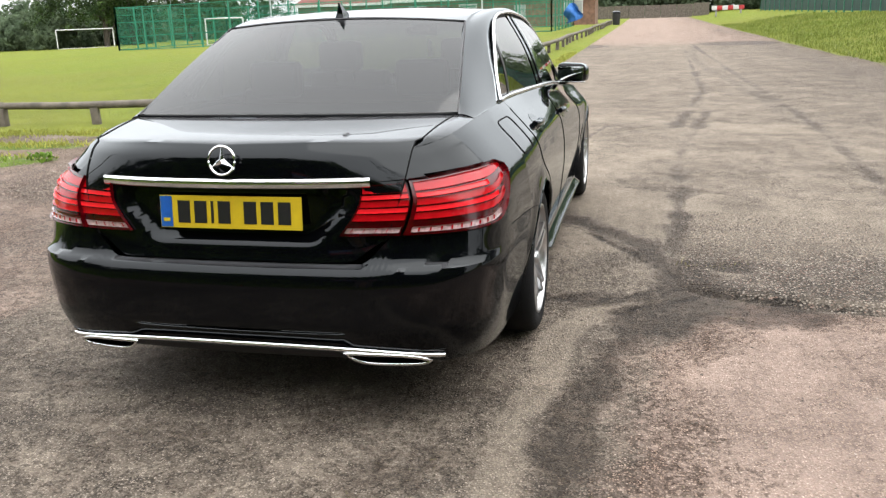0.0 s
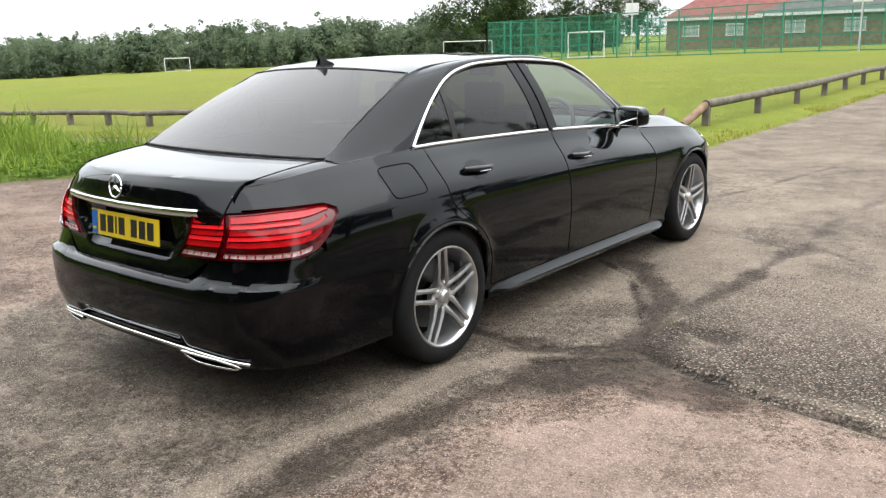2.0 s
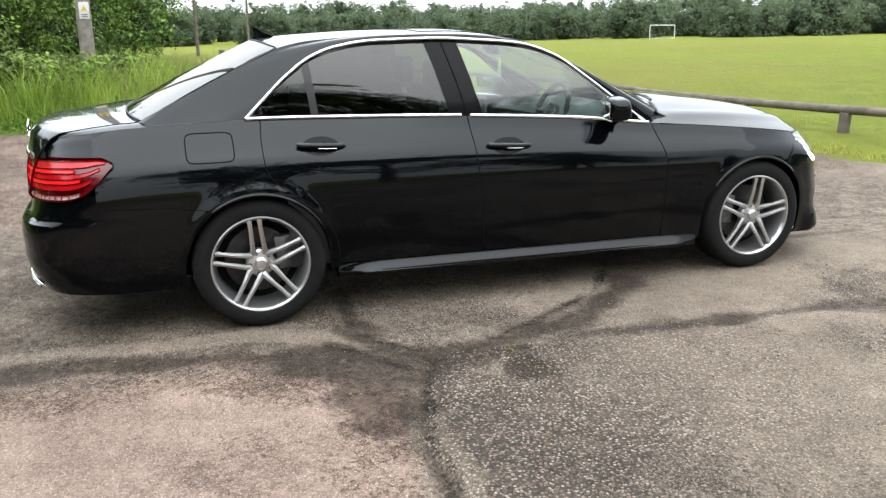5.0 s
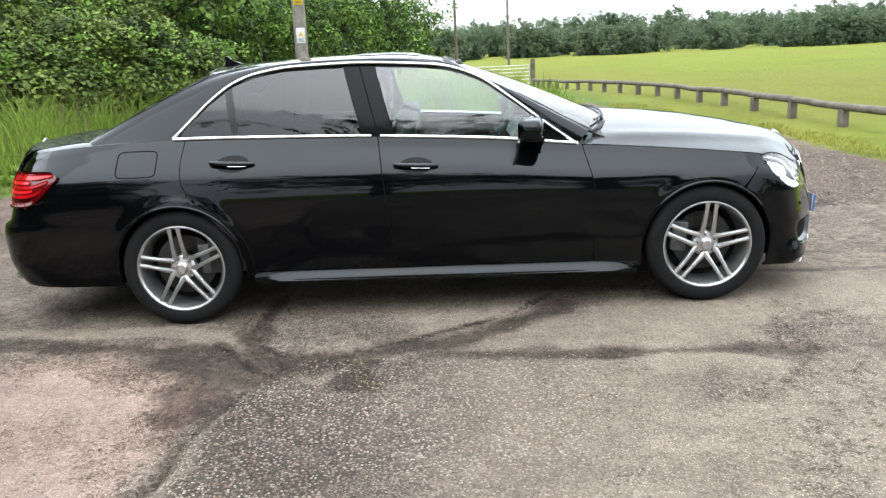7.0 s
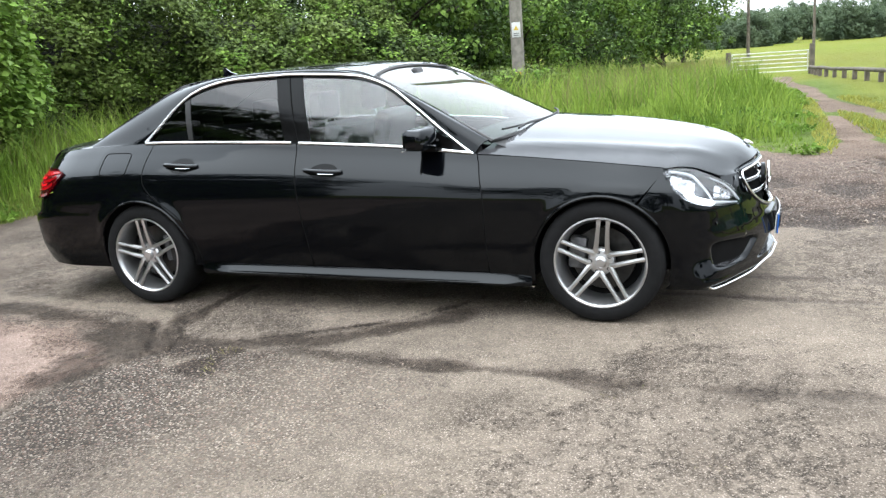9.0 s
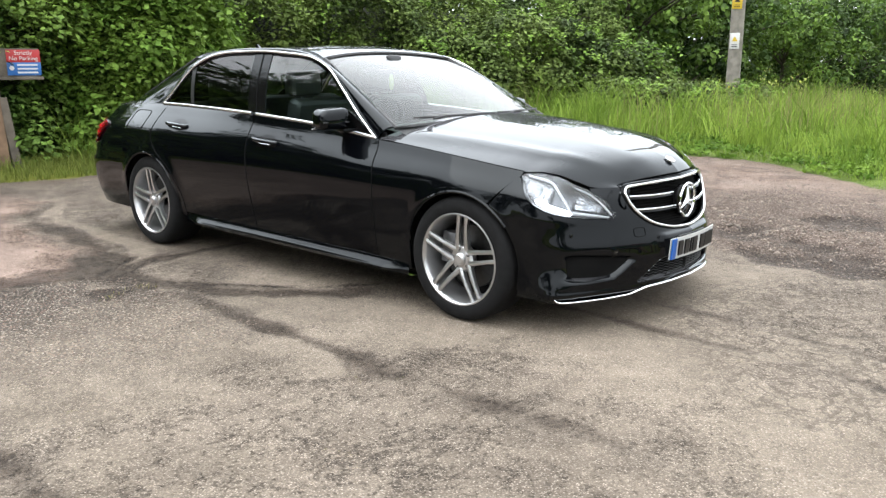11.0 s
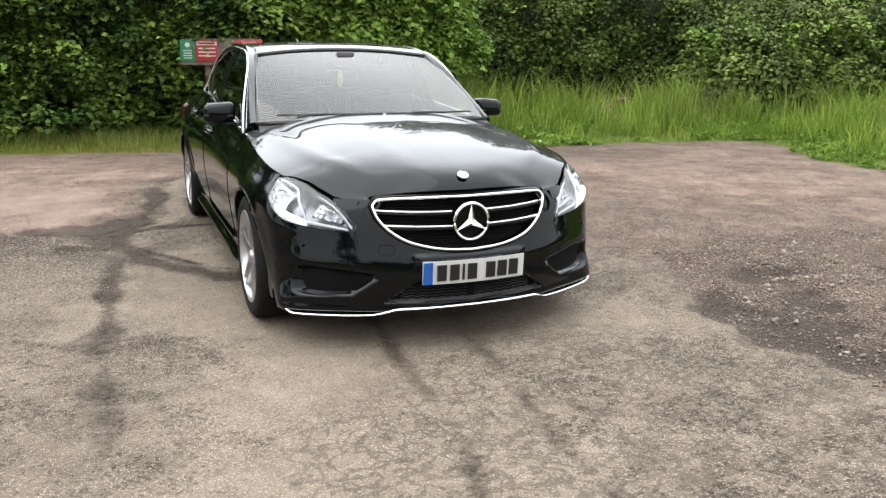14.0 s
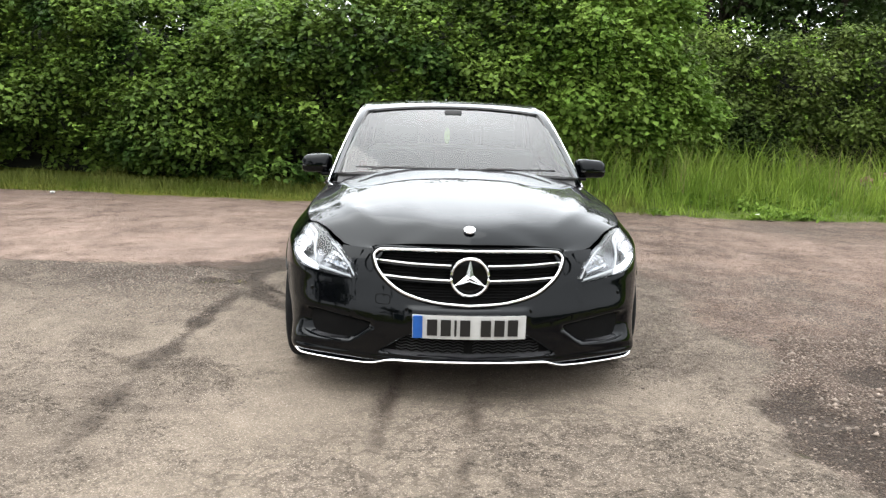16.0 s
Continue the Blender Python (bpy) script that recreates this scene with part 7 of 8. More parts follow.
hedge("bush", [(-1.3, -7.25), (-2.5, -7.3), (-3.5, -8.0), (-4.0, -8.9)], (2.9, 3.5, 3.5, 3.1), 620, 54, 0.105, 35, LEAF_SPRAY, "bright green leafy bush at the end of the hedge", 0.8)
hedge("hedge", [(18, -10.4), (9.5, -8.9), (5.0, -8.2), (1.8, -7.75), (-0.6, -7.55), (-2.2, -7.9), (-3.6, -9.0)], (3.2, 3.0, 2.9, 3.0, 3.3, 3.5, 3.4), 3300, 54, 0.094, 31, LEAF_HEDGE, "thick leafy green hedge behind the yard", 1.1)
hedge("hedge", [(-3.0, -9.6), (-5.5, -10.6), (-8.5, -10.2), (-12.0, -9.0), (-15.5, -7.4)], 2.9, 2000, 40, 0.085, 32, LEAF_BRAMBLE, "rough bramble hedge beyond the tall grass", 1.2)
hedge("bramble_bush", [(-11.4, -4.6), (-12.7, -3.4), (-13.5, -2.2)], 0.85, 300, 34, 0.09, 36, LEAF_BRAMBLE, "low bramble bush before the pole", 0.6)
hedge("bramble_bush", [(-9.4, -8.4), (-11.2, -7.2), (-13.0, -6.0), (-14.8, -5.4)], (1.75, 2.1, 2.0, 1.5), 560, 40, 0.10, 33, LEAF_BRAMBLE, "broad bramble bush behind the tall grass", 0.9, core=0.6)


def tree_meshes(height, spread, n_clump, per, leaf, seed, trunk_h=0.3, skirt=0):
    """A tapered trunk with limbs, and a crown of leaf clumps along the limbs."""
    r = np.random.default_rng(seed)
    bm = bmesh.new()
    top = np.array([r.normal() * 0.2, r.normal() * 0.2, height * 0.72])
    tr = spline([(0, 0, -0.2), (0.05 * height * r.normal() * 0.3, 0.03 * height * r.normal(), height * 0.3), top], 9)
    bm.from_mesh(tube(tr, np.linspace(height * 0.032, height * 0.008, 9), 7))
    cents = []
    for i in range(11):
        f = r.uniform(trunk_h, 0.95)
        st_ = np.array([np.interp(f, np.linspace(0, 1, 9), tr[:, c]) for c in range(3)])
        a = i * 2.4 + r.normal() * 0.3
        ln = spread * r.uniform(0.55, 1.0) * (1.15 - 0.6 * abs(f - 0.5))
        tip = st_ + np.array([math.cos(a) * ln, math.sin(a) * ln, height * r.uniform(0.08, 0.30)])
        md = (st_ + tip) / 2 + np.array([0, 0, height * 0.03])
        limb = spline([st_, md, tip], 6)
        bm.from_mesh(tube(limb, np.linspace(height * 0.012, height * 0.003, 6), 5))
        cents += [limb[3], limb[4], limb[5]]
    cents = np.array(cents + [tr[-1], tr[-2], tr[-1] + np.array([0, 0, height * 0.15])])
    if skirt:
        a = r.uniform(0, 2 * np.pi, skirt)
        cents = np.concatenate([cents, np.stack([np.cos(a) * spread * 0.6, np.sin(a) * spread * 0.6, height * r.uniform(0.06, 0.34, skirt)], 1)])
    idx = r.integers(0, len(cents), n_clump)
    C = cents[idx] + r.normal(size=(n_clump, 3)) * spread * np.array([0.26, 0.26, 0.22])
    rad = r.uniform(0.09, 0.22, n_clump) * spread * (1.45 if skirt else 1.0)
    D = unit(r.normal(size=(n_clump, per, 3)) + np.array([0, 0, 0.4]))
    P = C[:, None] + D * (rad[:, None, None] * np.cbrt(r.uniform(0.2, 1, (n_clump, per, 1))))
    P, D = P.reshape(-1, 3), D.reshape(-1, 3)
    k = P[:, 2] > height * (0.0 if skirt else 0.05)
    return mesh_bm(bm, "trunk"), leaves(P[k], unit(D[k] + np.array([0, 0, 0.4])), leaf * r.uniform(0.6, 1.4, k.sum()), r, "crown")


def plant_tree(meshes, mat, x, y, label, group="", turn=0.0, scale=1.0, name="tree", squash=1.0):
    t = thing(name, label, "tree" if name == "tree" else "bush", group, pose(x, y, float(ground_z(x, y)), 0, 0, turn) @ Matrix.Diagonal((scale, scale, scale * squash, 1)))
    part("trunk", meshes[0], BARK, t)
    part("crown", meshes[1], mat, t)
    return t


big = [tree_meshes(9.5, 3.6, 300, 34, 0.22, 60 + i, 0.12) for i in range(3)]
r_ = np.random.default_rng(77)
# tall trees behind the hedge and along the left bank
spots = [(12, -14.5), (7.5, -12.8), (3.5, -15.2), (0.2, -14.8), (-3.4, -13.6), (-6.2, -13.6), (-9.5, -13.2), (-13, -12.5), (-16.5, -11.2), (-20, -10.2), (17, -13), (-7.8, -16), (-11.5, -16)]
for i, (px, py) in enumerate(spots):
    plant_tree(big[i % 3], LEAF_DARK, px, py, "tall dark leafy tree behind the hedge", "trees behind the hedge", r_.uniform(0, 360), r_.uniform(0.39, 0.44) + (0.28 if px < -5 else 0.20 if px > 8 else 0) + (0.12 if py < -15.9 else 0))
for i, (px, py, sc) in enumerate([(9.2, -11.6, 0.62), (6.2, -11.4, 0.52), (3.2, -11.2, 0.44), (0.4, -11.2, 0.44), (-2.4, -11.6, 0.46), (7.7, -10.9, 0.58), (10.6, -14.5, 1.12), (13.2, -12.8, 1.18), (16.6, -10.6, 0.75)]):
    plant_tree(big[(i + 1) % 3], LEAF_DARK, px, py, "tall dark leafy tree behind the hedge", "trees behind the hedge", 57 * i, sc)
bush = [tree_meshes(5.2, 2.6, 220, 36, 0.17, 80 + i, 0.04) for i in range(3)]
for i, (px, py) in enumerate([(-19, -8.2), (-23, -8.6), (-26.5, -8.0), (-30, -7.4), (-34, -6.8), (-38.5, -6.4), (-43, -5.6), (-48, -4.8), (-54, -4.2), (-60, -3.4), (-25, -11), (-32, -10.5), (-41, -9.5), (-51, -8)]):
    plant_tree(bush[i % 3], LEAF_DARK if i % 2 else LEAF_HEDGE, px, py, "broad green bush along the field's hedge line", "bushes along the hedge line", r_.uniform(0, 360), r_.uniform(0.85, 1.2), "bush")
# the far tree line across the field, 33 to 95 degrees to the left of the road
far = [tree_meshes(8.0, 4.2, 230, 34, 0.52, 90 + i, 0.03, 22) for i in range(4)]
eye_x, eye_y = 4.0, -2.0
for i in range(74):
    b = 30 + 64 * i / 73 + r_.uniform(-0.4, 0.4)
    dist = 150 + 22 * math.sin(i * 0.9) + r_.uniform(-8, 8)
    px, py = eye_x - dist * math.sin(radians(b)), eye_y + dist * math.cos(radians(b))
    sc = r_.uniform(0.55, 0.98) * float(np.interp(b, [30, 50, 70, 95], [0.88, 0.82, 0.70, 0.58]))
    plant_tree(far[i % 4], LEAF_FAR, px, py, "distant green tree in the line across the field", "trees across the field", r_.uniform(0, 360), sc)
# a farther row whose haze is painted into the leaf colour
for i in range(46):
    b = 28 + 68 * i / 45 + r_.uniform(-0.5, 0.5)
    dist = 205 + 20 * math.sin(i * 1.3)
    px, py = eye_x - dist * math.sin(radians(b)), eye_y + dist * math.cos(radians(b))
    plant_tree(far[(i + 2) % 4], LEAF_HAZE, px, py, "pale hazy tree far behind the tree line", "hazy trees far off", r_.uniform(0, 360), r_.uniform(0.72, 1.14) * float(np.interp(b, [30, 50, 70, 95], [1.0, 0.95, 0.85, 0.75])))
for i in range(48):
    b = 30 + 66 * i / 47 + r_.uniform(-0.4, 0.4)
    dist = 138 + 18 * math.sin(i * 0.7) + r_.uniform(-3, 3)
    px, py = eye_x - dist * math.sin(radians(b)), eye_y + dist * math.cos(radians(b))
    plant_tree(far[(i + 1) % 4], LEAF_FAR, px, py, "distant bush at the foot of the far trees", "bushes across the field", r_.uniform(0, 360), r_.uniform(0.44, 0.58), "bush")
# a big tree and the copse near the games court, and the road's far end
for b, dist, sc in ((36.6, 118, 1.35), (34.9, 121, 1.25), (39.5, 124, 0.8), (31.5, 118, 0.85), (29, 120, 1.0), (26.5, 124, 0.95)):
    plant_tree(big[int(dist) % 3], LEAF_FAR, eye_x - dist * math.sin(radians(b)), eye_y + dist * math.cos(radians(b)), "large dark green tree beyond the goal", "trees beyond the goal", b * 40, sc)
for px, py, sc in ((-16, 118, 0.9), (-9, 124, 1.0), (-3, 122, 0.9), (3, 128, 1.05), (9, 126, 1.0), (16, 120, 1.0), (22, 112, 1.0), (26, 98, 1.0), (27, 84, 0.95), (27, 70, 1.0), (26, 56, 0.9)):
    plant_tree(far[int(py) % 4], LEAF_FAR, px, py, "green tree at the road's far end", "trees at the road end", py * 31, sc)
# trees across the road, whose dark band shows in the car's doors and windows
for i, (px, py) in enumerate([(19.5, -15), (16.0, -1.5), (16.5, 3.5), (18.5, 9), (28, 15), (27, 34)]):
    plant_tree(big[i % 3], LEAF_DARK, px, py, "tall dark tree across the road", "trees across the road", 77 * i, 0.86)


# ---- rails, signs, gate, court, house and small things ----
LOG = material("weathered_grey_timber", (0.093, 0.078, 0.061), 0.85, vary=0.35, scale=6, bump=0.7, bump_scale=30)
LOG_FRESH = material("split_brown_timber", (0.151, 0.096, 0.058), 0.85, vary=0.3, scale=9, bump=0.6, bump_scale=35)
GALV = material("galvanised_steel", (0.42, 0.43, 0.44), 0.45, metal=0.8, vary=0.15, scale=20)
WHITE_PAINT = material("white_painted_metal", (0.452, 0.452, 0.441), 0.45, vary=0.06, scale=8)
GREEN_PAINT = material("green_painted_fence", (0.0087, 0.136, 0.078), 0.45, vary=0.15, scale=8)
BRICK = material("red_brown_brick", (0.151, 0.084, 0.055), 0.9, vary=0.25, scale=2.5, bump=0.3, bump_scale=20)
TILE_RED = material("dark_red_roof_tile", (0.116, 0.032, 0.026), 0.8, vary=0.25, scale=1.5, bump=0.3, bump_scale=12)
TILE_GREY = material("grey_roof_tile", (0.058, 0.055, 0.055), 0.8, vary=0.2, scale=1.5, bump=0.3, bump_scale=12)
PANE = material("pale_window_shutter", (0.244, 0.255, 0.244), 0.4, vary=0.1, scale=3)
CONCRETE = material("concrete", (0.203, 0.197, 0.186), 0.9, vary=0.2, scale=5, bump=0.3, bump_scale=30)


def gz(px, py):
    return float(ground_z(px, py))


def log_rail(pts, post_h=0.30, radius=0.07, skip=(), label="low log rail on short posts along the grass"):
    """A knee rail: square posts with round logs from post to post."""
    rail = thing("log_rail", label, "fence", "log rails")
    r = np.random.default_rng(int(abs(pts[0][1]) * 10))
    tops = []
    for (px, py) in pts:
        h = post_h * r.uniform(0.95, 1.05)
        lean = Matrix.Rotation(radians(r.uniform(-3, 3)), 4, "Y") @ Matrix.Rotation(r.uniform(0, 0.4), 4, "Z")
        part("post", box_bm((0.11, 0.11, h + 0.15), (px, py, gz(px, py) + (h - 0.15) / 2), 0.012, 2, lean), LOG, rail)
        tops.append(Vector((px, py, gz(px, py) + h + radius * 0.55)))
    for i, (a, b) in enumerate(zip(tops[:-1], tops[1:])):
        if i in skip:
            continue
        d = (b - a).normalized() * 0.03
        ln = np.array([a - d, a * 0.66 + b * 0.34 + Vector((0, 0, r.normal() * 0.008)), a * 0.33 + b * 0.67, b + d])
        part("log", tube(spline(ln, 7), radius * np.array([1, 1.02, 0.98, 1.03, 1, 0.97, 1]) * r.uniform(0.92, 1.05), 9), LOG, rail)
    return rail


ys_a = [8.74]
while ys_a[-1] < 74:
    ys_a.append(ys_a[-1] + 2.15 + 0.25 * math.sin(len(ys_a)))
log_rail([(-1.86 - 0.06 * math.sin(yy * 0.4), yy) for yy in ys_a], label="low log rail on short posts beside the road")
line_b = spline([(-2.10, 6.86), (-3.6, 6.2), (-5.2, 5.75), (-6.75, 5.5), (-9.25, 5.38), (-12.4, 5.30), (-15.2, 5.17), (-18.2, 4.85), (-22.1, 4.43), (-27.4, 3.95), (-31.3, 3.85)], 21)
log_rail([tuple(p) for p in line_b], 0.25, 0.056, label="low log rail on short posts along the playing field")
# the broken end: a loose post stub, a fallen log
stub = thing("broken_post", "split brown stump of a broken rail post", "post")
bm = box_bm((0.13, 0.12, 0.46), (0, 0, 0.17), 0.012, 2, Matrix.Rotation(radians(7), 4, "Y"))
for v in bm.verts:
    if v.co.z > 0.3:
        v.co.z += 0.09 * math.sin(v.co.x * 30)
part("stump", bm, LOG_FRESH, stub)
part("splinter", box_bm((0.34, 0.11, 0.10), (0.16, -0.02, 0.055), 0.012, 1, Matrix.Rotation(radians(10), 4, "Y")), LOG_FRESH, stub)
stub.matrix_basis = pose(-1.78, 6.80, gz(-1.78, 6.8), 0, 0, 20)
fallen = thing("fallen_log", "rail log that has slipped down to the grass", "log")
part("log", tube(np.array([(-1.85, 8.78, gz(-1.85, 8.8) + 0.34), (-1.88, 8.45, 0.26), (-1.90, 7.95, gz(-1.9, 8.0) + 0.07)]), 0.066, 9), LOG_FRESH, fallen)

# telegraph pole with its notices
pole = thing("telegraph_pole", "weathered timber telegraph pole with yellow warning notices", "pole")
px, py = -14.5, -3.25
part("shaft", tube(np.array([(px, py, gz(px, py) - 0.3), (px, py + 0.02, 4.0), (px + 0.02, py, 8.2)]), np.array([0.155, 0.14, 0.115]), 14), material("bleached_pole_timber", (0.165, 0.150, 0.128), 0.85, vary=0.25, scale=7, bump=0.6, bump_scale=30), pole)
to_eye = math.degrees(math.atan2(5.2 - px, -(2 - py)))
YELLOW = material("yellow_enamel", (0.435, 0.302, 0.017), 0.4, vary=0.08, scale=20)
for zc, w, h, mt in ((1.72, 0.20, 0.34, PLATE_WHITE), (2.55, 0.21, 0.30, YELLOW), (0.72, 0.12, 0.06, YELLOW)):
    nb = part("notice", box_bm((w, 0.012, h), (0, 0, 0), 0.004), mt, pole)
    nb.matrix_basis = pose(px, py, zc, 0, 0, to_eye + 0) @ pose(0, -0.152, 0)
    tri = outline_solid([(-0.06, -0.05), (0.06, -0.05), (0, 0.06)], 0.004)
    bmesh.ops.translate(tri, vec=(0, -0.008, h * 0.12), verts=tri.verts)
    part("warning_triangle", tri, YELLOW if mt is PLATE_WHITE else PLATE_INK, nb)
    if h > 0.2:
        for k in range(2):
            part("bar", box_bm((w * 0.6, 0.003, 0.014), (0, -0.0075, -h * (0.24 + 0.12 * k))), PLATE_INK, nb)
for (qx, qy, hh) in ((-62, 1.0, 7.5), (-74, 6.0, 6.0)):
    p2 = thing("telegraph_pole", "thin distant timber pole beyond the gate", "pole")
    part("shaft", tube(np.array([(qx, qy, gz(qx, qy) - 0.3), (qx, qy, hh - 1)]), np.array([0.13, 0.09]), 8), LOG, p2)
    part("crossarm", box_bm((0.1, 1.2, 0.1), (qx, qy, hh - 1.3), 0.01), LOG, p2)

# field gate
gate = thing("field_gate", "closed pale metal field gate between timber posts", "gate")
ga, gb = Vector((-33.2, 0.75, 0)), Vector((-33.0, 4.0, 0))
zb = gz(-33, 2.4)
for p in (ga, gb):
    part("gate_post", tube(np.array([(p.x, p.y, zb - 0.3), (p.x, p.y, zb + (1.02 if p is ga else 1.18))]), 0.11, 10), LOG, gate)
for i, h in enumerate((0.12, 0.29, 0.46, 0.62, 0.78, 0.92)):
    part("gate_bar", tube(np.array([(ga.x, ga.y + 0.12, zb + h), (gb.x, gb.y - 0.12, zb + h)]), 0.022, 6), WHITE_PAINT, gate)
for yy in (0.9, 3.85):
    part("gate_stile", tube(np.array([(-33.15, yy, zb + 0.10), (-33.15, yy, zb + 0.94)]), 0.024, 6), WHITE_PAINT, gate)

# notice board in the hedge, with timber boards leaning under it
board = thing("notice_board", "row of coloured notices on a timber rail in the hedge", "sign")
bx0, by0 = -0.12, -6.62
turn = math.degrees(math.atan2(3.2, 11.5))
bmat = pose(bx0, by0, 0.0, 0, 0, 180 - turn) @ Matrix.Diagonal((0.94, 1, 0.93, 1))
board.matrix_basis = bmat
GREEN_SIGN = material("green_notice", (0.012, 0.174, 0.075), 0.4, vary=0.08, scale=10)
RED_SIGN = material("red_notice", (0.319, 0.020, 0.023), 0.4, vary=0.08, scale=10)
BLUE_SIGN = material("blue_notice", (0.017, 0.099, 0.302), 0.4, vary=0.08, scale=10)
part("rail", box_bm((1.18, 0.03, 0.36), (0, 0.012, 1.40), 0.006), LOG, board)
part("ledge", box_bm((1.24, 0.06, 0.04), (0, 0, 1.20), 0.008), LOG, board)
for sx in (-0.22, 0.05):
    part("post", box_bm((0.09, 0.09, 1.75), (sx, 0.07, 0.70), 0.01), LOG, board)


def lettering(text, size, at, parent, mat, name="lettering"):
    cu = bpy.data.curves.new(name, "FONT")
    cu.body, cu.size, cu.align_x, cu.align_y, cu.extrude = text, size, "CENTER", "CENTER", 0.0008
    ob = new("tmp_text", cu)
    dg = bpy.context.evaluated_depsgraph_get()
    me = bpy.data.meshes.new_from_object(ob.evaluated_get(dg))
    bpy.data.objects.remove(ob)
    me.materials.clear()
    o = part(name, me, mat, parent)
    o.matrix_basis = pose(*at, 90, 0, 0)
    return o


def notice(x, w, z, h, mat):
    n = part("notice", box_bm((w, 0.006, h), (x, -0.008, z), 0.002), mat, board)
    return n


g = notice(-0.50, 0.22, 1.40, 0.32, GREEN_SIGN)
part("disc", lathe([(0, -0.016), (0.035, -0.0155), (0.036, -0.012)], 20, "y"), PLATE_WHITE, g).matrix_basis = pose(-0.50, 0.003, 1.48)
for k in range(4):
    part("bar", box_bm((0.13 - 0.01 * (k % 2), 0.002, 0.014), (-0.50, -0.013, 1.395 - 0.036 * k)), PLATE_WHITE, g)
rd = notice(-0.22, 0.32, 1.40, 0.32, RED_SIGN)
part("band", box_bm((0.30, 0.002, 0.055), (-0.22, -0.0125, 1.505)), PLATE_WHITE, rd)
for k in range(3):
    part("bar", box_bm((0.25, 0.002, 0.018), (-0.22, -0.0125, 1.43 - 0.055 * k)), PLATE_WHITE, rd)
part("bar", box_bm((0.24, 0.002, 0.026), (-0.22, -0.0145, 1.505)), RED_SIGN, rd)
r2 = notice(0.40, 0.40, 1.485, 0.16, RED_SIGN)
lettering("Strictly", 0.075, (0.40, -0.0125, 1.522), r2, PLATE_WHITE)
lettering("No Parking", 0.075, (0.40, -0.0125, 1.452), r2, PLATE_WHITE)
b2 = notice(0.40, 0.40, 1.32, 0.165, BLUE_SIGN)
for k in range(3):
    part("bar", box_bm((0.24, 0.002, 0.022), (0.44, -0.0125, 1.37 - 0.048 * k)), PLATE_WHITE, b2)
part("disc", lathe([(0, -0.016), (0.030, -0.0155), (0.031, -0.012)], 20, "y"), PLATE_WHITE, b2).matrix_basis = pose(0.255, 0.003, 1.33)
for i, (dx, w, h, tl) in enumerate(((-0.16, 0.13, 0.92, 3), (0.0, 0.15, 0.99, -3), (0.14, 0.10, 0.90, -6))):
    bd = thing("timber_board", "rough grey-brown board leaning upright under the notices", "board", "boards under the notices")
    part("plank", box_bm((w, 0.045, h), (0, 0, h / 2 - 0.03), 0.006, 1, Matrix.Rotation(radians(tl), 4, "Y")), LOG_FRESH if i == 1 else LOG, bd)
    wpos = bmat @ Vector((dx, -0.14 + 0.015 * i, 0))
    bd.matrix_basis = pose(wpos.x, wpos.y, gz(wpos.x, wpos.y) + 0.0, 0, 0, 180 - turn)

# goals
def goal(x, y, turn_, w, h, d, label):
    g_ = thing("football_goal", label, "goal", at=pose(x, y, gz(x, y), 0, 0, turn_))
    for sx in (-w / 2, w / 2):
        part("upright", tube(np.array([(sx, 0, 0), (sx, 0, h)]), 0.06, 8), WHITE_PAINT, g_)
        part("stay", tube(np.array([(sx, 0, h), (sx, d * 0.35, h * 0.95), (sx, d, 0.05)]), 0.03, 6), GALV, g_)
    part("crossbar", tube(np.array([(-w / 2, 0, h), (w / 2, 0, h)]), 0.06, 8), WHITE_PAINT, g_)
    part("ground_bar", tube(np.array([(-w / 2, d, 0.04), (w / 2, d, 0.04)]), 0.035, 6), WHITE_PAINT, g_)


def polar(b, dist):
    return eye_x - dist * math.sin(radians(b)), eye_y + dist * math.cos(radians(b))


gxx, gyy = polar(37.9, 112)
goal(gxx, gyy, 37, 6.4, 2.25, 1.5, "white football goal on the mown field")
gxx, gyy = polar(57.0, 118)
goal(gxx, gyy, 57, 3.2, 1.75, 1.2, "small white football goal far across the field")
gxx, gyy = polar(48.5, 128)
goal(gxx, gyy, 50, 2.6, 0.9, 1.0, "small white goal at the far edge of the field")

# fenced games court
court = thing("games_court", "green mesh-fenced games court beyond the field", "fence")
CX0, CX1, CY0, CY1, CH = -38.5, -5.0, 54.0, 72.0, 3.2


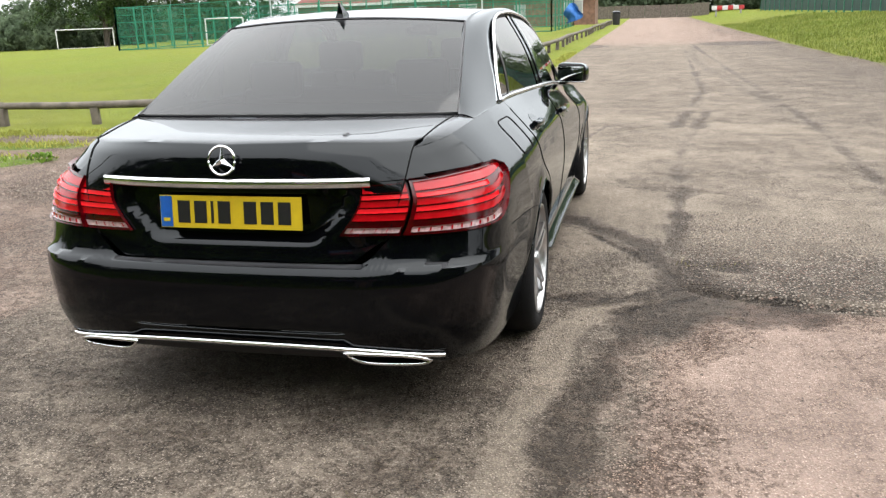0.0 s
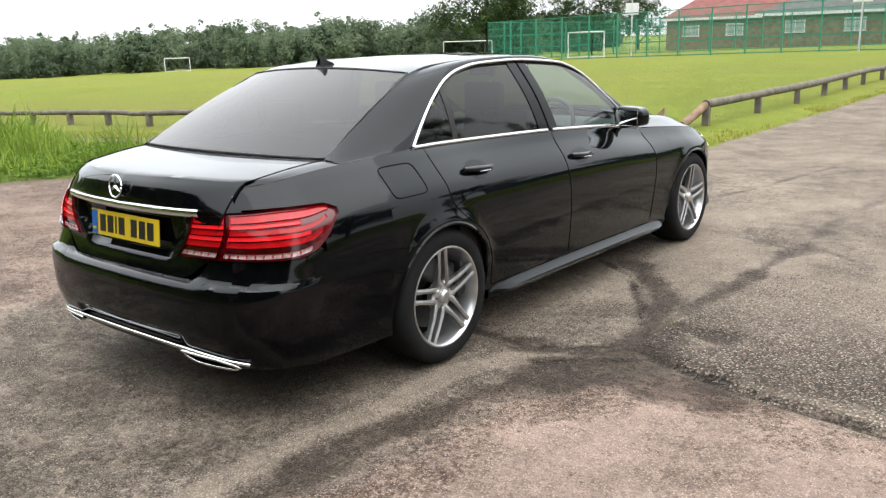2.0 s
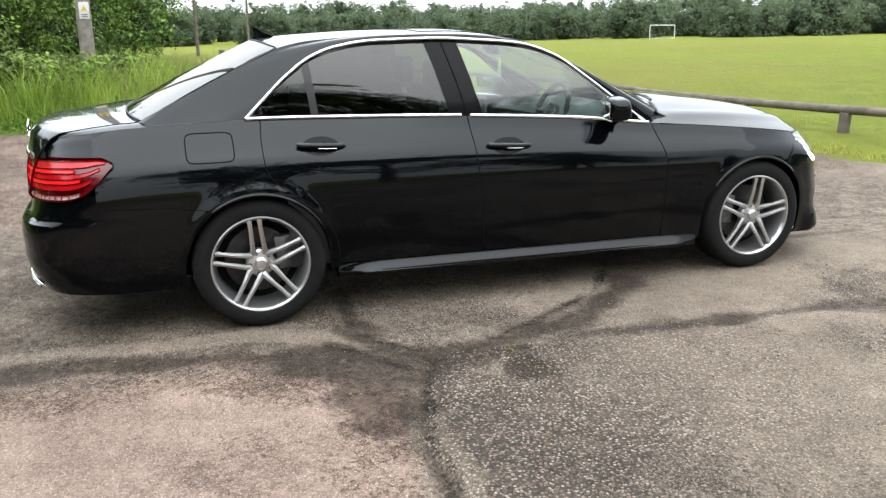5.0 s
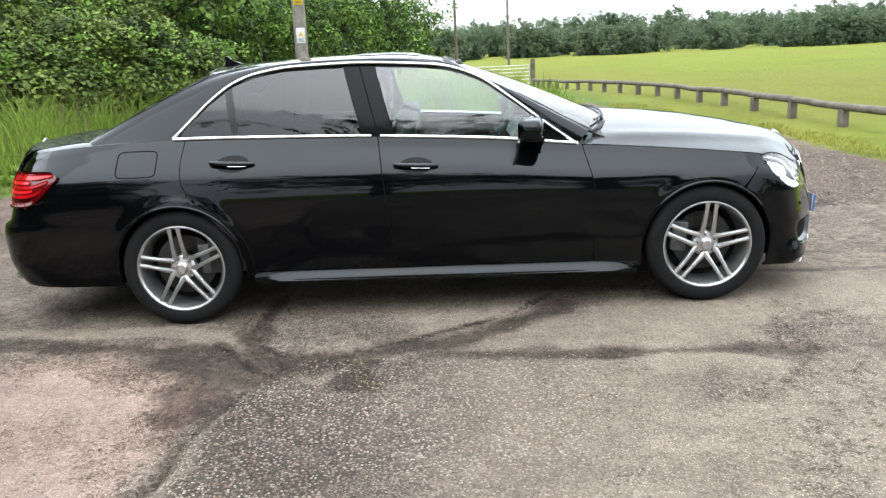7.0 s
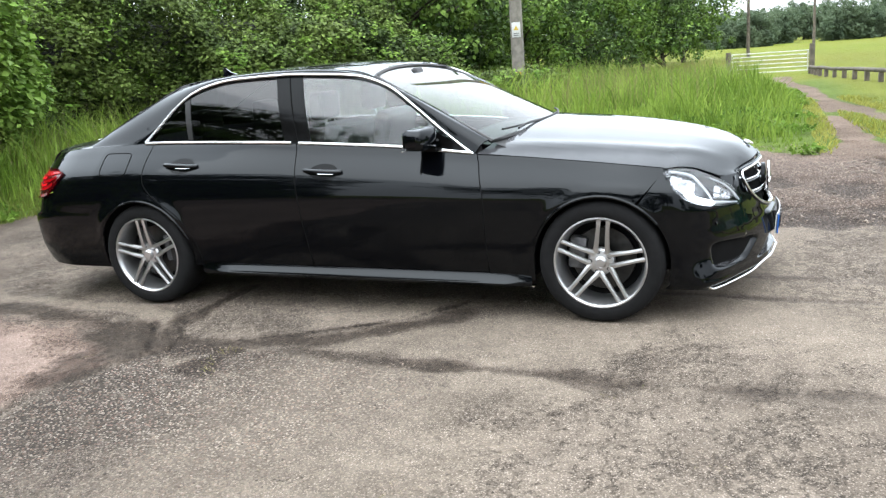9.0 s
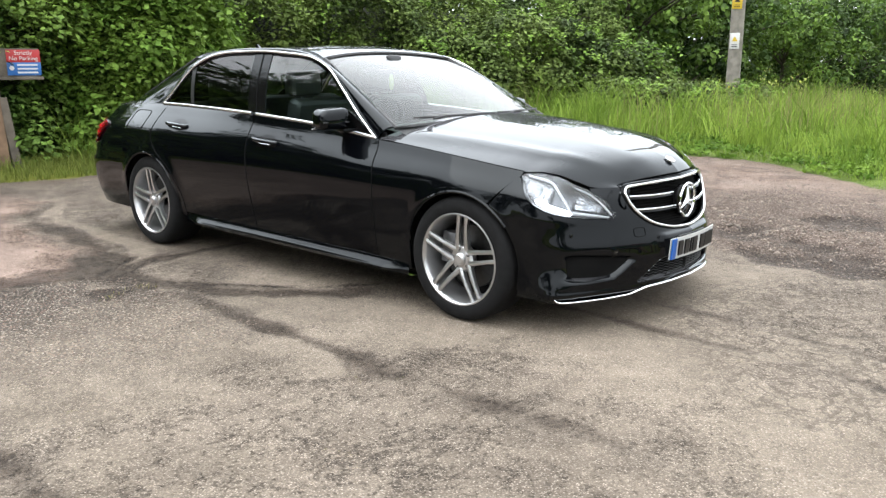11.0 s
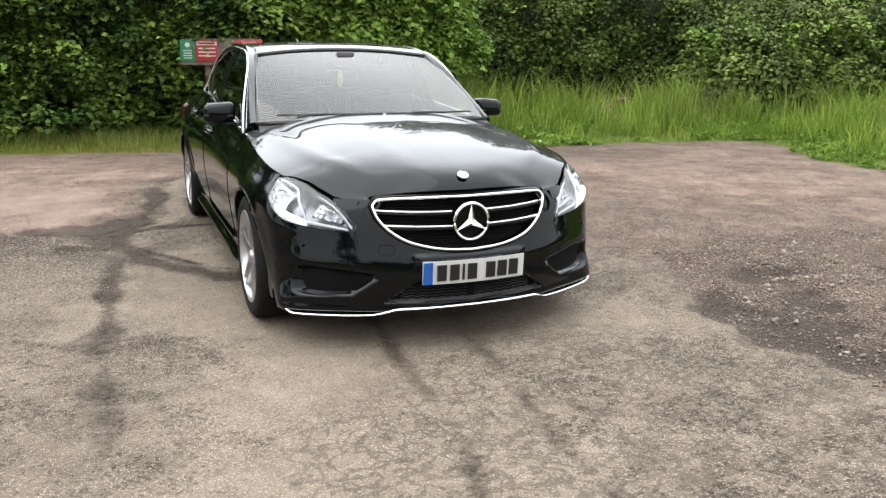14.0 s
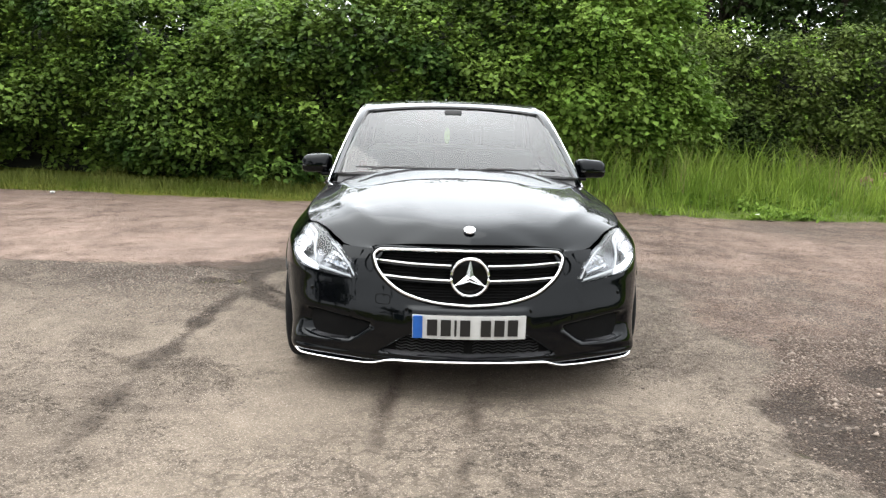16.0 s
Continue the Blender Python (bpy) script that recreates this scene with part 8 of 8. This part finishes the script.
def court_side(a, b, bays):
    a, b = np.array(a, float), np.array(b, float)
    for i in range(bays + 1):
        p = a + (b - a) * i / bays
        part("post", box_bm((0.10, 0.10, CH + 0.1), (p[0], p[1], gz(p[0], p[1]) + CH / 2), 0.0), GREEN_PAINT, court)
        if i == bays:
            break
        q = a + (b - a) * (i + 1) / bays
        zp, zq = gz(p[0], p[1]), gz(q[0], q[1])
        V, F = [], []
        d = (q - p) / np.linalg.norm(q - p)
        nrm = np.array([-d[1], d[0]])
        for k in range(30):
            c = p + (q - p) * (k + 0.5) / 30
            zc = zp + (zq - zp) * (k + 0.5) / 30
            w = d * 0.007
            n0 = len(V)
            V += [(c[0] - w[0], c[1] - w[1], zc + 0.05), (c[0] + w[0], c[1] + w[1], zc + 0.05), (c[0] + w[0], c[1] + w[1], zc + CH), (c[0] - w[0], c[1] - w[1], zc + CH)]
            F.append((n0, n0 + 1, n0 + 2, n0 + 3))
        for h in (0.06, 0.55, 1.05, 1.55, 2.1, 2.65, CH):
            t_ = 0.03 if h in (0.06, 1.05, 2.1, CH) else 0.012
            n0 = len(V)
            V += [(p[0], p[1], zp + h - t_), (q[0], q[1], zq + h - t_), (q[0], q[1], zq + h + t_), (p[0], p[1], zp + h + t_)]
            F.append((n0, n0 + 1, n0 + 2, n0 + 3))
        part("mesh_panel", fast_mesh(V, F, "mesh_panel", False), GREEN_PAINT, court)


court_side((CX0, CY0), (CX1, CY0), 14)
court_side((CX0, CY1), (CX1, CY1), 14)
court_side((CX0, CY0), (CX0, CY1), 7)
court_side((CX1, CY0), (CX1, CY1), 7)
goal(-32.5, 60.0, 30, 3.0, 2.1, 0.9, "small white goal inside the games court")
for px, py in ((-27.6, 58.5), (-9.5, 52.5)):
    hoop = thing("lamp_post", "thin pale post with a board by the court", "post")
    part("shaft", tube(np.array([(px, py, gz(px, py)), (px, py, 6.2)]), 0.06, 8), GALV, hoop)
    part("board", box_bm((1.1, 0.05, 0.9), (px, py, 3.4), 0.01), WHITE_PAINT, hoop)
tarp = thing("blue_sheet", "bright blue sheet tied to the court's fence", "sheet")
s_, t_ = np.meshgrid(np.linspace(0, 1, 10), np.linspace(0, 1, 8), indexing="ij")
TP = np.stack([-4.0 + 1.0 * s_ + 0.15 * np.sin(t_ * 5), 53.6 + 0.25 * np.sin(s_ * 7 + t_ * 4), gz(-4, 53) + 0.5 + (0.7 + 0.5 * np.sin(s_ * 3.1)) * t_ + 0.3 * s_], -1)
part("cloth", sheet(TP, False, 0.01), material("blue_cloth", (0.012, 0.093, 0.302), 0.7, vary=0.2, scale=3), tarp)

# brick pavilion behind the court
def window_unit(parent, x, y, z, w, h):
    wn_ = part("window", box_bm((w, 0.10, h), (x, y, z), 0.01), PANE, parent)
    part("window_frame", join_bm(box_bm((w + 0.14, 0.08, 0.08), (x, y - 0.05, z + h / 2)), box_bm((w + 0.14, 0.12, 0.08), (x, y - 0.06, z - h / 2)), box_bm((0.08, 0.08, h), (x - w / 2, y - 0.05, z)),
                                 box_bm((0.08, 0.08, h), (x + w / 2, y - 0.05, z)), box_bm((0.05, 0.07, h), (x, y - 0.05, z))), WHITE_PAINT, wn_)


def pavilion(x0, x1, y0, y1, eave, ridge, tile, label):
    h = thing("brick_building", label, "building")
    zb_ = gz((x0 + x1) / 2, y0)
    part("wall", box_bm((x1 - x0, y1 - y0, eave + 0.4), ((x0 + x1) / 2, (y0 + y1) / 2, zb_ + eave / 2 - 0.2), 0.0), BRICK, h)
    ym = (y0 + y1) / 2
    bm = bmesh.new()
    o = 0.5
    v = [bm.verts.new(c) for c in ((x0 - o, y0 - o, zb_ + eave), (x1 + o, y0 - o, zb_ + eave), (x1 + o, y1 + o, zb_ + eave), (x0 - o, y1 + o, zb_ + eave), (x0 + 3, ym, zb_ + ridge), (x1 - 3, ym, zb_ + ridge))]
    for f in ((0, 1, 5, 4), (1, 2, 5), (2, 3, 4, 5), (3, 0, 4), (3, 2, 1, 0)):
        bm.faces.new([v[i] for i in f])
    rf = part("roof", mesh_bm(bm, "roof", False), tile, h)
    part("fascia", box_bm((x1 - x0 + 1.02, 0.06, 0.25), ((x0 + x1) / 2, y0 - 0.52, zb_ + eave - 0.06)), WHITE_PAINT, rf)
    n = int((x1 - x0) / 4.2)
    for i in range(n):
        xx = x0 + (i + 0.6) * (x1 - x0) / n
        if i % 3 == 2:
            part("door", box_bm((1.1, 0.12, 2.1), (xx, y0 - 0.02, zb_ + 1.05), 0.01), PANE, h)
        else:
            window_unit(h, xx, y0 - 0.02, zb_ + 1.75, 1.7, 1.15)
    return h


pavilion(-36, -8, 84, 95, 3.0, 6.2, TILE_RED, "low brick pavilion with a dark red roof")
pavilion(-24, -3.5, 78.5, 83.5, 2.9, 4.6, TILE_GREY, "brick wing with a grey roof and pale shutters")

# road end: bin, barrier, boundary fence
bin_ = thing("litter_bin", "black litter bin at the end of the rail", "bin")
part("body", lathe([(0, 0), (0.30, 0), (0.34, 0.5), (0.36, 0.95), (0.30, 1.0), (0, 1.02)], 20, "z"), TRIM_BLACK, bin_)
part("lid", lathe([(0.36, 0.98), (0.38, 1.02), (0.36, 1.10), (0.2, 1.18), (0, 1.2)], 20, "z"), GLOSS_BLACK, bin_)
bin_.matrix_basis = pose(-1.3, 72.5, gz(-1.3, 72.5))
bar = thing("road_barrier", "red and white barrier at the far side of the road", "barrier")
for i in range(6):
    part("stripe", box_bm((0.55, 0.14, 0.45), (8.3 + 0.55 * i, 92, gz(8.3, 92) + 0.95), 0.01), RED_SIGN if i % 2 else WHITE_PAINT, bar)
for sx in (8.5, 11.0):
    part("leg", box_bm((0.14, 0.4, 0.8), (sx, 92, gz(8.3, 92) + 0.38), 0.01), CONCRETE, bar)
fence = thing("boundary_fence", "dark green boundary fence along the bank", "fence")
pf = spline([(13.5, 96), (15.5, 70), (16.5, 50), (17.2, 36), (18, 24)], 34)
for (ax, ay), (bx_, by_) in zip(pf[:-1], pf[1:]):
    za = gz(ax, ay)
    part("post", box_bm((0.12, 0.12, 2.1), (ax, ay, za + 1.0)), GREEN_PAINT, fence)
    d_ = np.array([bx_ - ax, by_ - ay])
    ang_ = math.degrees(math.atan2(d_[1], d_[0]))
    pn = part("panel", box_bm((float(np.linalg.norm(d_)), 0.04, 1.75), (0, 0, 0)), material("dark_green_sheeting", (0.0070, 0.032, 0.026), 0.7, vary=0.3, scale=2) if "dark_green_sheeting" not in bpy.data.materials else bpy.data.materials["dark_green_sheeting"], fence)
    pn.matrix_basis = pose((ax + bx_) / 2, (ay + by_) / 2, za + 1.0, 0, 0, ang_)
far_fence = thing("timber_fence", "weathered timber fence across the road's end", "fence")
for i in range(12):
    part("panel", box_bm((1.95, 0.05, 1.6), (-14 + 2 * i, 110, gz(-14 + 2 * i, 110) + 0.8), 0.0), LOG, far_fence)

# loose things on the ground
rub = thing("rubble_heap", "small heap of broken red brick in the grass", "rubble")
r = np.random.default_rng(5)
for i in range(6):
    br = part("brick", box_bm((0.21, 0.10, 0.065), (0, 0, 0), 0.006, 1), BRICK if i else CONCRETE, rub)
    br.matrix_basis = pose(-7.4 + r.normal() * 0.25, -8.0 + r.normal() * 0.2, gz(-7.4, -8.0) + 0.22 + 0.05 * r.random() + 0.07 * (i % 3), r.uniform(-25, 25), r.uniform(-25, 25), r.uniform(0, 180))
part("earth", lathe([(0, 0.24), (0.25, 0.2), (0.45, 0.1), (0.6, -0.05)], 14, "z"), material("bare_earth", (0.058, 0.041, 0.029), 0.95, vary=0.3, scale=6, bump=0.6, bump_scale=20), rub).matrix_basis = pose(-7.4, -8.0, gz(-7.4, -8.0))
for lx, ly, s in ((-4.35, -4.95, 0.09), (5.55, -6.35, 0.05), (6.2, -5.2, 0.05)):
    lit = thing("litter", "crumpled scrap of pale litter on the ground", "litter")
    bm = bmesh.new()
    bmesh.ops.create_icosphere(bm, subdivisions=2, radius=s)
    for v in bm.verts:
        v.co *= 0.7 + 0.5 * noise.noise(v.co * 30)
        v.co.z *= 0.5
    part("paper", mesh_bm(bm, "paper", True, 20), PLATE_WHITE, lit)
    lit.matrix_basis = pose(lx, ly, gz(lx, ly) + s * 0.4)

# loose stones: the rough patch at the front corner, and grit all over the yard
def stones(n, x0, x1, y0, y1, weight, size, seed, name, label, mat):
    x, y, r = scatter(n, x0, x1, y0, y1, weight, seed)
    s = size * r.uniform(0.5, 1.6, len(x))
    f_, rel = ground_fields(x, y)
    z = ground_z(x, y) + rel
    base = np.array([(1, 0, 0), (-0.5, 0.87, 0), (-0.5, -0.87, 0), (0.1, 0.1, 0.75), (0, 0, -0.5)])
    jit = base[None] * r.uniform(0.65, 1.25, (len(x), 5, 1)) + r.normal(size=(len(x), 5, 3)) * 0.12
    a = r.uniform(0, 2 * np.pi, len(x))
    ca, sa = np.cos(a)[:, None], np.sin(a)[:, None]
    V = np.stack([jit[..., 0] * ca - jit[..., 1] * sa, jit[..., 0] * sa + jit[..., 1] * ca, jit[..., 2] * 0.8], -1) * s[:, None, None] + np.stack([x, y, z + s * 0.15], 1)[:, None]
    k = np.arange(len(x))[:, None] * 5
    F = np.concatenate([k + np.array(f) for f in ((0, 1, 3), (1, 2, 3), (2, 0, 3), (1, 0, 4), (2, 1, 4), (0, 2, 4))], 1).reshape(-1, 3)
    stuff(name, fast_mesh(V.reshape(-1, 3), F, name, False), mat, label, "gravel")


STONE = material("mixed_gravel_stone", (0.116, 0.096, 0.078), 0.85, second=(0.215, 0.172, 0.140), scale=6, island=0.45, vary=0.1)
gf = lambda key, cut: (lambda a, b: (ground_fields(a, b)[0][key] > cut) & (paved(a, b) > 0.05))
stones(16000, -6.5, -1.0, 0.2, 5.0, lambda a, b: ground_fields(a, b)[0]["stones"] > 0.25, 0.0075, 41, "loose_stones", "loose stones on the broken yard surface", STONE)
stones(2600, -4.6, -1.2, 1.0, 4.4, lambda a, b: (ground_fields(a, b)[0]["stones"] > 0.5) & (fractal(a, b, 0.35) > 0.47), 0.015, 44, "broken_stones", "larger broken stones in the worn pits", STONE)
stones(14000, 1.2, 4.8, -1.2, 3.8, gf("gravel", 0.45), 0.0065, 42, "loose_grit", "fine grit on the worn tarmac", STONE)
stones(9000, -5.0, 6.0, -5.5, 7.0, lambda a, b: paved(a, b) > 0.1, 0.0055, 43, "yard_grit", "scattered grit over the yard", STONE)

# what has gathered where the cracks meet: tufts of dry grass
for tx, ty, n_, hh_ in ((1.62, -0.40, 22, 0.035), (1.87, -0.35, 13, 0.025), (1.78, -0.41, 14, 0.028)):
    r = np.random.default_rng(int(tx * 100))
    ax_, ay_ = tx + r.normal(size=n_) * 0.035, ty + r.normal(size=n_) * 0.03
    tuft = part("grass_tuft", blades(ax_, ay_, hh_ * r.uniform(0.4, 1.2, n_), 0.004 + 0.003 * r.random(n_), r.uniform(0.4, 1.6, n_), r, "grass_tuft"), GRASS_STRAW)
    tagged(tuft, "small tuft of dry grass in the cracked tarmac", "grass", "tufts in the cracks")
